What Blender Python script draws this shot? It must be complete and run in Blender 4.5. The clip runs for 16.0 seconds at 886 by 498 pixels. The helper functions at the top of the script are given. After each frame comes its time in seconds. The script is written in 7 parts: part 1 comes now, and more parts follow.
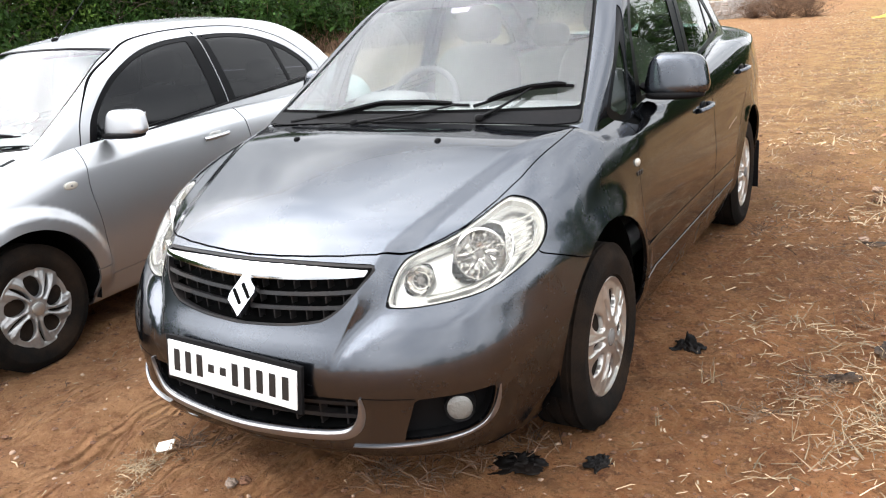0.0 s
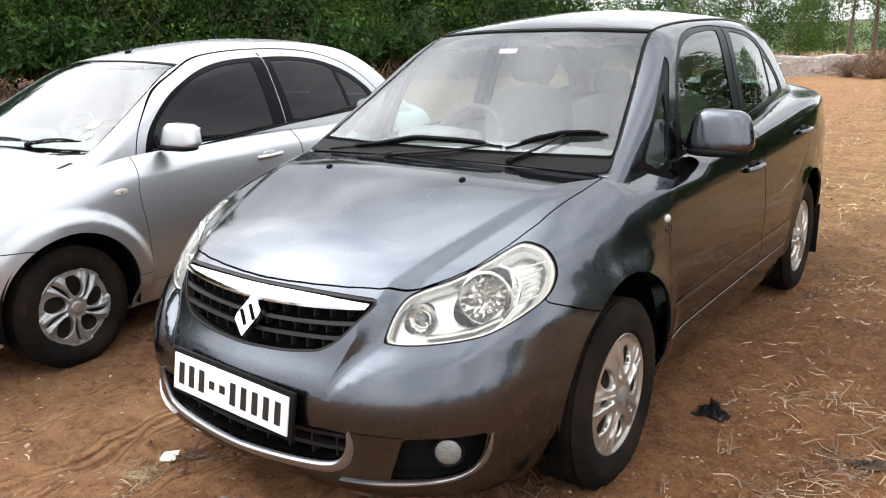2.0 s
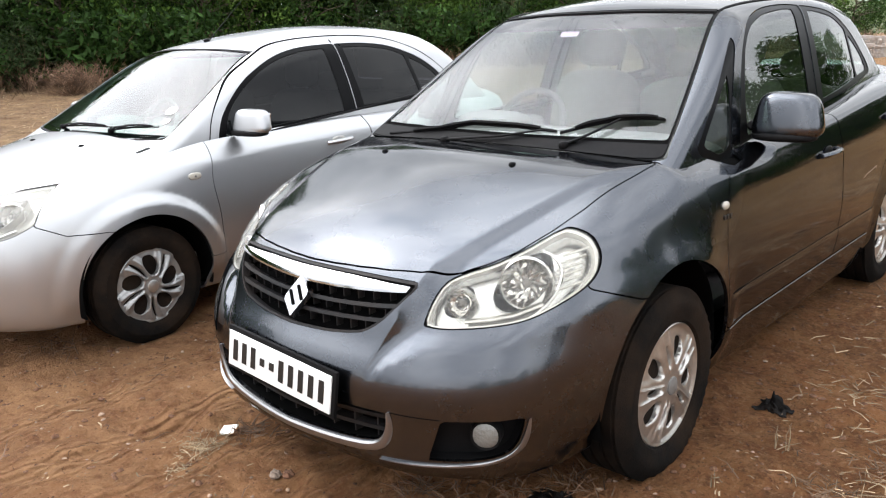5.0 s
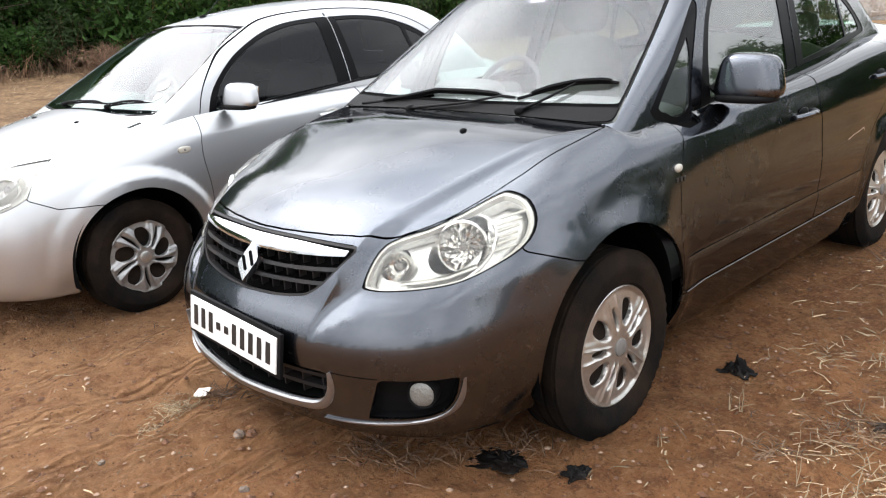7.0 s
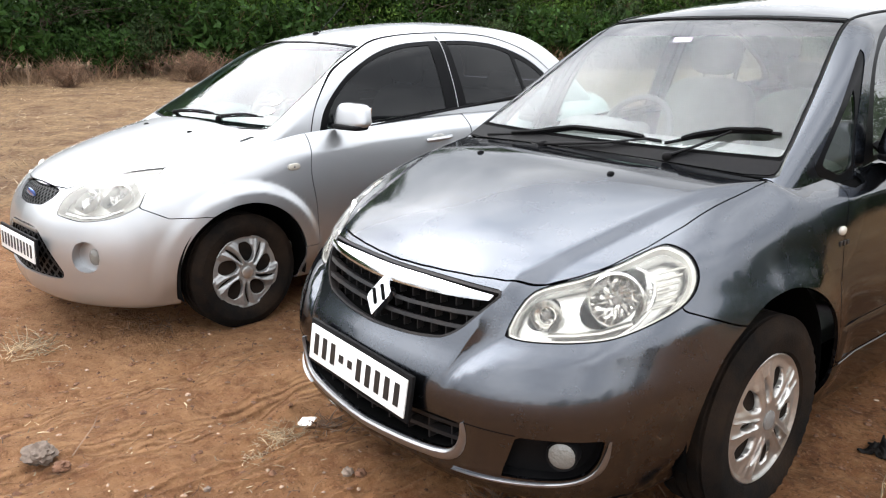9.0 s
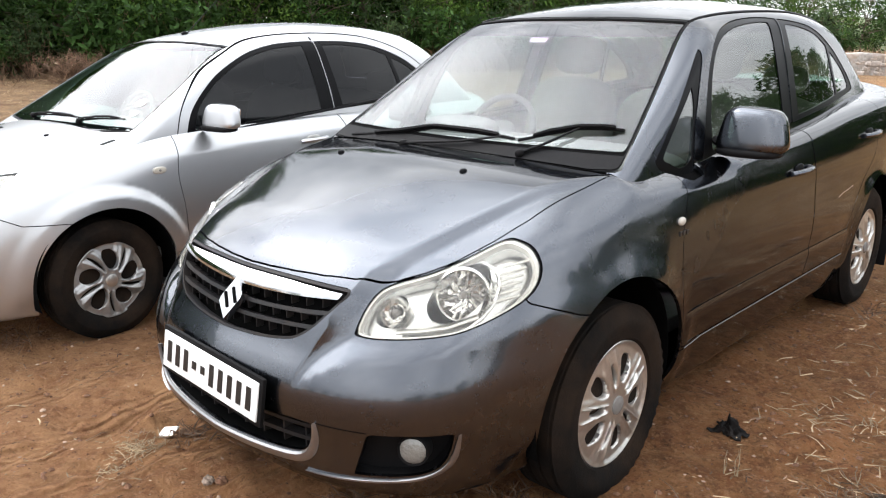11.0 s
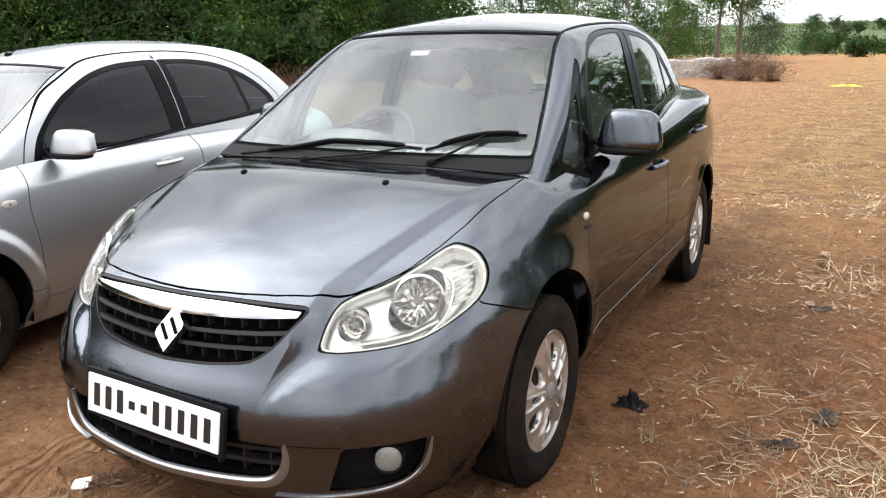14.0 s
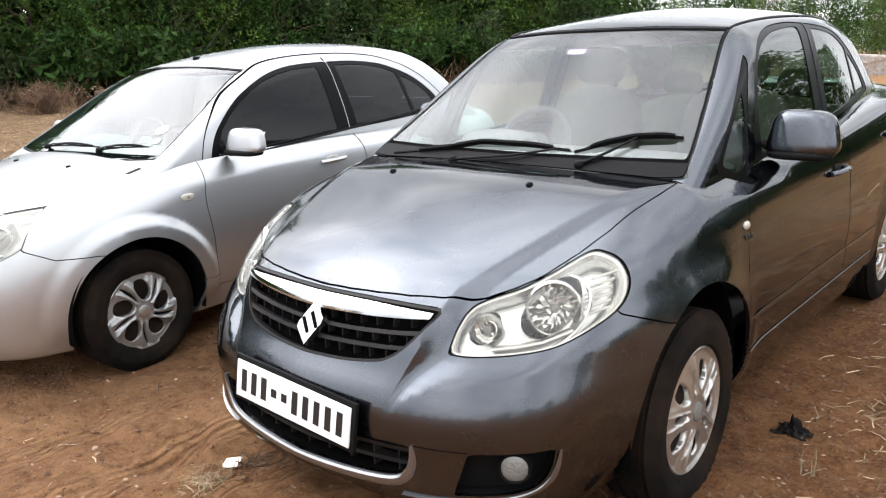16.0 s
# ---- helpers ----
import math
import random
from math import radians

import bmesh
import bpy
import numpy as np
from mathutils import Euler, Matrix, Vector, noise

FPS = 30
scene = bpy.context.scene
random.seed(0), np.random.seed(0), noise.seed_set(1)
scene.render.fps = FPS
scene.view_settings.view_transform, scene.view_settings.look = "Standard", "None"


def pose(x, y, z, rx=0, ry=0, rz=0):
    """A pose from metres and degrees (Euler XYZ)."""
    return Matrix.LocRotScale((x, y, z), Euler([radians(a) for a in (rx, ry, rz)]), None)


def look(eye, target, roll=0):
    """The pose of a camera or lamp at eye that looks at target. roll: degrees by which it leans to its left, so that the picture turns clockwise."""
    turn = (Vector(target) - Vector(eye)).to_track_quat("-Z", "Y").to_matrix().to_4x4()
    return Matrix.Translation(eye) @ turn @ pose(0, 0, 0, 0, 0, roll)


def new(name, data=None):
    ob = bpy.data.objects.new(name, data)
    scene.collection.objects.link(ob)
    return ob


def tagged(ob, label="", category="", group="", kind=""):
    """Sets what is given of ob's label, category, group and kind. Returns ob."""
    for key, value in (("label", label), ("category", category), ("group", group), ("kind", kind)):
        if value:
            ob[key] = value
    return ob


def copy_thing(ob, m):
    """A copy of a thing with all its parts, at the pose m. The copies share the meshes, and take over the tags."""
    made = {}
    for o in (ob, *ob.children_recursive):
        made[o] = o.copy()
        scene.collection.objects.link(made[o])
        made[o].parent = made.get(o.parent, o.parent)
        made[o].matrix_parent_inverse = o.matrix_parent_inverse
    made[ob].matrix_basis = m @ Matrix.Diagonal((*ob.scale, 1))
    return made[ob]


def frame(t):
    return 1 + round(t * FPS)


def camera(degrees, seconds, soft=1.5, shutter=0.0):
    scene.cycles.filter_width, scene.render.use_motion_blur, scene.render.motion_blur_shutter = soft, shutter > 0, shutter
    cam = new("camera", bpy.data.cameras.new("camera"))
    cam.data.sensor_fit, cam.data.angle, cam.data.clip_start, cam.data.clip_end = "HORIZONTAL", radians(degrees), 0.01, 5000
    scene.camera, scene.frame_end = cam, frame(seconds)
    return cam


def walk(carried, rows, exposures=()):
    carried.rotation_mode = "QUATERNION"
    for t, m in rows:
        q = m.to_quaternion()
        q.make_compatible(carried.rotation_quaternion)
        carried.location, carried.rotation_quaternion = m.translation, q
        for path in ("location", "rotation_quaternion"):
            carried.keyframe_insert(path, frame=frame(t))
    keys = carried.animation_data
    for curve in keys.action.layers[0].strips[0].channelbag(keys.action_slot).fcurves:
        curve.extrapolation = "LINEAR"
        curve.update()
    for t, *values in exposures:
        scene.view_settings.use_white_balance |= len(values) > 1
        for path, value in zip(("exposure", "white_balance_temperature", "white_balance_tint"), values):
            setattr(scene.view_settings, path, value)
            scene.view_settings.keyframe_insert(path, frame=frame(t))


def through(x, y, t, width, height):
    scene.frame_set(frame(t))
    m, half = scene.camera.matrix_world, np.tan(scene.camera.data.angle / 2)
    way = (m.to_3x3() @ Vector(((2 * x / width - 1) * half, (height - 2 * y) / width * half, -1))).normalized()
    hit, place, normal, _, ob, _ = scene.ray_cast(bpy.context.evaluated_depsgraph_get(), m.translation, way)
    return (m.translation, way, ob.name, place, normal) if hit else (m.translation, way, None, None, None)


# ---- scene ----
cam = camera(58.2, 16.0, soft=1.15)
PATH = [
    (0, (1.652, -2.388, 1.404), (0.666, -0.75, 0.817), -5.0),
    (0.5, (1.767, -2.329, 1.413), (0.842, -0.64, 0.872), -3.5),
    (1, (1.862, -2.259, 1.406), (0.927, -0.557, 0.926), -0.6),
    (1.5, (1.862, -2.236, 1.414), (0.8, -0.61, 0.936), -0.7),
    (2, (1.788, -2.271, 1.414), (0.647, -0.707, 0.911), -1.1),
    (2.5, (1.678, -2.346, 1.41), (0.624, -0.731, 0.879), -1.4),
    (3, (1.63, -2.399, 1.409), (0.649, -0.736, 0.889), -1.2),
    (3.5, (1.617, -2.402, 1.417), (0.583, -0.765, 0.918), -1.2),
    (4, (1.68, -2.306, 1.409), (0.59, -0.696, 0.942), -0.3),
    (4.5, (1.786, -2.237, 1.411), (0.551, -0.742, 0.92), -0.8),
    (7, (2.147, -2.036, 1.379), (0.775, -0.705, 0.792), -3.5),
    (7.5, (2.121, -1.991, 1.382), (0.82, -0.594, 0.784), -3.1),
    (8, (1.989, -2.025, 1.394), (0.75, -0.54, 0.883), -2.1),
    (8.5, (1.889, -2.075, 1.41), (0.484, -0.736, 0.928), -1.0),
    (9, (1.864, -2.125, 1.408), (0.388, -0.883, 0.879), -0.1),
    (9.5, (1.851, -2.077, 1.401), (0.521, -0.698, 0.826), 1.0),
    (12, (2.047, -2.015, 1.401), (0.753, -0.578, 0.892), -1.0),
    (12.5, (1.872, -2.072, 1.402), (0.658, -0.581, 0.852), -2.2),
    (13, (1.799, -2.142, 1.386), (0.688, -0.577, 0.825), -2.3),
    (13.5, (1.766, -2.255, 1.398), (0.775, -0.607, 0.846), -0.4),
    (14, (1.683, -2.311, 1.408), (0.77, -0.603, 0.909), -1.0),
    (14.5, (1.576, -2.324, 1.384), (0.673, -0.608, 0.895), -1.8),
    (15, (1.559, -2.314, 1.384), (0.566, -0.65, 0.889), -2.0),
    (15.5, (1.635, -2.264, 1.391), (0.49, -0.699, 0.9), -1.9),
    (16, (1.731, -2.219, 1.406), (0.468, -0.748, 0.916), -1.9),
]
# the clip's camera meters as it turns: stops, kelvin, tint
METER = [(0, 0.14), (0.5, 0.11), (1, 0.04), (1.5, -0.07), (2, -0.05), (3, 0.0), (4.5, -0.15), (7, -0.03), (7.5, 0.0), (9.5, 0.02), (12, -0.06), (12.5, 0.0), (13, 0.0), (14, -0.08), (15.5, -0.12), (16, -0.08)]
walk(cam, [(t, look(eye, target, roll)) for t, eye, target, roll in PATH], [(t, stops, 6250, 10) for t, stops in METER])

# ---- sky and sun: bright overcast ----
SUN_FROM = Vector((-0.63, -0.13, 0.73)).normalized()
world = bpy.data.worlds.new("sky")
scene.world = world
world.use_nodes = True
wn, wl = world.node_tree.nodes, world.node_tree.links
sky = wn.new("ShaderNodeTexSky")
sky.sky_type, sky.sun_disc = "NISHITA", False
sky.sun_elevation, sky.sun_rotation = math.asin(SUN_FROM.z), math.atan2(SUN_FROM.x, SUN_FROM.y)
sky.air_density, sky.dust_density = 1.0, 3.0
sky_dim = wn.new("ShaderNodeVectorMath")
sky_dim.operation = "SCALE"
sky_dim.inputs["Scale"].default_value = 0.08
wl.new(sky.outputs[0], sky_dim.inputs[0])
coord = wn.new("ShaderNodeTexCoord")
clouds = wn.new("ShaderNodeTexNoise")
clouds.inputs["Scale"].default_value, clouds.inputs["Detail"].default_value, clouds.inputs["Roughness"].default_value = 2.6, 6, 0.62
wl.new(coord.outputs["Generated"], clouds.inputs["Vector"])
ramp = wn.new("ShaderNodeValToRGB")
ramp.color_ramp.elements[0].position, ramp.color_ramp.elements[0].color = 0.36, (0.66, 0.675, 0.70, 1)
ramp.color_ramp.elements[1].position, ramp.color_ramp.elements[1].color = 0.66, (1.45, 1.44, 1.42, 1)
wl.new(clouds.outputs["Fac"], ramp.inputs[0])
blend = wn.new("ShaderNodeMix")
blend.data_type = "RGBA"
blend.inputs["Factor"].default_value = 0.88
wl.new(sky_dim.outputs[0], blend.inputs["A"])
wl.new(ramp.outputs[0], blend.inputs["B"])
# an overcast dome is about three times as bright overhead as at the horizon
up = wn.new("ShaderNodeSeparateXYZ")
wl.new(coord.outputs["Generated"], up.inputs[0])
dome = wn.new("ShaderNodeMapRange")
dome.inputs["From Min"].default_value, dome.inputs["From Max"].default_value = 0.0, 1.0
dome.inputs["To Min"].default_value, dome.inputs["To Max"].default_value = 1.25, 2.3
wl.new(up.outputs["Z"], dome.inputs["Value"])
lit = wn.new("ShaderNodeVectorMath")
lit.operation = "SCALE"
wl.new(blend.outputs["Result"], lit.inputs[0])
wl.new(dome.outputs[0], lit.inputs["Scale"])
# the cloud glows broadly round the hidden sun
facing = wn.new("ShaderNodeVectorMath")
facing.operation = "DOT_PRODUCT"
facing.inputs[1].default_value = SUN_FROM
wl.new(coord.outputs["Generated"], facing.inputs[0])
glow = wn.new("ShaderNodeMapRange")
glow.interpolation_type = "SMOOTHSTEP"
glow.inputs["From Min"].default_value, glow.inputs["From Max"].default_value = 0.66, 0.97
glow.inputs["To Min"].default_value, glow.inputs["To Max"].default_value = 0.95, 2.2
wl.new(facing.outputs["Value"], glow.inputs["Value"])
glowing = wn.new("ShaderNodeVectorMath")
glowing.operation = "SCALE"
wl.new(lit.outputs[0], glowing.inputs[0])
wl.new(glow.outputs[0], glowing.inputs["Scale"])
wl.new(glowing.outputs[0], wn["Background"].inputs["Color"])
wn["Background"].inputs["Strength"].default_value = 1.5

sun_data = bpy.data.lights.new("sun", "SUN")
sun_data.energy, sun_data.angle, sun_data.color = 0.9, radians(16), (1.0, 0.96, 0.90)
sun = new("sun", sun_data)
sun.matrix_world = look(SUN_FROM * 40, (0, 0, 0))


# ---- materials ----
def mat(name, color, rough=0.5, metal=0.0, coat=0.0, vary=0.12, scale=6.0, fine=60.0, relief=0.0, relief_scale=120.0, dust=0.0, dust_color=(0.30, 0.17, 0.09), spec=0.5, coat_rough=0.04, per_object=0.0, edge=1.0, coat_ior=1.5):
    m = bpy.data.materials.new(name)
    m.use_nodes = True
    n, l = m.node_tree.nodes, m.node_tree.links
    b = n["Principled BSDF"]
    b.inputs["Roughness"].default_value, b.inputs["Metallic"].default_value = rough, metal
    b.inputs["Coat Weight"].default_value, b.inputs["Coat Roughness"].default_value = coat, coat_rough
    b.inputs["Coat IOR"].default_value = coat_ior
    b.inputs["Specular IOR Level"].default_value = spec
    b.inputs["Specular Tint"].default_value = (edge, edge, edge, 1)
    tc = n.new("ShaderNodeTexCoord")
    big, small = n.new("ShaderNodeTexNoise"), n.new("ShaderNodeTexNoise")
    for t, s in ((big, scale), (small, fine)):
        t.inputs["Scale"].default_value, t.inputs["Detail"].default_value = s, 5
        l.new(tc.outputs["Object"], t.inputs["Vector"])
    add = n.new("ShaderNodeMath")
    add.operation = "ADD"
    l.new(big.outputs["Fac"], add.inputs[0]), l.new(small.outputs["Fac"], add.inputs[1])
    rng = n.new("ShaderNodeMapRange")
    rng.inputs["From Min"].default_value, rng.inputs["From Max"].default_value = 0.6, 1.4
    rng.inputs["To Min"].default_value, rng.inputs["To Max"].default_value = 1 - vary, 1 + vary
    l.new(add.outputs[0], rng.inputs["Value"])
    sc = n.new("ShaderNodeVectorMath")
    sc.operation = "SCALE"
    sc.inputs[0].default_value = color
    l.new(rng.outputs[0], sc.inputs["Scale"])
    out = sc.outputs[0]
    if per_object:
        oi = n.new("ShaderNodeObjectInfo")
        r2 = n.new("ShaderNodeMapRange")
        r2.inputs["To Min"].default_value, r2.inputs["To Max"].default_value = 1 - per_object, 1 + per_object
        l.new(oi.outputs["Random"], r2.inputs["Value"])
        s2 = n.new("ShaderNodeVectorMath")
        s2.operation = "SCALE"
        l.new(out, s2.inputs[0]), l.new(r2.outputs[0], s2.inputs["Scale"])
        out = s2.outputs[0]
    if dust:
        dn = n.new("ShaderNodeTexNoise")
        dn.inputs["Scale"].default_value, dn.inputs["Detail"].default_value, dn.inputs["Roughness"].default_value = 3.5, 9, 0.7
        l.new(tc.outputs["Object"], dn.inputs["Vector"])
        dr = n.new("ShaderNodeMapRange")
        dr.inputs["From Min"].default_value, dr.inputs["From Max"].default_value = 0.42, 0.75
        dr.inputs["To Max"].default_value = dust
        l.new(dn.outputs["Fac"], dr.inputs["Value"])
        mx = n.new("ShaderNodeMix")
        mx.data_type = "RGBA"
        l.new(dr.outputs[0], mx.inputs["Factor"]), l.new(out, mx.inputs["A"])
        mx.inputs["B"].default_value = (*dust_color, 1)
        out = mx.outputs["Result"]
        rr = n.new("ShaderNodeMath")
        rr.operation = "MULTIPLY_ADD"
        rr.inputs[1].default_value, rr.inputs[2].default_value = 0.9, rough
        l.new(dr.outputs[0], rr.inputs[0]), l.new(rr.outputs[0], b.inputs["Roughness"])
    l.new(out, b.inputs["Base Color"])
    if relief:
        bp = n.new("ShaderNodeBump")
        bn = n.new("ShaderNodeTexNoise")
        bn.inputs["Scale"].default_value, bn.inputs["Detail"].default_value = relief_scale, 6
        l.new(tc.outputs["Object"], bn.inputs["Vector"])
        bp.inputs["Strength"].default_value, bp.inputs["Distance"].default_value = relief, 0.01
        l.new(bn.outputs["Fac"], bp.inputs["Height"]), l.new(bp.outputs[0], b.inputs["Normal"])
    return m


def glass(name, tint, gloss=1.5, rough=0.02, dusty=0.0, film=(0.40, 0.42, 0.44)):
    """A thin pane: tinted see-through with a gloss that grows towards grazing."""
    m = bpy.data.materials.new(name)
    m.use_nodes = True
    n, l = m.node_tree.nodes, m.node_tree.links
    n.remove(n["Principled BSDF"])
    tr, gl, mx, fr = n.new("ShaderNodeBsdfTransparent"), n.new("ShaderNodeBsdfGlossy"), n.new("ShaderNodeMixShader"), n.new("ShaderNodeLayerWeight")
    tr.inputs["Color"].default_value = (*tint, 1)
    gl.inputs["Roughness"].default_value = rough
    fr.inputs["Blend"].default_value = 0.5
    bent, rise = n.new("ShaderNodeMath"), n.new("ShaderNodeMapRange")
    bent.operation = "POWER"
    bent.inputs[1].default_value = 5.0
    rise.inputs["To Min"].default_value = ((gloss - 1) / (gloss + 1)) ** 2
    l.new(fr.outputs["Facing"], bent.inputs[0]), l.new(bent.outputs[0], rise.inputs["Value"])
    l.new(rise.outputs[0], mx.inputs["Fac"]), l.new(tr.outputs[0], mx.inputs[1]), l.new(gl.outputs[0], mx.inputs[2])
    out = mx.outputs[0]
    if dusty:
        df, m2, nz, tc, rg = n.new("ShaderNodeBsdfDiffuse"), n.new("ShaderNodeMixShader"), n.new("ShaderNodeTexNoise"), n.new("ShaderNodeTexCoord"), n.new("ShaderNodeMapRange")
        df.inputs["Color"].default_value = (*film, 1)
        nz.inputs["Scale"].default_value, nz.inputs["Detail"].default_value = 5, 8
        rg.inputs["From Min"].default_value, rg.inputs["From Max"].default_value, rg.inputs["To Min"].default_value, rg.inputs["To Max"].default_value = 0.3, 0.7, dusty * 0.96, dusty * 1.3
        l.new(tc.outputs["Object"], nz.inputs["Vector"]), l.new(nz.outputs["Fac"], rg.inputs["Value"]), l.new(rg.outputs[0], m2.inputs["Fac"])
        l.new(out, m2.inputs[1]), l.new(df.outputs[0], m2.inputs[2])
        out = m2.outputs[0]
    l.new(out, n["Material Output"].inputs["Surface"])
    return m


def leaf_mat(name, color, through=0.35):
    m = mat(name, color, rough=0.65, vary=0.7, scale=1.1, fine=4.0, spec=0.12)
    n, l = m.node_tree.nodes, m.node_tree.links
    b = n["Principled BSDF"]
    src = b.inputs["Base Color"].links[0].from_socket
    geo = n.new("ShaderNodeNewGeometry")
    rg = n.new("ShaderNodeMapRange")
    rg.inputs["To Min"].default_value, rg.inputs["To Max"].default_value = 0.4, 1.6
    l.new(geo.outputs["Random Per Island"], rg.inputs["Value"])
    s = n.new("ShaderNodeVectorMath")
    s.operation = "SCALE"
    l.new(src, s.inputs[0]), l.new(rg.outputs[0], s.inputs["Scale"])
    l.new(s.outputs[0], b.inputs["Base Color"])
    t, mx = n.new("ShaderNodeBsdfTranslucent"), n.new("ShaderNodeMixShader")
    l.new(s.outputs[0], t.inputs["Color"])
    mx.inputs["Fac"].default_value = through
    l.new(b.outputs[0], mx.inputs[1]), l.new(t.outputs[0], mx.inputs[2])
    l.new(mx.outputs[0], n["Material Output"].inputs["Surface"])
    return m


def ground_mat():
    """Red-brown earth: damp patches, straw-coloured field further off, grit."""
    m = bpy.data.materials.new("earth")
    m.use_nodes = True
    n, l = m.node_tree.nodes, m.node_tree.links
    b = n["Principled BSDF"]
    b.inputs["Roughness"].default_value, b.inputs["Specular IOR Level"].default_value = 0.95, 0.2
    tc = n.new("ShaderNodeTexCoord")

    def noise_tex(s, d, r=0.6):
        t = n.new("ShaderNodeTexNoise")
        t.inputs["Scale"].default_value, t.inputs["Detail"].default_value, t.inputs["Roughness"].default_value = s, d, r
        l.new(tc.outputs["Object"], t.inputs["Vector"])
        return t.outputs["Fac"]

    def mixed(fac, a, c):
        x = n.new("ShaderNodeMix")
        x.data_type = "RGBA"
        for sock, v in (("Factor", fac), ("A", a), ("B", c)):
            if isinstance(v, tuple):
                x.inputs[sock].default_value = (*v, 1)
            else:
                l.new(v, x.inputs[sock])
        return x.outputs["Result"]

    def ranged(v, lo, hi, a=0.0, c=1.0):
        r = n.new("ShaderNodeMapRange")
        for i, k in enumerate(("From Min", "From Max", "To Min", "To Max")):
            r.inputs[k].default_value = (lo, hi, a, c)[i]
        l.new(v, r.inputs["Value"])
        return r.outputs[0]
    earth = mixed(ranged(noise_tex(0.9, 8), 0.35, 0.68), (0.185, 0.069, 0.027), (0.39, 0.158, 0.062))
    earth = mixed(ranged(noise_tex(9, 10, 0.8), 0.44, 0.66, 0, 0.8), earth, (0.47, 0.225, 0.10))
    earth = mixed(ranged(noise_tex(30, 10, 0.8), 0.49, 0.40, 0, 0.65), earth, (0.060, 0.023, 0.010))
    earth = mixed(ranged(noise_tex(5.5, 10, 0.78), 0.50, 0.40, 0, 0.55), earth, (0.085, 0.032, 0.014))
    sep = n.new("ShaderNodeSeparateXYZ")
    l.new(tc.outputs["Object"], sep.inputs[0])
    # dry field: straw litter grows thicker beyond the parking patch
    far = n.new("ShaderNodeMath")
    far.operation = "MULTIPLY_ADD"
    far.inputs[1].default_value, far.inputs[2].default_value = 1.0, 0.0
    l.new(sep.outputs["Y"], far.inputs[0])
    earth = mixed(ranged(sep.outputs["Y"], 2.0, 8.0, 0.0, 0.5), earth, (0.37, 0.225, 0.105))
    straw_amt = n.new("ShaderNodeMath")
    straw_amt.operation = "MULTIPLY"
    l.new(ranged(far.outputs[0], 2.0, 9.0, 0.15, 0.95), straw_amt.inputs[0])
    l.new(ranged(noise_tex(3.4, 10, 0.85), 0.38, 0.56), straw_amt.inputs[1])
    earth = mixed(straw_amt.outputs[0], earth, (0.46, 0.29, 0.11))
    bare = n.new("ShaderNodeMath")
    bare.operation = "MULTIPLY"
    l.new(ranged(sep.outputs["Y"], 3.0, 8.0, 0.0, 0.75), bare.inputs[0])
    l.new(ranged(noise_tex(5.0, 10, 0.85), 0.50, 0.40), bare.inputs[1])
    earth = mixed(bare.outputs[0], earth, (0.155, 0.075, 0.033))
    trodden = n.new("ShaderNodeMath")
    trodden.operation = "MULTIPLY"
    l.new(ranged(sep.outputs["Y"], 1.0, 3.5, 0.0, 0.7), trodden.inputs[0])
    l.new(ranged(noise_tex(1.7, 9, 0.72), 0.53, 0.42), trodden.inputs[1])
    earth = mixed(trodden.outputs[0], earth, (0.20, 0.105, 0.050))
    dry = mixed(ranged(noise_tex(4.2, 10, 0.8), 0.38, 0.64), (0.26, 0.120, 0.055), (0.52, 0.29, 0.14))
    dry = mixed(ranged(noise_tex(17, 10, 0.8), 0.50, 0.40, 0, 0.6), dry, (0.12, 0.048, 0.021))
    earth = mixed(ranged(sep.outputs["X"], 0.9, -0.9, 0.0, 0.75), earth, dry)
    # old straw trodden flat between the cars and the tree row
    mown = mixed(ranged(noise_tex(1.4, 9, 0.75), 0.38, 0.62), (0.15, 0.085, 0.048), (0.36, 0.24, 0.125))
    mown = mixed(ranged(noise_tex(12, 9, 0.8), 0.50, 0.40, 0, 0.7), mown, (0.085, 0.048, 0.028))
    earth = mixed(ranged(sep.outputs["X"], -4.2, -6.2), earth, mown)
    earth = mixed(ranged(noise_tex(160, 3), 0.62, 0.75, 0, 0.6), earth, (0.28, 0.18, 0.105))
    earth = mixed(ranged(noise_tex(45, 8, 0.75), 0.53, 0.62, 0, 0.55), earth, (0.50, 0.27, 0.135))
    earth = mixed(ranged(noise_tex(70, 4), 0.60, 0.72, 0, 0.7), earth, (0.035, 0.017, 0.010))
    l.new(earth, b.inputs["Base Color"])
    add = n.new("ShaderNodeMath")
    add.operation = "MULTIPLY_ADD"
    add.inputs[1].default_value = 0.45
    l.new(noise_tex(110, 6, 0.75), add.inputs[0]), l.new(noise_tex(22, 9, 0.75), add.inputs[2])
    # ribs pressed by tyres that rolled in along the cars
    wave = n.new("ShaderNodeTexWave")
    wave.bands_direction = "X"
    wave.inputs["Scale"].default_value, wave.inputs["Distortion"].default_value, wave.inputs["Detail"].default_value, wave.inputs["Detail Scale"].default_value = 7.0, 2.2, 3, 2.0
    l.new(tc.outputs["Object"], wave.inputs["Vector"])

    def maths(op, a, c):
        x = n.new("ShaderNodeMath")
        x.operation = op
        for i, v in enumerate((a, c)):
            if isinstance(v, float):
                x.inputs[i].default_value = v
            else:
                l.new(v, x.inputs[i])
        return x.outputs[0]
    mask = 0.0
    for c in (0.05, -0.36, -0.78, -1.25):
        mask = maths("MAXIMUM", mask, ranged(maths("ABSOLUTE", maths("SUBTRACT", sep.outputs["X"], c), 0.0), 0.15, 0.09))
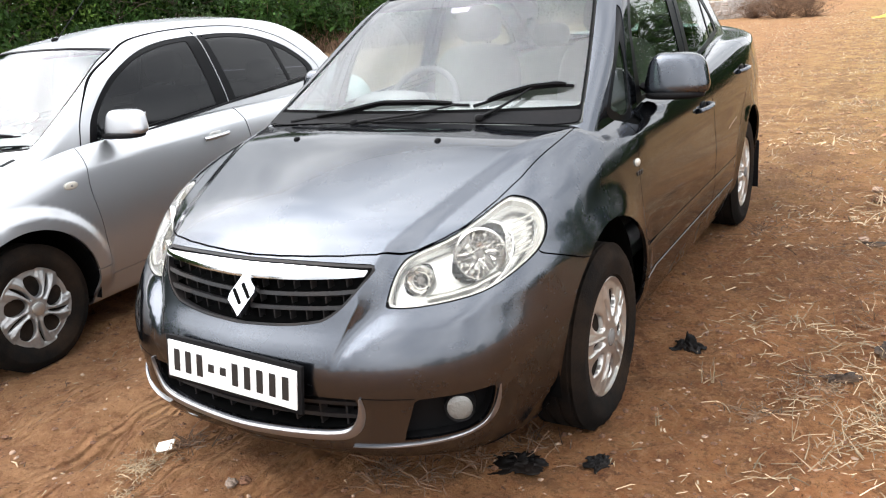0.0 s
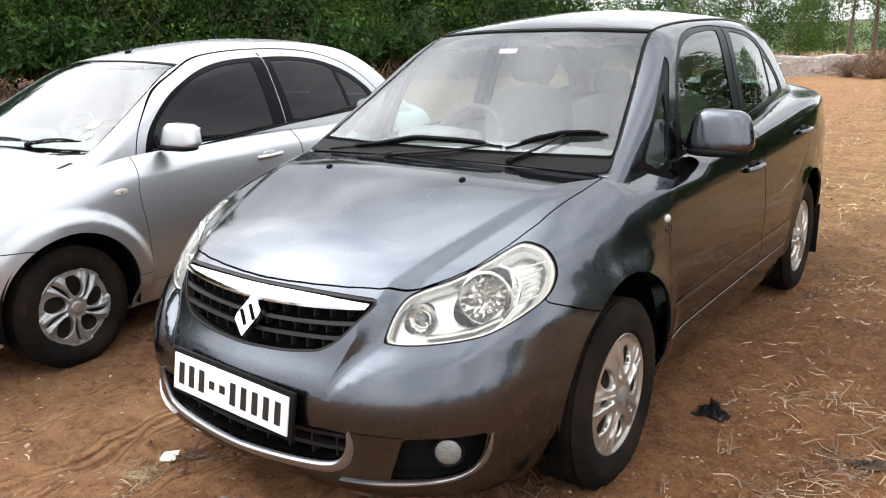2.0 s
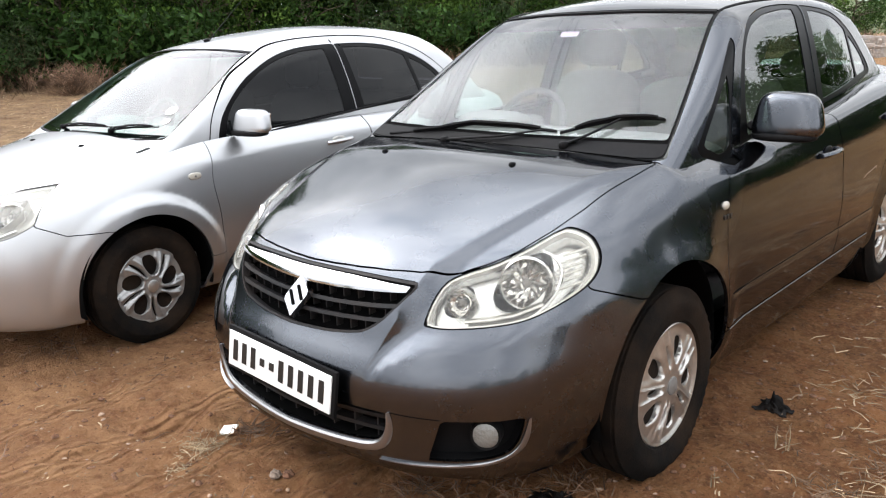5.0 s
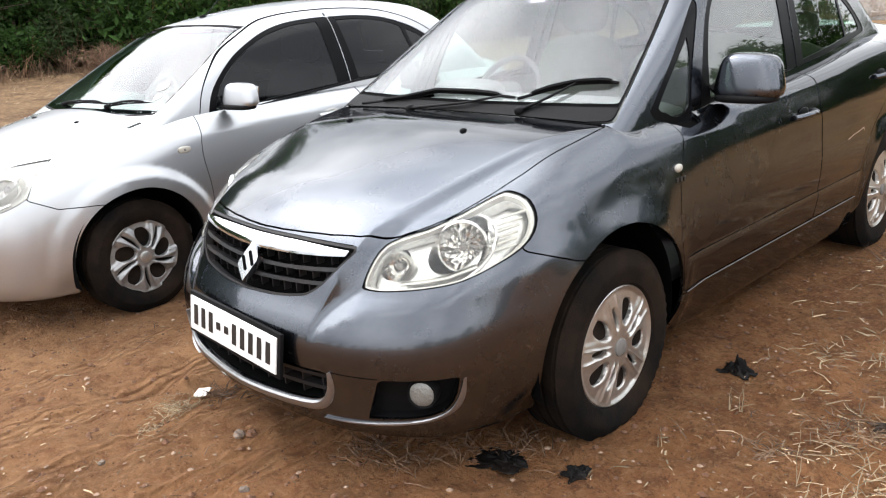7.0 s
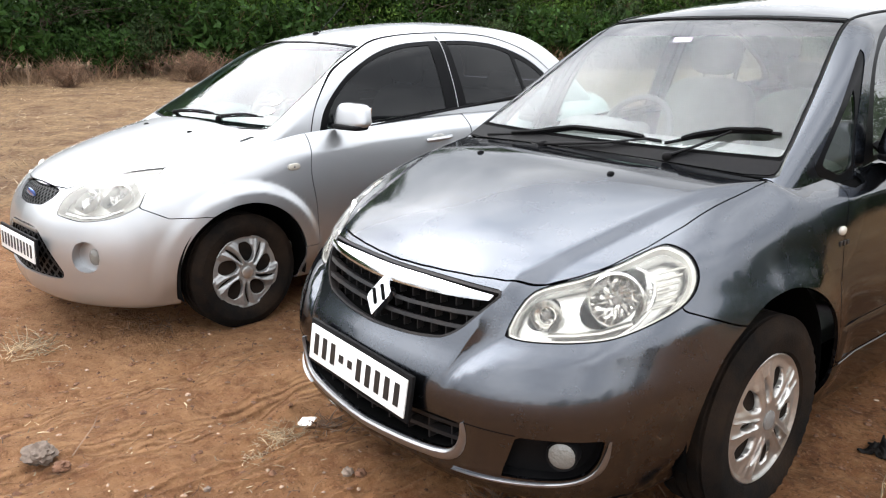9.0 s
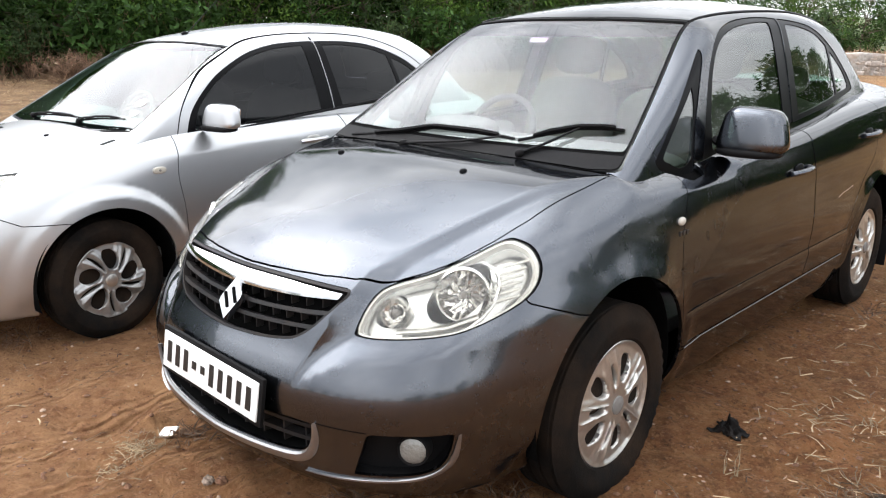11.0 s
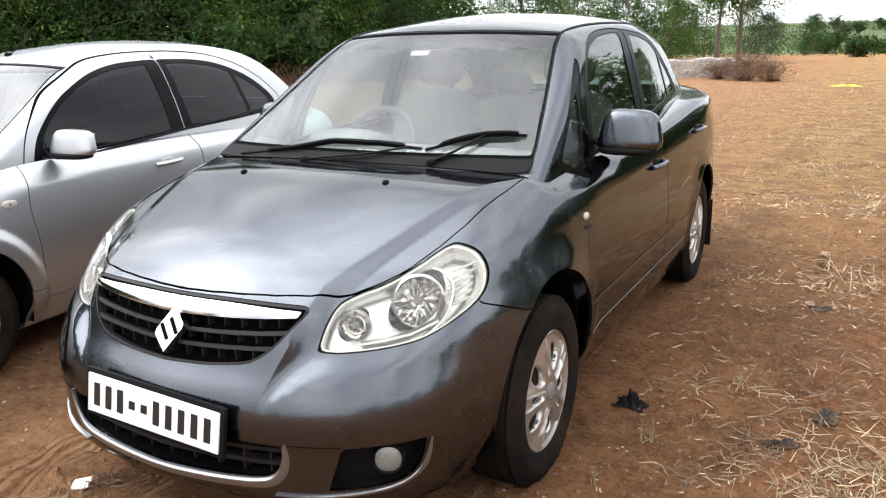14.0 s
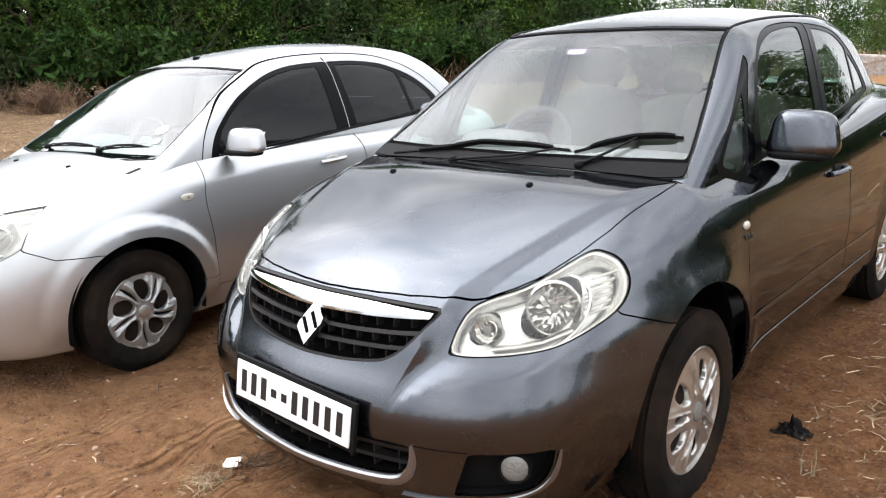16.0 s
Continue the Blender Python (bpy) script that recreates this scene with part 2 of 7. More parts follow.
    mask = maths("MULTIPLY", mask, ranged(sep.outputs["Y"], -0.3, -0.6))
    mask = maths("MULTIPLY", mask, ranged(noise_tex(2.3, 5), 0.36, 0.50, 0.0, 0.9))
    relief = maths("ADD", add.outputs[0], maths("MULTIPLY", wave.outputs["Fac"], mask))
    bp = n.new("ShaderNodeBump")
    bp.inputs["Strength"].default_value, bp.inputs["Distance"].default_value = 1.0, 0.09
    l.new(relief, bp.inputs["Height"]), l.new(bp.outputs[0], b.inputs["Normal"])
    return m


M = dict(
    earth=ground_mat(),
    grey=mat("grey_paint", (0.074, 0.081, 0.095), 0.27, 1.0, 0.95, 0.05, 2.0, 900, dust=0.012, coat_rough=0.08, edge=0.0, coat_ior=1.55),
    silver=mat("silver_paint", (0.455, 0.46, 0.47), 0.37, 0.85, 0.9, 0.03, 2.0, 900, dust=0.07, dust_color=(0.4, 0.33, 0.27), coat_rough=0.05),
    black=mat("black_plastic", (0.006, 0.006, 0.0065), 0.6, vary=0.25, dust=0.01, spec=0.08),
    satin=mat("satin_black", (0.004, 0.004, 0.0045), 0.3, vary=0.2, spec=0.06),
    # near-black that stands in for unlit depth; also joints and the windscreen's painted edge
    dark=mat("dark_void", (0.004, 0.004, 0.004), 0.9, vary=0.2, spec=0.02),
    grille=mat("grille_plastic", (0.012, 0.012, 0.013), 0.5, vary=0.25, dust=0.06, spec=0.22),
    rubber=mat("tyre_rubber", (0.006, 0.0054, 0.005), 0.9, spec=0.10, vary=0.3, scale=9, dust=0.08, relief=0.3, relief_scale=180),
    chrome=mat("chrome", (0.60, 0.60, 0.61), 0.10, 1.0, vary=0.03),
    alloy=mat("wheel_cover_silver", (0.56, 0.545, 0.52), 0.36, 0.9, 0.2, 0.15, dust=0.10),
    lip=mat("grey_lip_paint", (0.30, 0.30, 0.305), 0.32, 0.9, 0.4, 0.08, dust=0.08),
    painted=mat("painted_wheel_cover", (0.36, 0.36, 0.355), 0.38, 0.7, 0.1, 0.15, dust=0.06),
    reflector=mat("reflector", (0.80, 0.79, 0.77), 0.12, 1.0, vary=0.05),
    housing=mat("lamp_housing", (0.64, 0.635, 0.62), 0.22, 0.9, vary=0.10, scale=20, relief=0.15, relief_scale=30),
    dull=mat("dull_lamp_housing", (0.52, 0.51, 0.48), 0.3, 0.7, vary=0.15, scale=20, relief=0.15, relief_scale=30),
    lens=glass("lamp_lens", (0.97, 0.96, 0.92), 1.40, 0.03, dusty=0.05, film=(0.72, 0.71, 0.68)),
    hazy_lens=glass("hazy_lamp_lens", (0.95, 0.95, 0.92), 1.40, 0.03, dusty=0.22, film=(0.60, 0.59, 0.56)),
    fog_lens=mat("fog_lens", (0.17, 0.165, 0.15), 0.25, 0.0, 0.25, 0.12, 40, 200, relief=0.5, relief_scale=90),
    windscreen=glass("windscreen_glass", (0.86, 0.93, 0.93), 1.72),
    bright_screen=glass("reflecting_windscreen_glass", (0.60, 0.78, 0.72), 2.1),
    sun_band=glass("windscreen_top_band", (0.42, 0.27, 0.44), 1.8),
    window=glass("side_glass", (0.45, 0.55, 0.49), 2.4),
    tinted=glass("tinted_glass", (0.055, 0.055, 0.068), 1.45),
    white=mat("white_enamel", (0.82, 0.82, 0.80), 0.35, vary=0.04, coat=0.3),
    ink=mat("black_ink", (0.012, 0.012, 0.012), 0.4, vary=0.1),
    mirror=mat("mirror_glass", (0.9, 0.9, 0.9), 0.02, 1.0, vary=0.01),
    beige=mat("beige_fabric", (0.18, 0.163, 0.143), 0.85, vary=0.12),
    trimgrey=mat("grey_trim", (0.16, 0.15, 0.14), 0.7, vary=0.15),
    amber=mat("lamp_cover", (0.46, 0.43, 0.37), 0.25, 0.0, 0.25, 0.08, 60),
    blue=mat("blue_enamel", (0.05, 0.10, 0.30), 0.2, 0.2, 0.8, 0.1),
    leaf_a=leaf_mat("leaf_dark_green", (0.034, 0.072, 0.016)),
    leaf_b=leaf_mat("leaf_yellow_green", (0.078, 0.135, 0.024)),
    leaf_c=leaf_mat("leaf_grey_green", (0.052, 0.082, 0.032)),
    bark=mat("bark", (0.115, 0.085, 0.062), 0.9, vary=0.35, scale=5, fine=30, relief=0.8, relief_scale=18),
    straw=leaf_mat("dry_straw", (0.40, 0.30, 0.19), 0.15),
    dry_grass=leaf_mat("withered_grass", (0.21, 0.135, 0.085), 0.2),
    twig=leaf_mat("dry_twig", (0.16, 0.10, 0.065), 0.05),
    stone=mat("field_stone", (0.17, 0.125, 0.095), 0.9, vary=0.3, scale=14, relief=0.8, relief_scale=40, per_object=0.3),
    chip=mat("pale_stone_chip", (0.31, 0.205, 0.14), 0.9, vary=0.3, scale=30),
    clod=mat("earth_clod", (0.125, 0.058, 0.030), 0.95, vary=0.3, scale=30, relief=0.6, relief_scale=60),
    field_clod=mat("dry_field_clod", (0.25, 0.13, 0.065), 0.95, vary=0.35, scale=12),
    polythene=mat("black_polythene", (0.004, 0.0035, 0.0035), 0.55, vary=0.4, scale=20, dust=0.03, spec=0.14),
    polygrey=mat("grey_polythene", (0.030, 0.022, 0.017), 0.8, vary=0.5, scale=18, dust=0.4, spec=0.25),
    paper=mat("white_paper", (0.80, 0.79, 0.74), 0.8, vary=0.06),
    scrub=mat("scrub_ground", (0.062, 0.082, 0.026), 0.95, vary=0.5, scale=0.25, fine=1.5, relief=1.0, relief_scale=2.0),
    lime=mat("flaking_whitewash", (0.36, 0.335, 0.31), 0.95, vary=0.6, scale=1.6, fine=9, relief=0.8, relief_scale=14, dust=0.6),
    yellow=mat("yellow_cloth", (0.70, 0.50, 0.06), 0.8, vary=0.2),
    post=mat("weathered_post", (0.55, 0.52, 0.46), 0.9, vary=0.2),
)

import functools

# ---- smooth body shapes: each car is one implicit surface, cut into its panels ----
def curve(*pts):
    """Natural cubic spline through (a, b) pairs, straight beyond the ends."""
    x, y = (np.array(v, float) for v in zip(*pts))
    n, h = len(x), np.diff(x)
    A, r = np.eye(n), np.zeros(n)
    for i in range(1, n - 1):
        A[i, i - 1:i + 2] = h[i - 1], 2 * (h[i - 1] + h[i]), h[i]
        r[i] = 6 * ((y[i + 1] - y[i]) / h[i] - (y[i] - y[i - 1]) / h[i - 1])
    m = np.linalg.solve(A, r)
    s0 = (y[1] - y[0]) / h[0] - h[0] * m[1] / 6
    s1 = (y[-1] - y[-2]) / h[-1] + h[-1] * m[-2] / 6

    def f(t):
        t = np.asarray(t, float)
        c = np.clip(t, x[0], x[-1])
        k = np.clip(np.searchsorted(x, c) - 1, 0, n - 2)
        a, b, hh = x[k + 1] - c, c - x[k], h[k]
        v = (m[k] * a ** 3 + m[k + 1] * b ** 3) / (6 * hh) + (y[k] / hh - m[k] * hh / 6) * a + (y[k + 1] / hh - m[k + 1] * hh / 6) * b
        return v + s0 * np.minimum(t - x[0], 0) + s1 * np.maximum(t - x[-1], 0)
    return functools.partial(f)


def smax(a, b, k):
    h = np.maximum(k - np.abs(a - b), 0) / k
    return np.maximum(a, b) + h * h * k / 4


def bump(d, w):
    return np.exp(-(d / w) ** 2)


def step(a, b, t):
    u = np.clip((t - a) / (b - a), 0, 1)
    return u * u * (3 - 2 * u)


class Grey:
    """Grey saloon: origin on the ground under the front axle, y to the rear, metres."""
    wheels = (0.0, 2.5)
    wheel_z, wheel_r, arch_r = 0.30, 0.318, 0.362
    plan = curve((-0.9, 0.78), (-0.4, 0.822), (0, 0.85), (0.6, 0.86), (1.5, 0.865), (2.5, 0.862), (2.9, 0.838), (3.2, 0.79), (3.65, 0.67))
    section = curve((0.15, -0.085), (0.22, -0.062), (0.35, -0.028), (0.5, -0.006), (0.6, 0), (0.7, -0.011), (0.8, -0.036), (0.86, -0.053), (0.91, -0.083), (0.98, -0.14), (1.1, -0.25))
    shoulder = curve((0.15, -0.085), (0.22, -0.062), (0.35, -0.028), (0.5, -0.006), (0.6, 0), (0.7, -0.006), (0.8, -0.021), (0.88, -0.039), (0.905, -0.046), (0.925, -0.056), (0.945, -0.079), (0.98, -0.131), (1.1, -0.30))
    nose = curve((0.14, -0.80), (0.2, -0.858), (0.3, -0.878), (0.4, -0.886), (0.455, -0.883), (0.51, -0.866), (0.56, -0.838), (0.62, -0.812), (0.7, -0.783), (0.78, -0.735), (0.9, -0.6), (1.1, -0.3))
    sweep = curve((0, 0), (0.25, 0.02), (0.46, 0.066), (0.6, 0.145), (0.7, 0.24), (0.8, 0.40), (0.95, 0.72))
    hood = curve((-0.95, 0.60), (-0.75, 0.757), (-0.6, 0.826), (-0.4, 0.892), (-0.12, 0.964), (0.12, 0.99), (0.5, 1.0), (1.5, 1.03), (2.4, 1.108), (3.1, 1.145), (3.5, 1.125), (3.7, 1.03))
    crown = curve((-0.9, 0.10), (-0.64, 0.072), (-0.3, 0.04), (0.12, 0.012), (0.5, 0.01), (3, 0.03), (3.6, 0.05))
    tail = curve((0.2, 3.45), (0.35, 3.55), (0.5, 3.59), (0.8, 3.58), (1.0, 3.55), (1.15, 3.5))
    shelf = curve((0.28, 0.44), (0.36, 0.535), (0.45, 0.592), (0.6, 0.616), (0.78, 0.69))
    floor_z = 0.175
    roof = curve((0.3, 1.28), (0.6, 1.40), (0.8, 1.463), (1.2, 1.53), (1.6, 1.553), (2.1, 1.535), (2.5, 1.475), (2.9, 1.38), (3.3, 1.2))
    glass_w = curve((0.8, 0.782), (0.95, 0.747), (1.1, 0.712), (1.245, 0.672), (1.4, 0.622), (1.48, 0.585), (1.56, 0.53))
    rear_glass = curve((0.9, 3.30), (1.05, 3.10), (1.25, 2.80), (1.45, 2.50), (1.6, 2.28))
    fan = (0.25, 2.7, 0.55)

    def F(self, p):
        x, y, z = np.abs(p[:, 0]), p[:, 1], p[:, 2]
        cabin = step(0.0, 0.5, y)
        raised = z - 0.058 * np.clip(y - 0.36, 0, 2.4) * step(0.70, 0.84, z)
        w = self.plan(y) + (1 - cabin) * self.section(z) + cabin * self.shoulder(raised)
        for wy in self.wheels:
            r = np.hypot(y - wy, z - self.wheel_z)
            w = w + 0.022 * bump(r - 0.36, 0.085) * step(0.2, 0.32, z)
        w = w + 0.009 * step(0.505, 0.465, z) * step(0.36, 0.42, y) * step(2.1, 2.0, y)
        w = w - 0.038 * step(0.895, 0.965, z) * step(0.12, 0.28, y) * step(0.85, 0.66, y)
        ridge = 0.45 + 0.30 * (y + 0.616)
        lift = 0.016 * step(ridge + 0.03, ridge - 0.03, x) * step(0.15, -0.15, y)
        top = (z - (self.hood(y) + lift - self.crown(y) * (x / 0.5) ** 2)) * 0.95
        flat_x = np.sqrt(x * x + 0.0025) - 0.05 * np.exp(-(x / 0.2) ** 2)
        fy = self.nose(z) + self.sweep(flat_x)
        # cheek of the bumper set back beside the raised centre
        cheek = 0.335 + 0.30 * (z - 0.5)
        low = self.shelf(x)
        fy = fy + 0.034 * (1 - (1 - np.clip((x - cheek) / 0.075, 0, 1)) ** 2) * step(low - 0.055, low + 0.035, z) * step(0.86, 0.72, z)
        front = (fy - y) * 0.9
        rear = (y - (self.tail(z) - 0.35 * x ** 2.5)) * 0.9
        d = smax(x - w, top, 0.13 - 0.09 * step(-0.05, 0.25, y) * step(3.5, 3.1, y))
        d = smax(d, front, 0.11)
        d = smax(d, rear, 0.12)
        return smax(d, self.floor_z - z, 0.03)

    def G(self, p):
        x, y, z = np.abs(p[:, 0]), p[:, 1], p[:, 2]
        side = (x - (self.glass_w(z) - 0.085 * step(1.75, 3.1, y) - 0.012 * step(1.0, 0.2, y))) * 0.95
        top = z - (self.roof(y) - 0.045 * (x / 0.5) ** 2)
        ws = (0.095 + 1.43 * (z - 0.97) + x ** 2 * (0.15 + 0.6 * (z - 0.98)) - y) * 0.57
        rw = (y - (self.rear_glass(z) - 0.2 * x ** 2)) * 0.6
        d = smax(side, top, 0.075)
        d = smax(d, ws, 0.05)
        d = smax(d, rw, 0.07)
        return smax(d, 0.8 - z, 0.01)


class Silver:
    """Silver saloon, same axes."""
    wheels = (0.0, 2.486)
    wheel_z, wheel_r, arch_r = 0.285, 0.292, 0.335
    plan = curve((-0.85, 0.75), (-0.4, 0.80), (0, 0.828), (0.6, 0.84), (1.5, 0.843), (2.6, 0.835), (3.1, 0.79), (3.5, 0.72))
    section = curve((0.15, -0.08), (0.22, -0.06), (0.35, -0.025), (0.5, -0.005), (0.62, 0), (0.75, -0.010), (0.85, -0.026), (0.92, -0.046), (1.1, -0.11))
    nose = curve((0.14, -0.72), (0.2, -0.765), (0.3, -0.79), (0.45, -0.792), (0.55, -0.775), (0.65, -0.745), (0.74, -0.70), (0.85, -0.58), (1.1, -0.2))
    sweep = curve((0, 0), (0.25, 0.028), (0.46, 0.10), (0.6, 0.19), (0.7, 0.29), (0.8, 0.46), (0.95, 0.8))
    hood = curve((-0.9, 0.58), (-0.72, 0.705), (-0.5, 0.81), (-0.2, 0.90), (0.1, 0.96), (0.3, 0.985), (0.5, 0.99), (1.5, 0.97), (2.6, 1.0), (3.0, 1.03), (3.35, 1.02), (3.6, 0.94))
    crown = curve((-0.9, 0.09), (-0.6, 0.07), (-0.3, 0.05), (0.2, 0.03), (0.5, 0.01), (3, 0.03), (3.6, 0.05))
    tail = curve((0.2, 3.35), (0.35, 3.45), (0.5, 3.49), (0.8, 3.48), (1.0, 3.45), (1.15, 3.4))
    floor_z = 0.17
    roof = curve((0.3, 1.19), (0.6, 1.315), (0.9, 1.40), (1.3, 1.470), (1.6, 1.500), (2.0, 1.510), (2.4, 1.482), (2.8, 1.392), (3.2, 1.22))
    glass_w = curve((0.8, 0.76), (0.92, 0.735), (1.1, 0.685), (1.25, 0.625), (1.36, 0.57), (1.46, 0.50), (1.56, 0.42))
    rear_glass = curve((0.9, 3.28), (1.0, 3.16), (1.2, 2.94), (1.4, 2.70), (1.6, 2.40))
    fan = (0.25, 2.6, 0.52)

    def F(self, p):
        x, y, z = np.abs(p[:, 0]), p[:, 1], p[:, 2]
        w = self.plan(y) + self.section(z)
        above = z - (0.852 + 0.030 * (y - 0.6))
        w = w - 0.42 * 0.5 * (above + np.sqrt(above ** 2 + 1.2e-5)) * (0.4 + 0.6 * step(0.2, 0.7, y))
        for wy in self.wheels:
            r = np.hypot(y - wy, z - self.wheel_z)
            w = w + 0.034 * step(0.47, 0.405, r) * step(0.2, 0.32, z)
        top = (z - (self.hood(y) - self.crown(y) * (x / 0.5) ** 2)) * 0.95
        front = (self.nose(z) + self.sweep(x) - y) * 0.9
        rear = (y - (self.tail(z) - 0.35 * x ** 2.5)) * 0.9
        d = smax(x - w, top, 0.13)
        d = smax(d, front, 0.11)
        d = smax(d, rear, 0.12)
        return smax(d, self.floor_z - z, 0.03)

    def G(self, p):
        x, y, z = np.abs(p[:, 0]), p[:, 1], p[:, 2]
        side = (x - (self.glass_w(z) - 0.04 * step(1.8, 3.0, y) - 0.012 * step(1.0, 0.2, y))) * 0.95
        top = z - (self.roof(y) - 0.05 * (x / 0.5) ** 2)
        ws = (0.18 + 1.55 * (z - 0.95) + x ** 2 * (0.15 + 0.6 * (z - 0.95)) - y) * 0.54
        rw = (y - (self.rear_glass(z) - 0.2 * x ** 2)) * 0.6
        d = smax(side, top, 0.10)
        d = smax(d, ws, 0.05)
        d = smax(d, rw, 0.08)
        return smax(d, 0.78 - z, 0.01)


def gradient(fn, p):
    e = 2e-4
    g = np.stack([fn(p + d) - fn(p - d) for d in np.eye(3) * e], 1)
    return g / np.maximum(np.linalg.norm(g, axis=1), 1e-9)[:, None]


def cast(fn, o, d, far=4.0):
    """First way out of fn < 0 along d from o (inside), by bisection."""
    lo, hi = np.zeros(len(o)), np.full(len(o), far)
    for _ in range(34):
        mid = (lo + hi) / 2
        inside = fn(o + d * mid[:, None]) < 0
        lo, hi = np.where(inside, mid, lo), np.where(inside, hi, mid)
    return o + d * lo[:, None]


def wrap(fn, y0, y1, zc, nf=70, ns=100, nv=84, lo=-75, hi=89.9):
    """A closed band of triangles round the body: rays from a line along the car, fanned at both ends."""
    o, a = [], []
    for t in np.linspace(0, 90, nf, endpoint=False):
        o.append(y0), a.append(-90 + t)
    for t in np.linspace(0, 1, ns, endpoint=False):
        o.append(y0 + (y1 - y0) * t), a.append(0)
    for t in np.linspace(0, 90, nf // 2 + 1):
        o.append(y1), a.append(t)
    o, a = np.array(o), np.radians(a)
    v = np.radians(np.linspace(lo, hi, nv))
    n = len(o)
    D = np.stack([np.cos(a)[:, None] * np.cos(v), np.sin(a)[:, None] * np.cos(v), np.sin(v) + 0 * a[:, None]], -1).reshape(-1, 3)
    O = np.stack([0 * o, o, 0 * o + zc], 1).repeat(nv, 0)
    P = cast(fn, O, D)
    i = (np.arange(n - 1)[:, None] * nv + np.arange(nv - 1)).ravel()
    T = np.concatenate([np.stack([i, i + nv, i + nv + 1], 1), np.stack([i, i + nv + 1, i + 1], 1)])
    m = len(P)
    P = np.concatenate([P, P * [-1, 1, 1]])
    T = np.concatenate([T, T[:, ::-1] + m])
    return P, T


def sheet(fn, x0, x1, y0, y1, nx, ny, zin):
    """Triangles of the surface over a rectangle of the plan."""
    gx, gy = np.meshgrid(np.linspace(x0, x1, nx), np.linspace(y0, y1, ny))
    O = np.stack([gx.ravel(), gy.ravel(), np.full(gx.size, zin)], 1)
    P = cast(fn, O, np.tile([0.0, 0, 1], (len(O), 1)), 1.5)
    i = (np.arange(ny - 1)[:, None] * nx + np.arange(nx - 1)).ravel()
    return P, np.concatenate([np.stack([i, i + 1, i + nx + 1], 1), np.stack([i, i + nx + 1, i + nx], 1)])


def screen_sheet(fn, x1, z0, z1, y, nx=150, nz=80):
    """Triangles of the windscreen's surface, found from inside the cabin towards the nose."""
    gx, gz = np.meshgrid(np.linspace(-x1, x1, nx), np.linspace(z0, z1, nz))
    O = np.stack([gx.ravel(), np.full(gx.size, y), gz.ravel()], 1)
    P = cast(fn, O, np.tile([0.0, -1, 0], (len(O), 1)), 1.6)
    i = (np.arange(nz - 1)[:, None] * nx + np.arange(nx - 1)).ravel()
    return P, np.concatenate([np.stack([i, i + 1, i + nx + 1], 1), np.stack([i, i + nx + 1, i + nx], 1)])


def clip(mesh, f):
    """The part of a triangle mesh where the field f(points) is positive."""
    P, T = mesh
    v = f(P)
    v = np.where(np.abs(v) < 1e-6, 1e-6, v)
    s = v > 0
    k = s[T].sum(1)
    keep, out = T[k == 3], [T[k == 3]]
    pts, base = [P], len(P)
    for count in (1, 2):
        C = T[k == count]
        if not len(C):
            continue
        odd = s[C] == (count == 1)
        r = np.argmax(odd, 1)
        C = np.stack([C[np.arange(len(C)), (r + j) % 3] for j in range(3)], 1)
        a, b, c = C.T
        E = np.concatenate([np.stack([a, b], 1), np.stack([a, c], 1)])
        E.sort(1)
        u, inv = np.unique(E, axis=0, return_inverse=True)
        inv = inv.ravel()
        w = v[u[:, 0]] / (v[u[:, 0]] - v[u[:, 1]])
        pts.append(P[u[:, 0]] * (1 - w)[:, None] + P[u[:, 1]] * w[:, None])
        ab, ac = base + inv[:len(C)], base + inv[len(C):]
        base += len(u)
        out += [np.stack([a, ab, ac], 1)] if count == 1 else [np.stack([ab, b, c], 1), np.stack([ab, c, ac], 1)]
    P, T = np.concatenate(pts), np.concatenate(out)
    # weld the cut vertices that both cases share, and drop what is unused
    used, T = np.unique(T, return_inverse=True)
    T = T.reshape(-1, 3)
    P = P[used]
    _, first, inv = np.unique(np.round(P, 6), axis=0, return_index=True, return_inverse=True)
    T = inv.ravel()[T]
    T = T[(T[:, 0] != T[:, 1]) & (T[:, 1] != T[:, 2]) & (T[:, 0] != T[:, 2])]
    return P[first], T


def smooth_loop(pts, n=6):
    """A closed polygon rounded by Catmull-Rom; a point given twice stays a corner."""
    pts = np.array(pts, float)
    out, k = [], len(pts)
    for i in range(k):
        p0, p1, p2, p3 = pts[i - 1], pts[i], pts[(i + 1) % k], pts[(i + 2) % k]
        if np.allclose(p1, p2):
            continue
        for t in np.linspace(0, 1, n, endpoint=False):
            out.append(0.5 * (2 * p1 + (p2 - p0) * t + (2 * p0 - 5 * p1 + 4 * p2 - p3) * t * t + (3 * p1 - p0 - 3 * p2 + p3) * t ** 3))
    return np.array(out)


def poly_field(loop):
    """Signed distance to a closed 2D loop, positive inside."""
    A, B = loop, np.roll(loop, -1, 0)

    def f(q):
        d2, inside = np.full(len(q), 1e9), np.zeros(len(q), bool)
        for a, b in zip(A, B):
            e, w = b - a, q - a
            t = np.clip((w @ e) / max(e @ e, 1e-12), 0, 1)
            d2 = np.minimum(d2, ((w - t[:, None] * e) ** 2).sum(1))
            c = (a[1] <= q[:, 1]) != (b[1] <= q[:, 1])
            xx = a[0] + (q[:, 1] - a[1]) / (e[1] if abs(e[1]) > 1e-12 else 1e-12) * e[0]
            inside ^= c & (q[:, 0] < xx)
        return np.where(inside, 1, -1) * np.sqrt(d2)
    return f




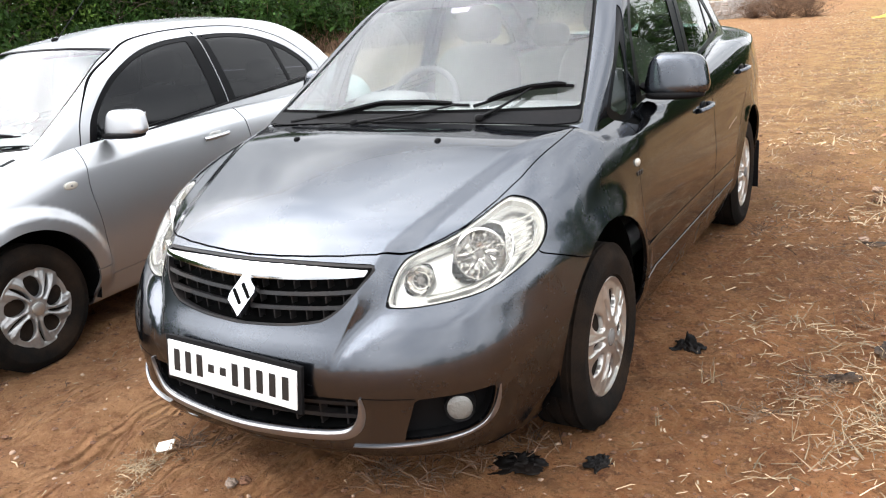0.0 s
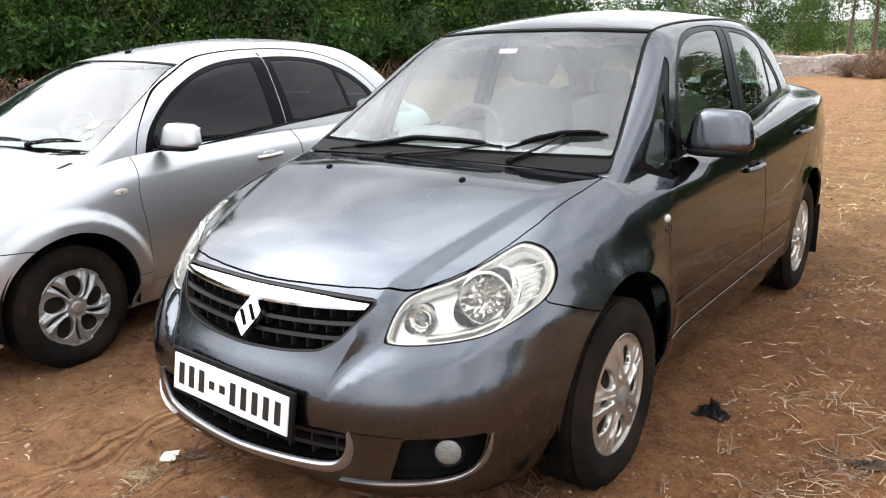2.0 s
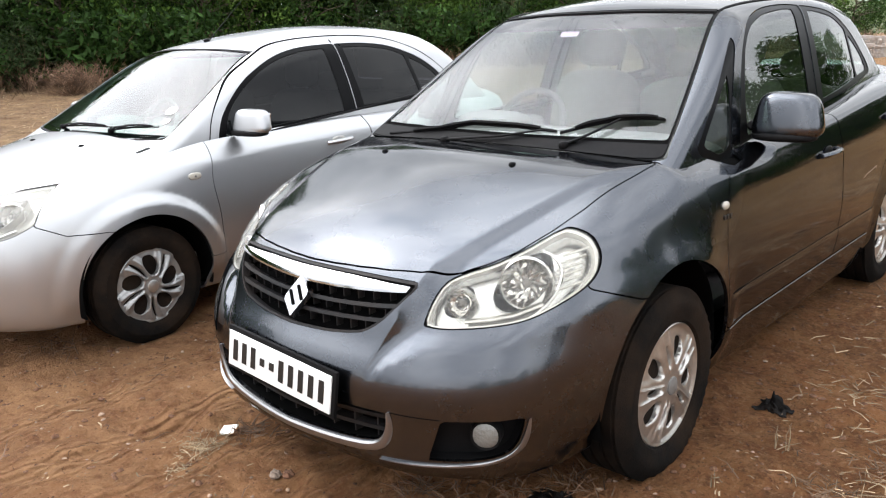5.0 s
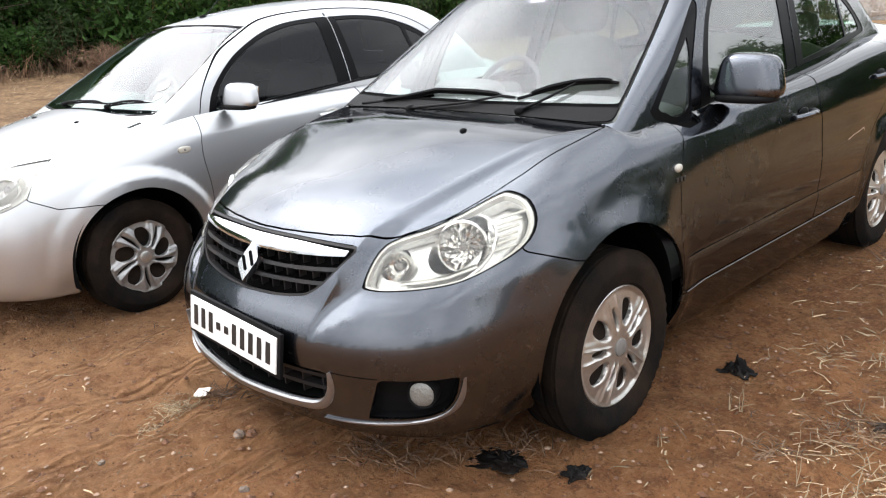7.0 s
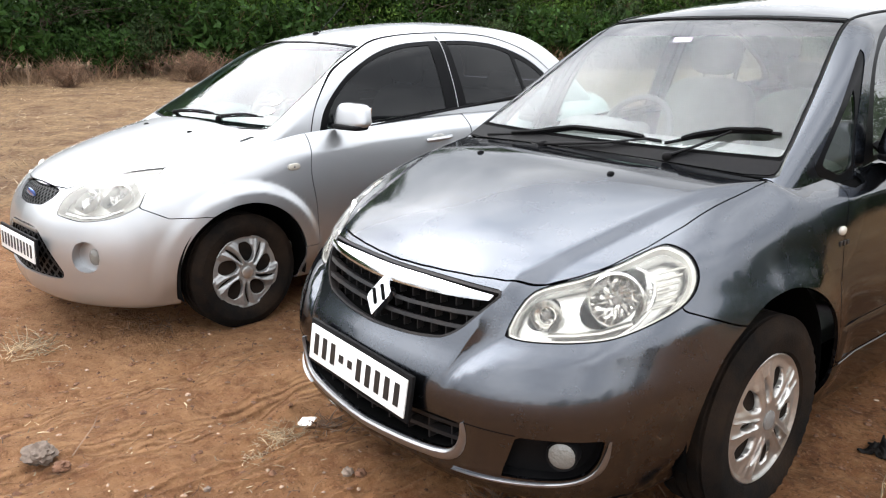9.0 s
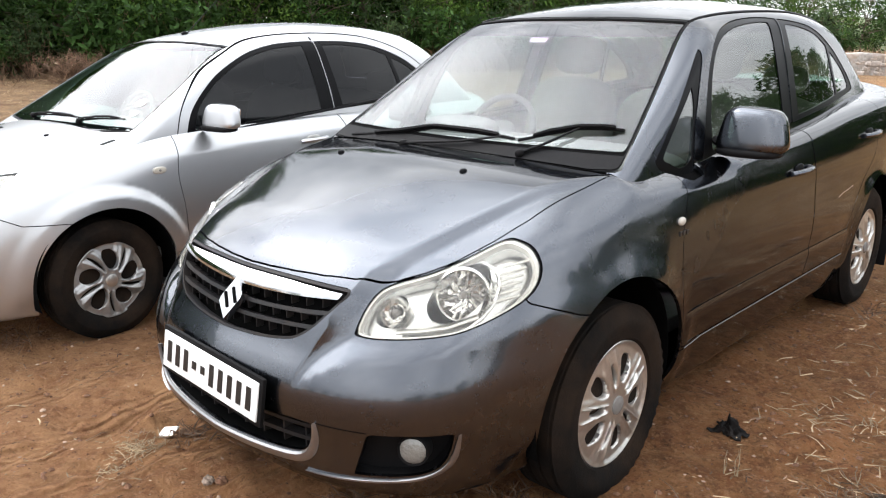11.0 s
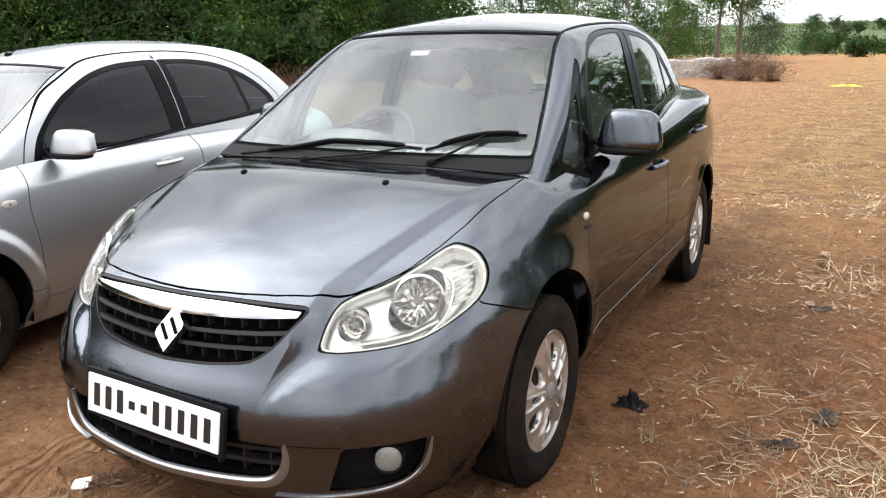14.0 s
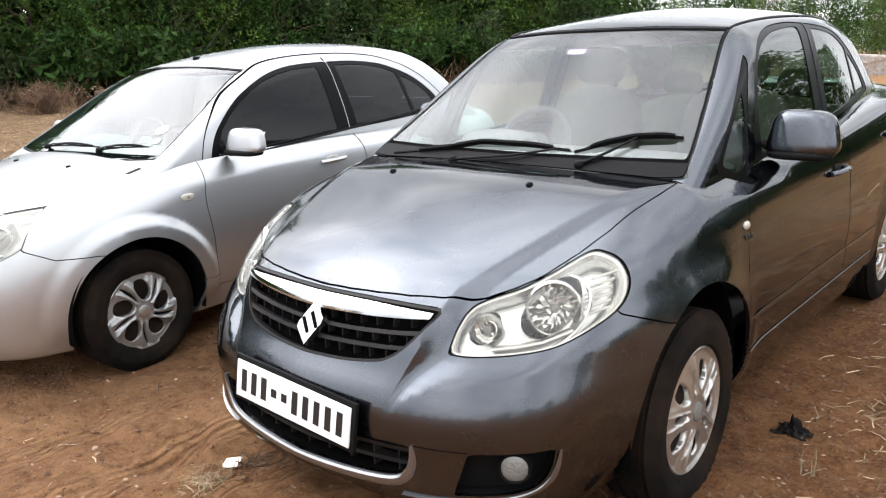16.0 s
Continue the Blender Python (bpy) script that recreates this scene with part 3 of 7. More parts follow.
# ---- making meshes ----
def mesh_data(name, V, faces, material, smooth=True, normals=None):
    me = bpy.data.meshes.new(name)
    me.from_pydata([tuple(v) for v in np.asarray(V).tolist()], [], [tuple(f) for f in (faces.tolist() if hasattr(faces, "tolist") else faces)])
    if smooth:
        me.polygons.foreach_set("use_smooth", [True] * len(me.polygons))
    if normals is not None:
        me.normals_split_custom_set_from_vertices(np.asarray(normals).tolist())
    me.materials.append(material)
    me.update()
    return me


def child(name, me, parent=None, label="", m=None):
    ob = new(name, me)
    if parent is not None:
        ob.parent = parent
    if m is not None:
        ob.matrix_basis = m
    return tagged(ob, label)


def part(name, bm, material, parent=None, label="", smooth=True, m=None):
    me = bpy.data.meshes.new(name)
    bmesh.ops.recalc_face_normals(bm, faces=bm.faces)
    bm.to_mesh(me)
    bm.free()
    if smooth:
        me.polygons.foreach_set("use_smooth", [True] * len(me.polygons))
        me.set_sharp_from_angle(angle=radians(38))
    me.materials.append(material)
    return child(name, me, parent, label, m)


def thing(name, label, category, m=None, group="", kind=""):
    ob = new(name)
    ob.empty_display_size = 0.1
    if m is not None:
        ob.matrix_basis = m
    return tagged(ob, label, category, group, kind)


def skin(name, mesh, fn, material, parent, off=0.0, flange=0.012, label=""):
    """One panel: the surface, its true normals, and a turned-in edge all round."""
    P, T = mesh
    N = gradient(fn, P)
    V = P + N * off
    E = np.concatenate([T[:, [0, 1]], T[:, [1, 2]], T[:, [2, 0]]])
    key = np.sort(E, 1)
    _, inv, cnt = np.unique(key, axis=0, return_inverse=True, return_counts=True)
    rim = E[cnt[inv.ravel()] == 1]
    if flange and len(rim):
        idx = np.unique(rim)
        where = np.full(len(V), -1)
        where[idx] = np.arange(len(idx))
        side = np.zeros((len(idx), 3))
        d = V[rim[:, 1]] - V[rim[:, 0]]
        o = np.cross(d, N[rim[:, 0]])
        for c in (0, 1):
            np.add.at(side, where[rim[:, c]], o)
        side /= np.maximum(np.linalg.norm(side, axis=1), 1e-9)[:, None]
        if flange < 0:
            side = -side
        n0, k = len(V), len(idx)
        V = np.concatenate([V, V[idx], V[idx] - N[idx] * flange])
        N = np.concatenate([N, side, side])
        a, b = where[rim[:, 0]], where[rim[:, 1]]
        edge = np.concatenate([np.stack([n0 + b, n0 + a, n0 + k + a], 1), np.stack([n0 + b, n0 + k + a, n0 + k + b], 1)])
        T = np.concatenate([T, edge])
    return child(name, mesh_data(name, V, T, material, True, N), parent, label)


def lathe(profile, n=48, axis="x"):
    """A bmesh turned round the x axis; profile of (x, r)."""
    bm = bmesh.new()
    rings = []
    for x, r in profile:
        rings.append([bm.verts.new((x, r * math.sin(2 * math.pi * i / n), r * math.cos(2 * math.pi * i / n))) for i in range(n)])
    for a, b in zip(rings, rings[1:]):
        for i in range(n):
            bm.faces.new((a[i], a[(i + 1) % n], b[(i + 1) % n], b[i]))
    for r in (rings[0], rings[-1]):
        bm.faces.new(r)
    return bm


def tube(pts, r, n=8, bm=None, taper=None, flat=1.0):
    """A bent rod along points; taper gives the end radius, flat squashes its height."""
    bm = bm or bmesh.new()
    pts = [Vector(p) for p in pts]
    rings = []
    for i, p in enumerate(pts):
        d = (pts[min(i + 1, len(pts) - 1)] - pts[max(i - 1, 0)]).normalized()
        u = d.cross(Vector((0, 0, 1)))
        u = u.normalized() if u.length > 1e-4 else Vector((1, 0, 0))
        v = u.cross(d)
        rr = r + ((taper if taper is not None else r) - r) * i / max(len(pts) - 1, 1)
        rings.append([bm.verts.new(p + rr * (math.cos(2 * math.pi * k / n) * u + flat * math.sin(2 * math.pi * k / n) * v)) for k in range(n)])
    for a, b in zip(rings, rings[1:]):
        for k in range(n):
            bm.faces.new((a[k], a[(k + 1) % n], b[(k + 1) % n], b[k]))
    bm.faces.new(rings[0][::-1])
    bm.faces.new(rings[-1])
    return bm


def block(size, at=(0, 0, 0), bevel=0.01, seg=2, rot=None, bm=None):
    """A box with rounded edges."""
    b = bmesh.new()
    bmesh.ops.create_cube(b, size=1)
    bmesh.ops.scale(b, vec=size, verts=b.verts)
    if bevel:
        bmesh.ops.bevel(b, geom=b.edges[:], offset=bevel, segments=seg, profile=0.6, affect="EDGES")
    if rot is not None:
        bmesh.ops.transform(b, matrix=rot, verts=b.verts)
    bmesh.ops.translate(b, vec=at, verts=b.verts)
    if bm is None:
        return b
    tmp = bpy.data.meshes.new("tmp")
    b.to_mesh(tmp)
    b.free()
    bm.from_mesh(tmp)
    bpy.data.meshes.remove(tmp)
    return bm


def pillow(size, power=(2.6, 2.6), n=24, taper=None):
    """A superellipsoid bmesh, for padded and moulded shapes."""
    bm = bmesh.new()
    ex, ez = 2 / power[0], 2 / power[1]

    def sg(v, e):
        return math.copysign(abs(v) ** e, v)
    rings = []
    for j in range(1, n // 2):
        ph = -math.pi / 2 + math.pi * j / (n // 2)
        ring = []
        for i in range(n):
            th = 2 * math.pi * i / n
            p = Vector((sg(math.cos(ph), ez) * sg(math.cos(th), ex), sg(math.cos(ph), ez) * sg(math.sin(th), ex), sg(math.sin(ph), ez)))
            if taper:
                p = taper(p)
            ring.append(bm.verts.new((p.x * size[0] / 2, p.y * size[1] / 2, p.z * size[2] / 2)))
        rings.append(ring)
    for a, b in zip(rings, rings[1:]):
        for i in range(n):
            bm.faces.new((a[i], a[(i + 1) % n], b[(i + 1) % n], b[i]))
    bm.faces.new(rings[0][::-1])
    bm.faces.new(rings[-1])
    return bm


def disc(r0, r1, nr, na):
    """Flat ring of triangles in the y-z plane, for wheel covers."""
    rr, aa = np.meshgrid(np.linspace(r0, r1, nr), np.linspace(0, 2 * np.pi, na, endpoint=False), indexing="ij")
    P = np.stack([0 * rr.ravel(), (rr * np.sin(aa)).ravel(), (rr * np.cos(aa)).ravel()], 1)
    i, j = np.meshgrid(np.arange(nr - 1), np.arange(na), indexing="ij")
    a, b = (i * na + j).ravel(), (i * na + (j + 1) % na).ravel()
    c, d = a + na, b + na
    return P, np.concatenate([np.stack([a, c, d], 1), np.stack([a, d, b], 1)])


def make_wheel(name, R, width, rim_r, style, parent, at, flat=0.0, spin=0.0):
    """A wheel: tyre with ribs and grooves, near-black disc for the shade behind the cover, silver plastic cover, cap.
    Its outer face looks to +x.
    """
    w = child(name, None, parent, m=pose(*at))
    h = width / 2
    prof = [(-h * 0.72, rim_r - 0.005), (-h * 0.92, rim_r + 0.012), (-h, (R + rim_r) / 2), (-h * 0.93, R - 0.022), (-h * 0.80, R - 0.008)]
    for k in range(4):
        c = -0.48 + 0.32 * k
        prof += [((c - 0.05) * h * 1.4, R), ((c - 0.035) * h * 1.4, R - 0.007), ((c + 0.035) * h * 1.4, R - 0.007), ((c + 0.05) * h * 1.4, R)]
    prof += [(h * 0.80, R - 0.008), (h * 0.93, R - 0.022), (h * 0.985, R - 0.045), (h, (R + rim_r) / 2 + 0.01), (h * 0.99, (R + rim_r) / 2 - 0.008), (h * 0.92, rim_r + 0.012), (h * 0.80, rim_r + 0.002), (h * 0.72, rim_r - 0.008)]
    bm = lathe(prof, 96)
    for v in bm.verts:
        rad = math.hypot(v.co.y, v.co.z)
        if R - 0.03 < rad < R - 0.004 and abs(v.co.x) > h * 0.7 and int(round((math.atan2(v.co.y, v.co.z) + 7) * 96 / (2 * math.pi))) % 2:
            v.co.y, v.co.z = v.co.y * (1 - 0.006 / rad), v.co.z * (1 - 0.006 / rad)
            v.co.x *= 0.985
    for v in bm.verts:
        low = -R + flat
        if v.co.z < low:
            squash = low - v.co.z
            v.co.x += math.copysign(squash * 0.55, v.co.x) * min(1, abs(v.co.x) / h)
            v.co.z = low
        elif flat and v.co.z < -rim_r:
            v.co.x *= 1 + 0.9 * flat / R * ((-v.co.z - rim_r) / (R - rim_r))
    part("tyre", bm, M["rubber"], w)
    # near-black disc puts the shade behind the cover into its colour
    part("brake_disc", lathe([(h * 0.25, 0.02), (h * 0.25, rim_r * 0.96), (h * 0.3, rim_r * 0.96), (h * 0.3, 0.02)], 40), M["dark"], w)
    P, T = disc(0.012, rim_r + 0.006, 38, 230)

    def polar(p):
        return np.hypot(p[:, 1], p[:, 2]), np.arctan2(p[:, 1], p[:, 2]) + spin
    # five wide windows with five narrow slots between them, turned a little on the curved cover
    twin = style == "twin"
    twist = 0.0 if twin else 0.30
    wide, wide_r = (0.31, (0.36, 0.82)) if twin else (0.46, (0.28, 0.84))
    slot, slot_r = (0.12, (0.32, 0.72)) if twin else (0.085, (0.30, 0.93))

    def arcs(p):
        r, a = polar(p)
        n5 = (a + twist * (r / rim_r) ** 1.3) * 5 / (2 * np.pi)
        return r / rim_r, ((n5 % 1) - 0.5) * 2 * np.pi / 5 * r, (((n5 + 0.5) % 1) - 0.5) * 2 * np.pi / 5 * r

    def mask(p):
        q, k1, k2 = arcs(p)
        u = (q - wide_r[0]) / (wide_r[1] - wide_r[0])
        v = (q - slot_r[0]) / (slot_r[1] - slot_r[0])
        c, d = np.clip(u, 0, 1), np.clip(v, 0, 1)
        g1 = np.where((u > 0) & (u < 1), wide * rim_r * c ** 0.7 * (1 - c) ** 0.42, -0.02)
        g2 = np.where((v > 0) & (v < 1), slot * rim_r * np.sqrt(d * (1 - d)), -0.02)
        return np.minimum(np.abs(k1) - g1, np.abs(k2) - g2)
    P, T = clip((P, T), mask)
    r, a = polar(P)
    m = mask(P)
    q, k1, k2 = arcs(P)
    x = h * 0.80 + 0.016 * (1 - q ** 2) - 0.005 * np.exp(-np.clip(m, 0, 1) / 0.0035) + 0.006 * np.exp(-((r - rim_r) / 0.006) ** 2)
    on_spoke = step(0.22, 0.34, q) * step(1.0, 0.90, q)
    if twin:
        crest = np.abs(k2) - rim_r * (0.035 + 0.085 * q)
        x = x + 0.006 * np.clip(1 - np.abs(crest) / 0.0065, 0, 1) * on_spoke - 0.006 * step(0.012, 0.03, crest) * step(0.6, 0.8, q) * step(0.99, 0.93, q)
    else:
        crest = np.abs(k2) - rim_r * (0.04 + 0.13 * q)
        x = x + 0.008 * np.clip(1 - np.abs(crest) / 0.014, 0, 1) * on_spoke - 0.009 * step(0.016, 0.034, crest) * step(0.7, 0.84, q)
    V = P.copy()
    V[:, 0] = x
    n0 = len(V)
    E = np.concatenate([T[:, [0, 1]], T[:, [1, 2]], T[:, [2, 0]]])
    _, inv, cnt = np.unique(np.sort(E, 1), axis=0, return_inverse=True, return_counts=True)
    rim = E[cnt[inv.ravel()] == 1]
    V = np.concatenate([V, V - [0.022, 0, 0]])
    T = np.concatenate([T, np.stack([rim[:, 1], rim[:, 0], rim[:, 0] + n0], 1), np.stack([rim[:, 1], rim[:, 0] + n0, rim[:, 1] + n0], 1)])
    cover_me = mesh_data("wheel_cover", V, T, M["alloy" if style == "twin" else "painted"])
    cover_me.set_sharp_from_angle(angle=radians(40))
    cover = child("wheel_cover", cover_me, w, "silver plastic wheel cover")
    x0 = h * 0.80 + 0.014
    part("cap", lathe([(x0, 0.031), (x0 + 0.006, 0.030), (x0 + 0.010, 0.022), (x0 + 0.011, 0.002)], 28), M["alloy"] if style != "twin" else M["trimgrey"], cover, "round centre cap")
    return w


# ---- cars ----
GAP = 0.0022


def both_sides(half):
    """A loop for the whole front from its half, given from the top middle outward and down to the bottom middle."""
    h = [tuple(p) for p in half]
    return h + [(-x, z) for x, z in h[::-1]]


def xz(p):
    return np.stack([np.abs(p[:, 0]), p[:, 2]], 1)


def yz(p):
    return p[:, 1:3]


def xy(p):
    return np.stack([np.abs(p[:, 0]), p[:, 1]], 1)


def right_only(mesh):
    return clip(mesh, lambda p: p[:, 0])


def left_only(mesh):
    return clip(mesh, lambda p: -p[:, 0])


def build_body(car, C, S, paint, side_glass):
    """Cuts the implicit body into its panels and hangs them under the car."""
    F, G = C.F, C.G
    B = wrap(F, *C.fan, nf=150, ns=110, nv=150)
    B = clip(B, G)
    low_glass = lambda p: np.full(len(p), -1.0)
    if S.get("low_window"):
        lw = poly_field(smooth_loop(S["low_window"]))
        low_glass = lambda p: np.minimum(lw(yz(p)), np.abs(p[:, 0]) - 0.5)
        B = clip(B, lambda p: -low_glass(p))
    for wy in C.wheels:
        B = clip(B, lambda p: np.maximum(np.hypot(p[:, 1] - wy, p[:, 2] - S["arch"][0]) - S["arch"][1], 0.48 - np.abs(p[:, 0])))
    hood_f, head_f = poly_field(np.array(S["hood"])), poly_field(smooth_loop(S["head"]))
    bonnet = lambda p: np.minimum(hood_f(xy(p)), p[:, 2] - 0.6)
    head = lambda p: np.minimum(head_f(xz(p)), 0.1 - p[:, 1])
    # bonnet
    x1, y0, y1 = max(x for x, y in S["hood"]) + 0.02, min(y for x, y in S["hood"]) - 0.02, max(y for x, y in S["hood"]) + 0.02
    sh = clip(sheet(F, -x1, x1, y0, y1, 120, 90, 0.5), lambda p: bonnet(p) - S.get("bonnet_gap", GAP))
    sh = clip(sh, lambda p: -head(p) - 0.007)
    skin("bonnet", sh, F, paint, car, flange=0.02)
    bay = clip(sh, lambda p: -head(p) - 0.05)
    # near-black sheet added below the bonnet, for the shade in its gaps
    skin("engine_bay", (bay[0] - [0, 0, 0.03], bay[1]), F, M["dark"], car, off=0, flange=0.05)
    B = clip(B, lambda p: -bonnet(p) - S.get("bonnet_gap", GAP))
    # lamps
    for sel in (right_only, left_only):
        lamp = child("headlight", None, car)
        skin("lens", sel(clip(B, lambda p: head(p) - 0.0015)), F, M[S.get("lens", "lens")], lamp, off=0.001, flange=0.008)
        rim = sel(clip(clip(B, lambda p: head(p) + 0.003), lambda p: 0.002 - head(p)))
        skin("seal", rim, F, M["satin"], lamp, off=-0.006, flange=0.012)
        edge = sel(clip(clip(B, lambda p: head(p) - 0.002), lambda p: 0.006 - head(p)))
        skin("bezel", edge, F, M["dull"], lamp, off=-0.005, flange=0.021)
        back = sel(clip(B, lambda p: head(p) - 0.002))
        for bx, bz, br, yaw in S["bowls"]:
            q = np.array([[bx, on_surface(F, bx, bz), bz]])
            g = gradient(F, q)[0] * 0.022
            back = clip(back, lambda p: np.hypot((np.abs(p[:, 0]) - bx - g[0]) / math.cos(radians(yaw)), p[:, 2] - bz - g[2]) - br * 0.97)
        skin("housing", back, F, M[S.get("housing", "housing")], lamp, off=-0.048, flange=-0.045)
        S["lamp_inside"](lamp, 1 if sel is right_only else -1)
    B = clip(B, lambda p: -head(p) - 0.0022)
    # openings in the nose
    for loop in S["openings"]:
        f = poly_field(smooth_loop(loop))
        B = clip(B, lambda p: -np.minimum(f(xz(p) if loop[0][0] >= 0 and min(q[0] for q in loop) >= 0 else p[:, [0, 2]]), 0.0 - p[:, 1]) - 0.0005)
    # scuttle below the windscreen
    cowl = lambda p: np.minimum(np.minimum(S["cowl_x"] - np.abs(p[:, 0]), 0.55 - p[:, 1]), np.minimum(p[:, 1] - S["cowl_y"], p[:, 2] - 0.85))
    skin("scuttle_panel", clip(B, lambda p: cowl(p) - GAP), F, M["black"], car, off=-0.012, flange=0.02, label="black plastic scuttle panel")
    B = clip(B, lambda p: -cowl(p) - GAP)
    # bumper, doors, wings
    bf = poly_field(np.array(S["bumper"]))
    bumper = skin("front_bumper", clip(B, lambda p: bf(yz(p)) - GAP), F, paint, car)
    B = clip(B, lambda p: -bf(yz(p)) - GAP)
    out = lambda p: np.abs(p[:, 0]) - 0.5
    doors = {}
    for key in ("front_door", "rear_door"):
        f = poly_field(smooth_loop(S[key], 4))
        for sel in (right_only, left_only):
            doors[key, sel is right_only] = skin("door", sel(clip(B, lambda p: np.minimum(f(yz(p)), out(p)) - GAP)), F, paint, car)
        B = clip(B, lambda p: -np.minimum(f(yz(p)), out(p)) - GAP)
    for sel in (right_only, left_only):
        skin("wing", sel(clip(B, lambda p: np.minimum(S["wing_y"] - p[:, 1], p[:, 2] - 0.36) - GAP)), F, paint, car)
    B = clip(B, lambda p: -np.minimum(S["wing_y"] - p[:, 1], p[:, 2] - 0.36) - GAP)
    skin("body_shell", B, F, paint, car)
    # inner shell behind the joints, near-black in place of the shade in them
    I = wrap(F, *C.fan, nf=30, ns=50, nv=40)
    I = clip(I, G)
    for wy in C.wheels:
        I = clip(I, lambda p: np.maximum(np.hypot(p[:, 1] - wy, p[:, 2] - S["arch"][0]) - S["arch"][1] - 0.03, 0.46 - np.abs(p[:, 0])))
    I = clip(I, lambda p: np.maximum(p[:, 1] + 0.25, 0.2 - p[:, 2]))
    I = clip(I, lambda p: np.maximum(p[:, 1] - 0.15, 0.9 - p[:, 2]))
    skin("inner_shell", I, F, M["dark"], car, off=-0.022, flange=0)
    # arch liners coloured near-black, so the wells look fully shaded
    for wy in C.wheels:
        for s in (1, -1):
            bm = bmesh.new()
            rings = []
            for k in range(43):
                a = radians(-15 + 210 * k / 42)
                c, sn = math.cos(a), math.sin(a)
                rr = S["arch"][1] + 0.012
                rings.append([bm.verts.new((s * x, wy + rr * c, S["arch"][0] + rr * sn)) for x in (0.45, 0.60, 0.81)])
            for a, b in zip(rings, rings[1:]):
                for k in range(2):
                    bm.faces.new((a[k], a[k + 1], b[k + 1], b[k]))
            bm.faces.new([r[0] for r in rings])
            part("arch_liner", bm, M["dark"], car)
    # glasshouse
    H = wrap(G, 1.15, 1.95, 1.12, nf=90, ns=70, nv=100, lo=-55)
    H = clip(H, lambda p: np.maximum(F(p), low_glass(p) + 0.004))
    ws = poly_field(smooth_loop(both_sides(S["windscreen"])))
    wsf = lambda p: np.minimum(ws(p[:, [0, 2]]), S["ws_y"] - p[:, 1])
    screen = child("windscreen", None, car)
    clear = lambda p: np.minimum(wsf(p) - S["frit"], (p[:, 2] - S["frit_z"]) * 0.8)
    W = screen_sheet(G, 0.72, 0.93, 1.48, 1.25)
    W = clip(W, lambda p: np.maximum(F(p), low_glass(p) + 0.004))
    skin("pane", clip(clip(W, lambda p: wsf(p) - 0.002), lambda p: S["band_z"] - p[:, 2]), G, M[S.get("screen", "windscreen")], screen, off=-0.002, flange=0)
    skin("sun_band", clip(clip(W, lambda p: wsf(p) - 0.002), lambda p: p[:, 2] - S["band_z"]), G, M["sun_band"], screen, off=-0.002, flange=0, label="tinted band along the top of the windscreen")
    skin("frit_band", clip(clip(W, lambda p: wsf(p) - 0.002), lambda p: -clear(p)), G, M["dark"], screen, off=S.get("frit_off", 0.0006), flange=0, label="black painted edge of the windscreen")
    if not S.get("door_line"):
        skin("cowl_grille", clip(clip(W, lambda p: wsf(p) - 0.004), lambda p: S["frit_z"] - 0.012 - p[:, 2]), G, M["black"], car, off=0.004, flange=0.006, label="black plastic cowl below the wipers")
    seal = clip(clip(W, lambda p: wsf(p) - 0.001), lambda p: 0.006 - wsf(p))
    skin("rubber_seal", seal, G, M["black"], screen, off=0.001, flange=0)
    H = clip(H, lambda p: -wsf(p) - 0.002)
    rwf = lambda p: np.minimum(poly_field(smooth_loop(both_sides(S["rear_screen"])))(p[:, [0, 2]]), p[:, 1] - S["rw_y"])
    skin("rear_screen", clip(H, lambda p: rwf(p) - 0.003), G, side_glass, car, off=-0.002, flange=0.01)
    H = clip(H, lambda p: -rwf(p) - 0.002)
    for loop, name in S["dlo"]:
        f = poly_field(smooth_loop(loop))
        dlo = lambda p: np.minimum(f(yz(p)), np.abs(p[:, 0]) - 0.3)
        panes = [poly_field(smooth_loop(l)) for l in S["panes"][name]]
        for sel in (right_only, left_only):
            black = sel(clip(H, lambda p: dlo(p) - 0.001))
            for g in panes:
                w = child("window", None, doors.get((name, sel is right_only), car))
                skin("pane", clip(black, lambda p: g(yz(p)) - 0.002), G, side_glass, w, off=-0.006, flange=0)
                black = clip(black, lambda p: -g(yz(p)))
            skin("window_frame", black, G, M["satin"], doors.get((name, sel is right_only), car), off=-0.003, flange=0.012, label="gloss black window surround")
        H = clip(H, lambda p: -dlo(p) - 0.001)
    if S.get("door_line"):
        # joint between the door frames and the roof
        arch = poly_field(smooth_loop(S["frame_arch"]))
        J = clip(clip(H, lambda p: np.abs(p[:, 0]) - 0.3), lambda p: arch(yz(p)) + 0.003)
        J = clip(J, lambda p: 0.003 - arch(yz(p)))
        for sel in (right_only, left_only):
            skin("door_joint", sel(J), G, M["dark"], car, off=0.0009, flange=0)
    else:
        gy = np.linspace(S["ws_top"], S["rw_y"], 26)
        gp = cast(G, np.stack([S["gutter"](gy), gy, 0 * gy + 1.1], 1), np.tile([0.0, 0, 1], (26, 1)), 1.0)
        for s in (1, -1):
            part("roof_gutter", tube([(s * x, y, z + 0.001) for x, y, z in gp.tolist()], 0.0055, 6), M["satin"], car)
    roof_f = lambda p: np.minimum(np.minimum(S["gutter"](p[:, 1]) - np.abs(p[:, 0]), p[:, 2] - 1.3), S["rw_y"] + 0.35 - p[:, 1])
    skin("roof", clip(H, roof_f), G, paint, car)
    for sel in (right_only, left_only):
        skin("pillar_frame", sel(clip(H, lambda p: -roof_f(p))), G, paint, car)
    return bumper, doors


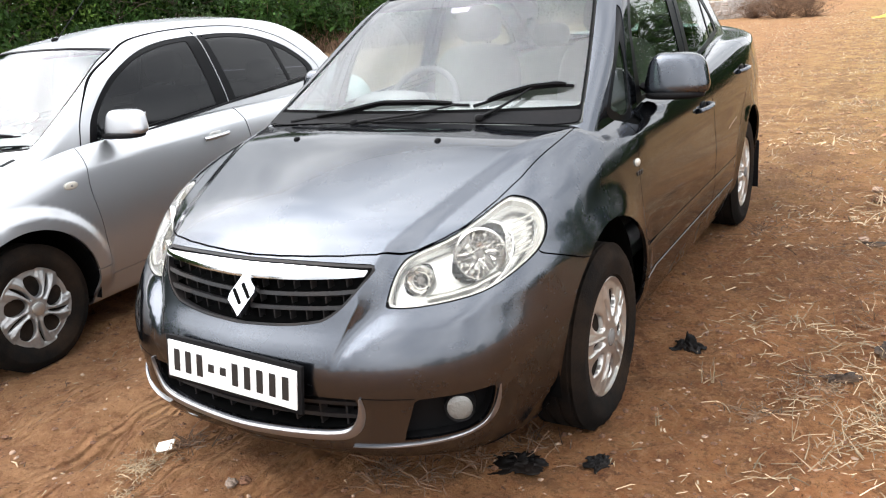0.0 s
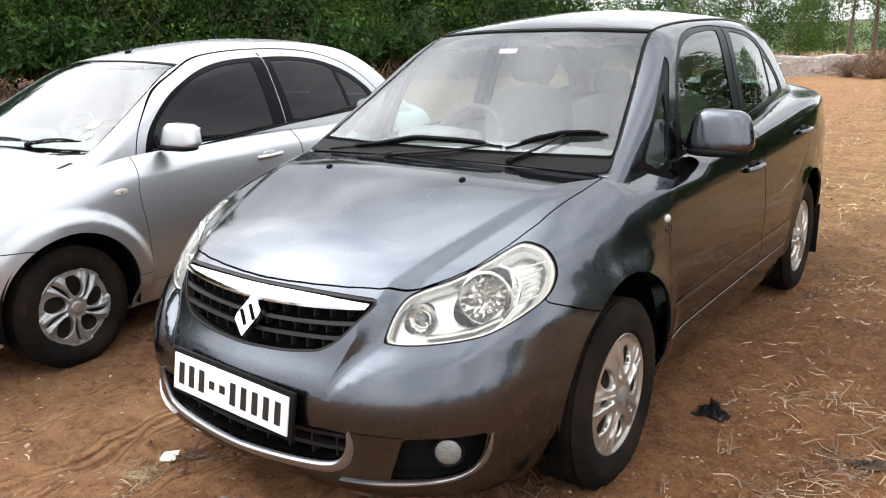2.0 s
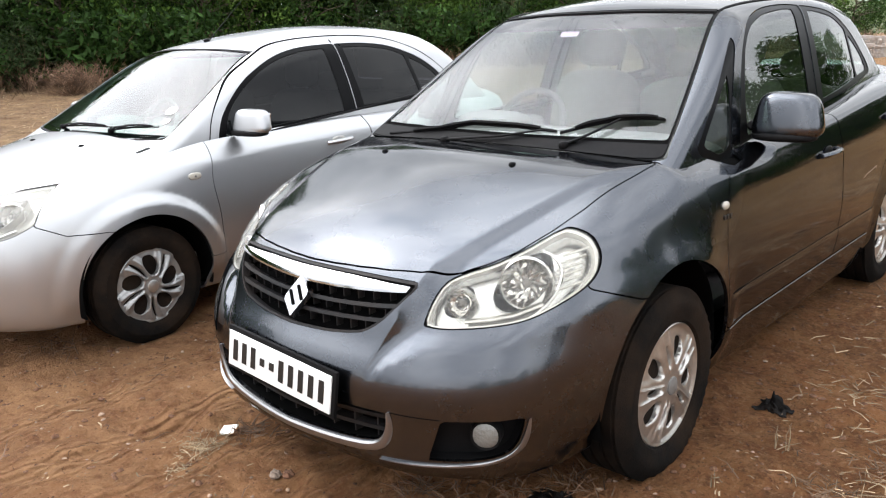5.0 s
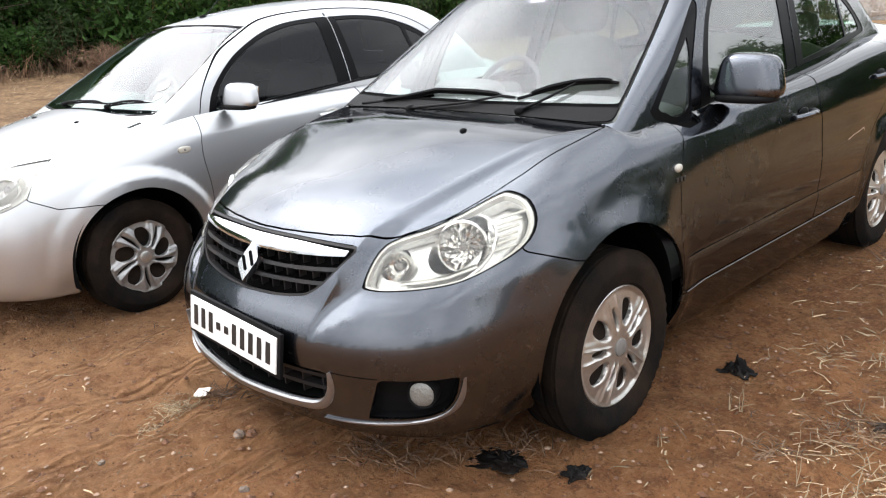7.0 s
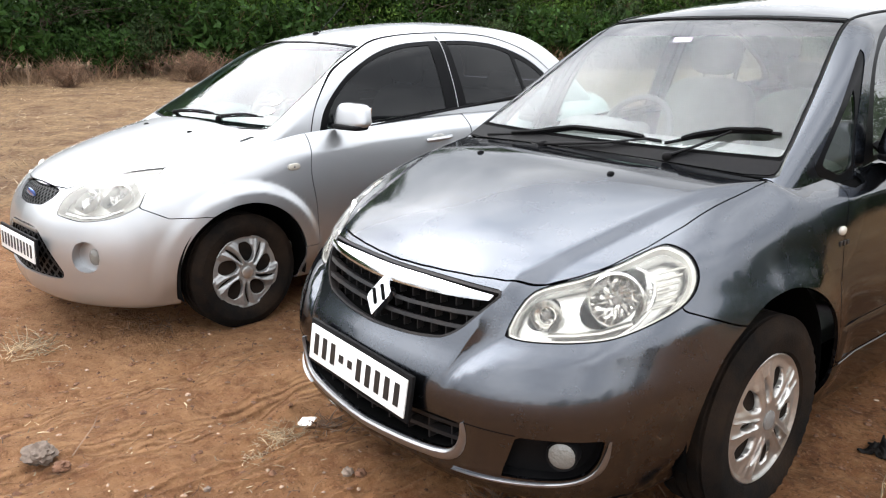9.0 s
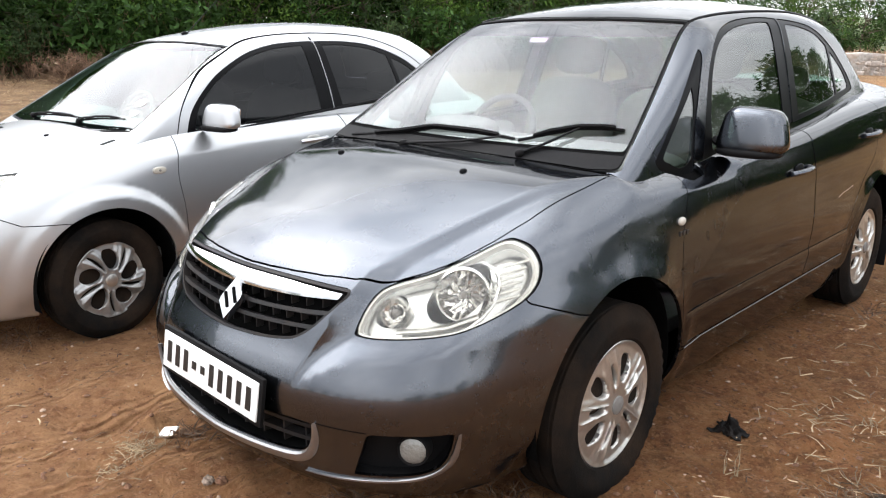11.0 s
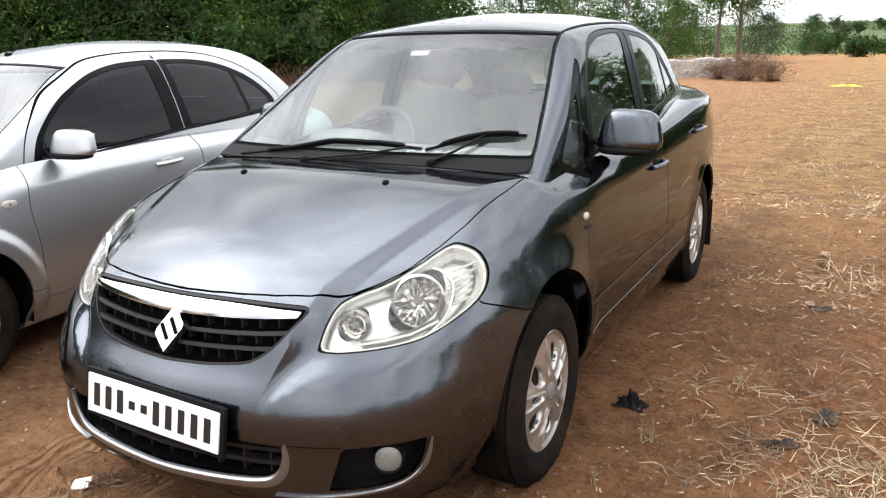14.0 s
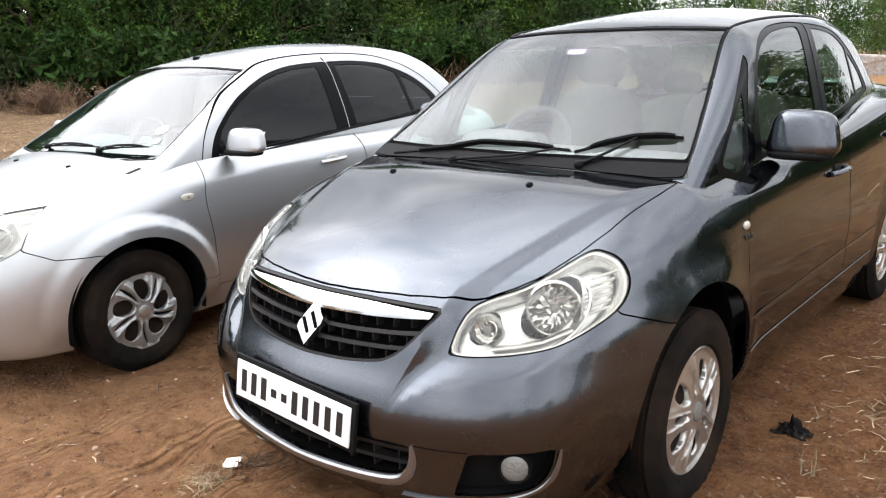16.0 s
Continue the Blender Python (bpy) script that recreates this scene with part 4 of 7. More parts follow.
def on_surface(fn, x, z, y=-3.0):
    """The y at which the front of the body lies at (x, z)."""
    lo, hi = y, 0.3
    for _ in range(40):
        mid = (lo + hi) / 2
        if fn(np.array([[x, mid, z]]))[0] > 0:
            lo = mid
        else:
            hi = mid
    return hi


def on_side(fn, y, z):
    return cast(fn, np.array([[0.0, y, z]]), np.array([[1.0, 0, 0]]))[0][0]


def ribbon(fn, pts, half, depth, material, name, parent, label="", n=40):
    """A raised moulding along a line on the nose, given as (x, z, half height)."""
    t = np.linspace(0, 1, len(pts))
    cx, cz = curve(*zip(t, [p[0] for p in pts])), curve(*zip(t, [p[1] for p in pts]))
    ch = curve(*zip(t, [p[2] if len(p) > 2 else half for p in pts]))
    bm = bmesh.new()
    rings = []
    for u in np.linspace(0, 1, n):
        x, z, h = float(cx(u)), float(cz(u)), float(ch(u))
        dx, dz = float(cx(u + 0.01) - cx(u - 0.01)), float(cz(u + 0.01) - cz(u - 0.01))
        q = math.hypot(dx, dz)
        nx, nz = -dz / q, dx / q
        ring = []
        for w, e in ((-1, -0.012), (-0.9, 0.5 * depth), (-0.5, depth), (0.5, depth), (0.9, 0.5 * depth), (1, -0.012)):
            px, pz = x + nx * h * w, z + nz * h * w
            ring.append(bm.verts.new((px, on_surface(fn, px, pz) - e, pz)))
        rings.append(ring)
    for a, b in zip(rings, rings[1:]):
        for k in range(5):
            bm.faces.new((a[k], a[k + 1], b[k + 1], b[k]))
    bm.faces.new(rings[0]), bm.faces.new(rings[-1][::-1])
    return part(name, bm, material, parent, label)


def bowl(r, depth, n=22):
    """A faceted reflector bowl that opens to -y."""
    bm = bmesh.new()
    rings = []
    for k in range(6):
        q = r * (1 - k / 5.7)
        ring = []
        for i in range(n):
            facet = 1 + 0.07 * math.sin(i * 2.7 + k * 4.1) * (k > 0)
            a = 2 * math.pi * i / n
            ring.append(bm.verts.new((q * math.cos(a), depth * (1 - (q / r) ** 2) * facet, q * math.sin(a))))
        rings.append(ring)
    for a, b in zip(rings, rings[1:]):
        for i in range(n):
            bm.faces.new((a[i], a[(i + 1) % n], b[(i + 1) % n], b[i]))
    bm.faces.new(rings[-1])
    return bm


def add_bowl(lamp, s, x, z, r, depth, fn, set_in=0.02, yaw=25):
    y = on_surface(fn, x, z) + set_in
    m = pose(s * x, y, z, -13, 0, s * yaw)
    part("reflector", bowl(r, depth), M["reflector"], lamp, smooth=False, m=m)
    def opened(bm):
        bmesh.ops.delete(bm, geom=[f for f in bm.faces if len(f.verts) > 4], context="FACES_ONLY")
        return bm
    ring = lathe([(-0.004, r * 0.97), (-0.008, r * 1.02), (-0.002, r * 1.10), (0.006, r * 1.12), (0.006, r * 0.97)], 36)
    bmesh.ops.rotate(ring, cent=(0, 0, 0), matrix=Matrix.Rotation(radians(90), 3, "Z"), verts=ring.verts)
    part("bezel", opened(ring), M["housing"], lamp, m=m)
    if r > 0.06:
        # grey bars added as the dark patches mirrored in the bowl
        for i in range(11):
            a = radians(-75 + 15 * i)
            q = r * (0.60 + 0.14 * math.sin(i * 2.3))
            part("flute", block((r * (0.16 + 0.10 * (i % 3)), 0.004, 0.0045 + 0.003 * (i % 2)), (0, 0, 0), 0.001, 1, rot=Matrix.Rotation(-a + 0.3 * math.sin(i * 1.7), 4, "Y")), M["trimgrey"], lamp, m=m @ pose(s * q * math.cos(a), depth * 0.30, q * math.sin(a)))
        return add_bulb(lamp, m, depth)
    inner = lathe([(depth * 0.35, r * 0.50), (depth * 0.28, r * 0.55), (depth * 0.35, r * 0.62), (depth * 0.6, r * 0.60)], 30)
    bmesh.ops.rotate(inner, cent=(0, 0, 0), matrix=Matrix.Rotation(radians(90), 3, "Z"), verts=inner.verts)
    part("ring", opened(inner), M["reflector"], lamp, m=m)
    add_bulb(lamp, m, depth)


def add_bulb(lamp, m, depth):
    if depth > 0:
        part("bulb", pillow((0.022, 0.045, 0.022), (2, 2), 14), M["trimgrey"], lamp, m=m @ pose(0, depth * 0.5, 0))
        part("bulb_shield", pillow((0.024, 0.012, 0.024), (2, 2), 14), M["trimgrey"], lamp, m=m @ pose(0, depth * 0.12, 0))


def inset(fn, x, z, d):
    """A point d under the surface, seen from the front."""
    p = np.array([[x, on_surface(fn, x, z), z]])
    return Vector((p - gradient(fn, p) * d)[0].tolist())


def plate(car, fn, z, w, h, y, tilt, label, chars, m=None):
    p = child("number_plate", None, car, label, m=m or pose(0, y, z, tilt, 0, 0))
    part("holder", block((w + 0.028, 0.014, h + 0.028), (0, 0.006, 0), 0.005), M["black"], p)
    part("sheet_metal", block((w, 0.006, h), (0, -0.004, 0), 0.002), M["white"], p)
    # characters as plain bars, some half worn away
    step_x = (w - 0.03) / len(chars)
    for i, c in enumerate(chars):
        if c != " ":
            tall = {"X": 0.60, "x": 0.22}[c] * h
            part("bar", block((step_x * 0.50, 0.002, tall), (-w / 2 + 0.015 + step_x * (i + 0.5), -0.0085, 0), 0.0008, 1), M["ink"], p)
    return p


def long_wiper(car, blade, arm):
    """A wiper from the lines of its blade and its arm."""
    w = child("wiper", None, car, "black wiper arm with its blade on the windscreen")
    n = Vector((0, -0.57, 0.82))
    on = lambda pts, k: [Vector(p) + n * k for p in pts]
    part("blade", tube(on(blade, 0.004), 0.006, 6), M["black"], w)
    part("frame", tube([Vector(blade[0]).lerp(Vector(blade[1]), 0.5) + n * 0.012] + on(blade[1:-1], 0.017) + [Vector(blade[-2]).lerp(Vector(blade[-1]), 0.6) + n * 0.014], 0.0075, 6), M["black"], w)
    part("arm", tube(on(arm[:1], 0.012) + on(arm[1:], 0.018), 0.010, 8, taper=0.006, flat=0.6), M["black"], w)
    part("pivot", pillow((0.036, 0.036, 0.03), (2, 2.5), 16), M["black"], w, m=Matrix.Translation(Vector(arm[0]) + n * 0.01))


def wiper(car, base, tip, name="wiper"):
    w = child(name, None, car, "black wiper arm with its blade on the windscreen")
    b, t = Vector(base), Vector(tip)
    mid = b.lerp(t, 0.55) + Vector((0, -0.015, 0.022))
    part("arm", tube([b, b.lerp(mid, 0.3) + Vector((0, -0.01, 0.012)), mid], 0.009, 8, taper=0.005, flat=0.6), M["black"], w)
    u = (t - b).normalized()
    n = Vector((0, -0.55, 0.83))
    part("blade", tube([b.lerp(t, 0.08) + n * 0.006, b.lerp(t, 0.5) + n * 0.014, t + n * 0.006], 0.006, 6, taper=0.004), M["black"], w)
    part("frame", tube([b.lerp(t, 0.2) + n * 0.016, b.lerp(t, 0.4) + n * 0.028, b.lerp(t, 0.7) + n * 0.026, b.lerp(t, 0.88) + n * 0.014], 0.006, 6), M["black"], w)
    part("pivot", pillow((0.034, 0.034, 0.03), (2, 2.5), 16), M["black"], w, m=Matrix.Translation(b))
    return w


def door_handle(door, C, s, y, z, length=0.20, paint=None, recess=None):
    x = on_side(C.F, y, z)
    h = child("door_handle", None, door)
    part("recess", pillow((0.012, length * 0.55, 0.055), (2.2, 2.4), 20), recess or M["satin"], h, m=pose(s * (x - 0.001), y, z + 0.004))
    bar = tube([(s * (x + 0.004), y - length / 2, z), (s * (x + 0.022), y - length * 0.32, z + 0.003), (s * (x + 0.032), y, z + 0.006), (s * (x + 0.028), y + length * 0.34, z + 0.008), (s * (x + 0.004), y + length / 2, z + 0.008)], 0.014, 10, flat=0.8)
    part("grip", bar, paint, h)


def seat(x, y, z, material, name="seat"):
    s = thing(name, "beige fabric car seat with headrest", "car seat", pose(x, y, z), "car seats")
    part("cushion", pillow((0.52, 0.54, 0.20), (4, 3), 28), material, s, m=pose(0, 0, 0.10, 6))
    part("backrest", pillow((0.50, 0.16, 0.66), (3.5, 4), 28), material, s, m=pose(0, 0.27, 0.50, -14))
    part("headrest", pillow((0.26, 0.11, 0.19), (3.2, 3.2), 24), material, s, m=pose(0, 0.36, 0.93, -10))
    for k in (-0.06, 0.06):
        part("headrest_post", tube([(k, 0.34, 0.80), (k, 0.36, 0.90)], 0.006, 6), M["chrome"], s)
    return s


def interior(car, C, belt, seat_material, side):
    """Cabin: tub, dashboard, wheel. Seats are made apart."""
    part("cabin_floor", block((1.36, 2.3, 0.06), (0, 1.5, 0.33), 0.01), M["trimgrey"], car)
    part("bulkhead", block((1.30, 0.04, 0.62), (0, 0.36, 0.63), 0.01), M["dark"], car)
    part("parcel_shelf", block((1.24, 0.5, 0.05), (0, 2.75, belt - 0.02), 0.02), M["trimgrey"], car)
    part("rear_bulkhead", block((1.3, 0.05, 0.7), (0, 2.62, 0.68), 0.01), M["trimgrey"], car)
    dash = child("dashboard", None, car)
    part("top_pad", pillow((1.32, 0.46, 0.16), (6, 3), 32), M["trimgrey"], dash, m=pose(0, 0.60, belt - 0.09))
    part("lower_panel", block((1.26, 0.26, 0.34), (0, 0.62, belt - 0.30), 0.05, 3), seat_material, dash)
    part("binnacle", pillow((0.36, 0.2, 0.12), (3, 3), 24), M["trimgrey"], dash, m=pose(-0.36 * side, 0.62, belt - 0.01))
    sw = child("steering_wheel", None, car, m=pose(-0.36 * side, 0.88, belt - 0.05, 62, 0, 0))
    ring = bmesh.new()
    R, r, n, k = 0.185, 0.015, 36, 10
    vs = [[ring.verts.new(((R + r * math.cos(b)) * math.cos(a), (R + r * math.cos(b)) * math.sin(a), r * math.sin(b))) for b in [2 * math.pi * j / k for j in range(k)]] for a in [2 * math.pi * i / n for i in range(n)]]
    for i in range(n):
        for j in range(k):
            ring.faces.new((vs[i][j], vs[(i + 1) % n][j], vs[(i + 1) % n][(j + 1) % k], vs[i][(j + 1) % k]))
    part("rim", ring, M["trimgrey"], sw)
    part("hub", pillow((0.16, 0.13, 0.05), (3, 2.5), 20), M["trimgrey"], sw)
    for a in (200, 340, 270):
        part("spoke", tube([(0.05 * math.cos(radians(a)), 0.05 * math.sin(radians(a)), 0), (0.18 * math.cos(radians(a)), 0.18 * math.sin(radians(a)), 0)], 0.014, 8, flat=0.5), M["trimgrey"], sw)
    part("headlining", block((0.80, 1.15, 0.02), (0, 1.68, float(C.roof(1.6)) - 0.10), 0.008), M["beige"], car)


def mirror(parent, s, at, size, paint, arm_from):
    m = child("wing_mirror", None, parent, m=pose(at[0] * s, at[1], at[2], 0, 0, s * 6))
    shape = lambda p: Vector((p.x * (1 - 0.15 * p.z), p.y * (0.78 + 0.1 * p.x * s) + 0.16 * p.z, p.z * (1 - 0.05 * p.x * s)))
    part("shell", pillow(size, (2.7, 4.2), 48, shape), paint, m)
    part("glass", block((size[0] * 0.74, 0.006, size[2] * 0.66), (0, size[1] * 0.37, 0), 0.003, rot=Matrix.Rotation(radians(-10), 4, "X")), M["mirror"], m)
    a = Vector((s * (arm_from[0] - at[0]), arm_from[1] - at[1], arm_from[2] - at[2]))
    part("arm", tube([a, a.lerp(Vector((-s * size[0] * 0.3, 0, -size[2] * 0.42)), 0.6) + Vector((0, 0, -0.01)), Vector((-s * size[0] * 0.15, 0, -size[2] * 0.45))], 0.024, 12, taper=0.026, flat=0.6), M["black"], m)
    part("base_trim", pillow((size[0] * 0.96, size[1] * 0.80, 0.036), (3, 3), 24), M["black"], m, m=pose(-s * 0.006, -0.012, -size[2] * 0.455))


# grey saloon
GC = Grey()


def mirrored(v, s):
    return Vector((v.x * s, v.y, v.z))


def grey_lamp(lamp, s):
    add_bowl(lamp, s, 0.508, 0.672, 0.040, 0.035, GC.F, 0.034, 22)
    add_bowl(lamp, s, 0.630, 0.716, 0.070, 0.05, GC.F, 0.056, 34)
    for k in range(6):
        z = 0.708 + 0.017 * k
        x0 = 0.712 - 0.004 * k
        part("rib", tube([mirrored(inset(GC.F, x0 + 0.040 * u, z + 0.014 * u, 0.012), s) for u in (0, 0.5, 1)], 0.004, 6), M["dull"], lamp)
    part("base_panel", tube([mirrored(inset(GC.F, x, z, 0.014), s) for x, z in ((0.545, 0.638), (0.60, 0.645), (0.65, 0.655), (0.70, 0.678))], 0.012, 8, flat=0.5), M["dull"], lamp)
    # crescent trim outside the big bowl
    part("crescent", tube([mirrored(inset(GC.F, 0.630 + 0.088 * math.cos(radians(a)), 0.716 + 0.088 * math.sin(radians(a)), 0.012), s) for a in range(-60, 100, 16)], 0.006, 6), M["housing"], lamp)


grille_half = [(0.0, 0.738), (0.2, 0.737), (0.40, 0.731), (0.412, 0.726), (0.388, 0.685), (0.342, 0.628), (0.30, 0.597), (0.26, 0.583), (0.153, 0.569), (0.0, 0.563)]
intake_half = [(0.0, 0.388), (0.2, 0.388), (0.385, 0.388), (0.400, 0.384), (0.396, 0.335), (0.372, 0.303), (0.33, 0.288), (0.2, 0.275), (0.0, 0.268)]
fog_loop = [(0.51, 0.258), (0.51, 0.258), (0.55, 0.382), (0.55, 0.382), (0.646, 0.383), (0.717, 0.384), (0.717, 0.384), (0.705, 0.32), (0.678, 0.278), (0.608, 0.262)]
GREY = dict(
    bowls=[(0.508, 0.672, 0.040, 22), (0.630, 0.716, 0.070, 34)],
    hood=[(-0.001, 0.118), (0.3, 0.122), (0.55, 0.13), (0.683, 0.145), (0.676, 0.05), (0.668, -0.03), (0.651, -0.226), (0.624, -0.343), (0.582, -0.472), (0.545, -0.53), (0.50, -0.585), (0.454, -0.624), (0.398, -0.664), (0.3, -0.696), (0.2, -0.717), (0.1, -0.731), (-0.001, -0.738)],
    head=[(0.446, 0.619), (0.446, 0.619), (0.453, 0.685), (0.466, 0.728), (0.50, 0.75), (0.555, 0.772), (0.60, 0.804), (0.636, 0.838), (0.664, 0.846), (0.72, 0.828), (0.757, 0.787), (0.768, 0.735), (0.75, 0.692), (0.69, 0.645), (0.611, 0.626), (0.51, 0.617)],
    openings=[both_sides(grille_half), both_sides(intake_half), fog_loop],
    cowl_x=0.665, cowl_y=0.05, arch=(0.332, 0.368), wing_y=0.5,
    bumper=[(-1.0, 0.1), (-1.0, 0.9), (-0.41, 0.9), (-0.378, 0.699), (-0.231, 0.645), (0.0, 0.60), (0.0, 0.1)],
    front_door=[(0.375, 0.37), (0.375, 0.37), (0.335, 0.58), (0.365, 0.78), (0.43, 0.94), (0.44, 1.25), (0.44, 1.25), (1.50, 1.25), (1.50, 1.25), (1.53, 0.95), (1.55, 0.70), (1.53, 0.37), (1.53, 0.37)],
    rear_door=[(1.534, 0.37), (1.534, 0.37), (1.554, 0.70), (1.534, 0.95), (1.504, 1.25), (1.504, 1.25), (2.52, 1.25), (2.52, 1.25), (2.47, 0.98), (2.36, 0.80), (2.16, 0.66), (2.05, 0.5), (2.02, 0.37), (2.02, 0.37)],
    windscreen=[(0.0, 1.462), (0.25, 1.46), (0.50, 1.448), (0.522, 1.44), (0.53, 1.42), (0.612, 1.204), (0.682, 1.01), (0.686, 0.985), (0.66, 0.975), (0.3, 0.965), (0.0, 0.963)],
    ws_y=1.2, frit=0.011, frit_z=1.028, band_z=1.388, ws_top=0.93,
    rear_screen=[(0.0, 1.42), (0.40, 1.40), (0.45, 1.38), (0.58, 1.18), (0.58, 1.15), (0.0, 1.14)], rw_y=2.5,
    dlo=[([(0.335, 0.98), (0.335, 0.98), (0.487, 0.921), (0.487, 0.921), (0.60, 0.931), (0.60, 0.931), (0.64, 1.05), (0.69, 1.15), (0.80, 1.325), (0.79, 1.335), (0.66, 1.24)], "quarter"),
         ([(0.672, 0.955), (0.672, 0.955), (0.77, 1.17), (0.86, 1.31), (0.97, 1.395), (1.15, 1.445), (1.40, 1.465), (1.60, 1.462), (1.60, 1.462), (1.545, 1.03), (1.545, 1.03)], "front_door"),
         ([(1.549, 1.03), (1.549, 1.03), (1.608, 1.462), (1.608, 1.462), (1.80, 1.452), (2.02, 1.425), (2.25, 1.345), (2.45, 1.235), (2.56, 1.15), (2.56, 1.12), (2.4, 1.10)], "rear_door")],
    panes=dict(quarter=[[(0.68, 1.218), (0.68, 1.218), (0.668, 1.14), (0.602, 0.985), (0.594, 0.97), (0.514, 0.954), (0.445, 0.979), (0.42, 1.01)]],
               front_door=[[(0.76, 0.99), (0.76, 0.99), (0.80, 1.14), (0.88, 1.29), (0.98, 1.375), (1.15, 1.425), (1.38, 1.447), (1.50, 1.447), (1.50, 1.447), (1.455, 1.03), (1.455, 1.03)]],
               rear_door=[[(1.63, 1.055), (1.63, 1.055), (1.67, 1.44), (1.67, 1.44), (1.80, 1.435), (2.02, 1.405), (2.19, 1.345), (2.19, 1.345), (2.23, 1.11), (2.23, 1.11)],
                          [(2.255, 1.115), (2.255, 1.115), (2.225, 1.325), (2.225, 1.325), (2.42, 1.225), (2.50, 1.15), (2.49, 1.13)]]),
    gutter=curve((0.8, 0.505), (1.3, 0.535), (2.0, 0.53), (2.6, 0.49)),
    lamp_inside=grey_lamp,
    low_window=[(0.335, 0.98), (0.335, 0.98), (0.487, 0.921), (0.487, 0.921), (0.60, 0.931), (0.60, 0.931), (0.63, 1.02), (0.63, 1.02), (0.36, 1.02)],
)


def grey_car():
    car = thing("grey_saloon_car", "dark grey metallic saloon car parked on bare earth", "car")
    bumper, doors = build_body(car, GC, GREY, M["grey"], M["window"])
    # grille
    g = child("grille", None, car)
    P, T = clip(sheet_front(GC.F, -0.43, 0.43, 0.55, 0.75, 90, 26), lambda p: poly_field(smooth_loop(both_sides(grille_half)))(p[:, [0, 2]]) + 0.004)
    # near-black sheet added for the shade deep behind the grille
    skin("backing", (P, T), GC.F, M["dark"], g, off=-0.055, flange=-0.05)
    low_edge = lambda p: 0.690 + 0.10 * p[:, 0] ** 2
    bulged = lambda p: GC.F(p) - 0.008 * bump(p[:, 2] - low_edge(p) - 0.016, 0.019)
    bar = clip(sheet_front(bulged, -0.43, 0.43, 0.67, 0.75, 110, 26), lambda p: p[:, 2] - low_edge(p))
    skin("chrome_bar", clip(bar, lambda p: poly_field(smooth_loop(both_sides(grille_half)))(p[:, [0, 2]]) - 0.011), bulged, M["chrome"], g, off=0.002, flange=0.02, label="bright chrome bar")
    fg = poly_field(smooth_loop(both_sides(grille_half)))
    for z in (0.652, 0.614):
        band = clip(clip((P, T), lambda p: 0.0055 - np.abs(p[:, 2] - z - 0.13 * p[:, 0] ** 2)), lambda p: fg(p[:, [0, 2]]) - 0.001)
        skin("slat", band, GC.F, M["grille"], g, off=-0.006, flange=0.035)
    skin("surround", clip(clip((P, T), lambda p: fg(p[:, [0, 2]]) - 0.0005), lambda p: 0.007 - fg(p[:, [0, 2]])), GC.F, M["grille"], g, off=-0.002, flange=0.03)
    for row, (za, zb) in enumerate(((0.656, 0.688), (0.618, 0.648), (0.575, 0.610))):
        for k in range(13):
            x = -0.33 + 0.055 * k
            lift = 0.13 * x * x
            if fg(np.array([[x, za + lift + 0.008]]))[0] > 0.004:
                part("upright", block((0.005, 0.025, zb - za), (x, on_surface(GC.F, x, (za + zb) / 2 + lift) + 0.030, (za + zb) / 2 + lift), 0.001, 1), M["grille"], g)
    # emblem: plain chrome lozenges
    e = child("emblem", None, g, "plain chrome badge")
    ye = on_surface(GC.F, 0, 0.645) - 0.006
    def rhomb(k, d, name, material):
        b = bmesh.new()
        rim = [(0.000, 0.066), (0.048, 0.022), (0.046, 0.006), (0.000, -0.066), (-0.048, -0.022), (-0.046, -0.006)]
        lo, hi = [b.verts.new((x * k * 1.06, 0.010, z * k * 1.06)) for x, z in rim], [b.verts.new((x * k, -d, z * k)) for x, z in rim]
        b.faces.new(hi)
        for q in range(6):
            b.faces.new((lo[q], lo[(q + 1) % 6], hi[(q + 1) % 6], hi[q]))
        part(name, b, material, e, smooth=False, m=pose(0.008, ye, 0.645, -26, 0, 0))
    rhomb(1.0, 0.008, "lozenge", M["chrome"])
    for dx, dz in ((0.015, 0.010), (-0.015, -0.010)):
        bm = block((0.052, 0.006, 0.010), (0, 0, 0), 0.002, 2, rot=Matrix.Rotation(radians(52), 4, "Y"))
        part("slot", bm, M["dark"], e, m=pose(0.008, ye, 0.645, -26, 0, 0) @ pose(dx, -0.0085, dz))
    # lower intake
    low = child("lower_intake", None, car)
    fi = poly_field(smooth_loop(both_sides(intake_half)))
    P, T = clip(sheet_front(GC.F, -0.44, 0.44, 0.25, 0.40, 90, 20), lambda p: fi(p[:, [0, 2]]) + 0.004)
    # the intake's deep shade, as a near-black sheet
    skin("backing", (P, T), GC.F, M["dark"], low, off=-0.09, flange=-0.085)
    for z in (0.305, 0.345):
        skin("slat", clip(clip((P, T), lambda p: 0.006 - np.abs(p[:, 2] - z - 0.06 * p[:, 0] ** 2)), lambda p: fi(p[:, [0, 2]]) - 0.001), GC.F, M["grille"], low, off=-0.03, flange=0.03)
    for k in range(9):
        x = -0.34 + 0.085 * k
        part("upright", block((0.007, 0.03, 0.09), (x, on_surface(GC.F, x, 0.33) + 0.05, 0.325), 0.001, 1), M["grille"], low)
    half_lip = [(0.412, 0.392, 0.002), (0.411, 0.355, 0.009), (0.400, 0.315, 0.013), (0.368, 0.280, 0.016), (0.29, 0.263, 0.016), (0.15, 0.253, 0.016)]
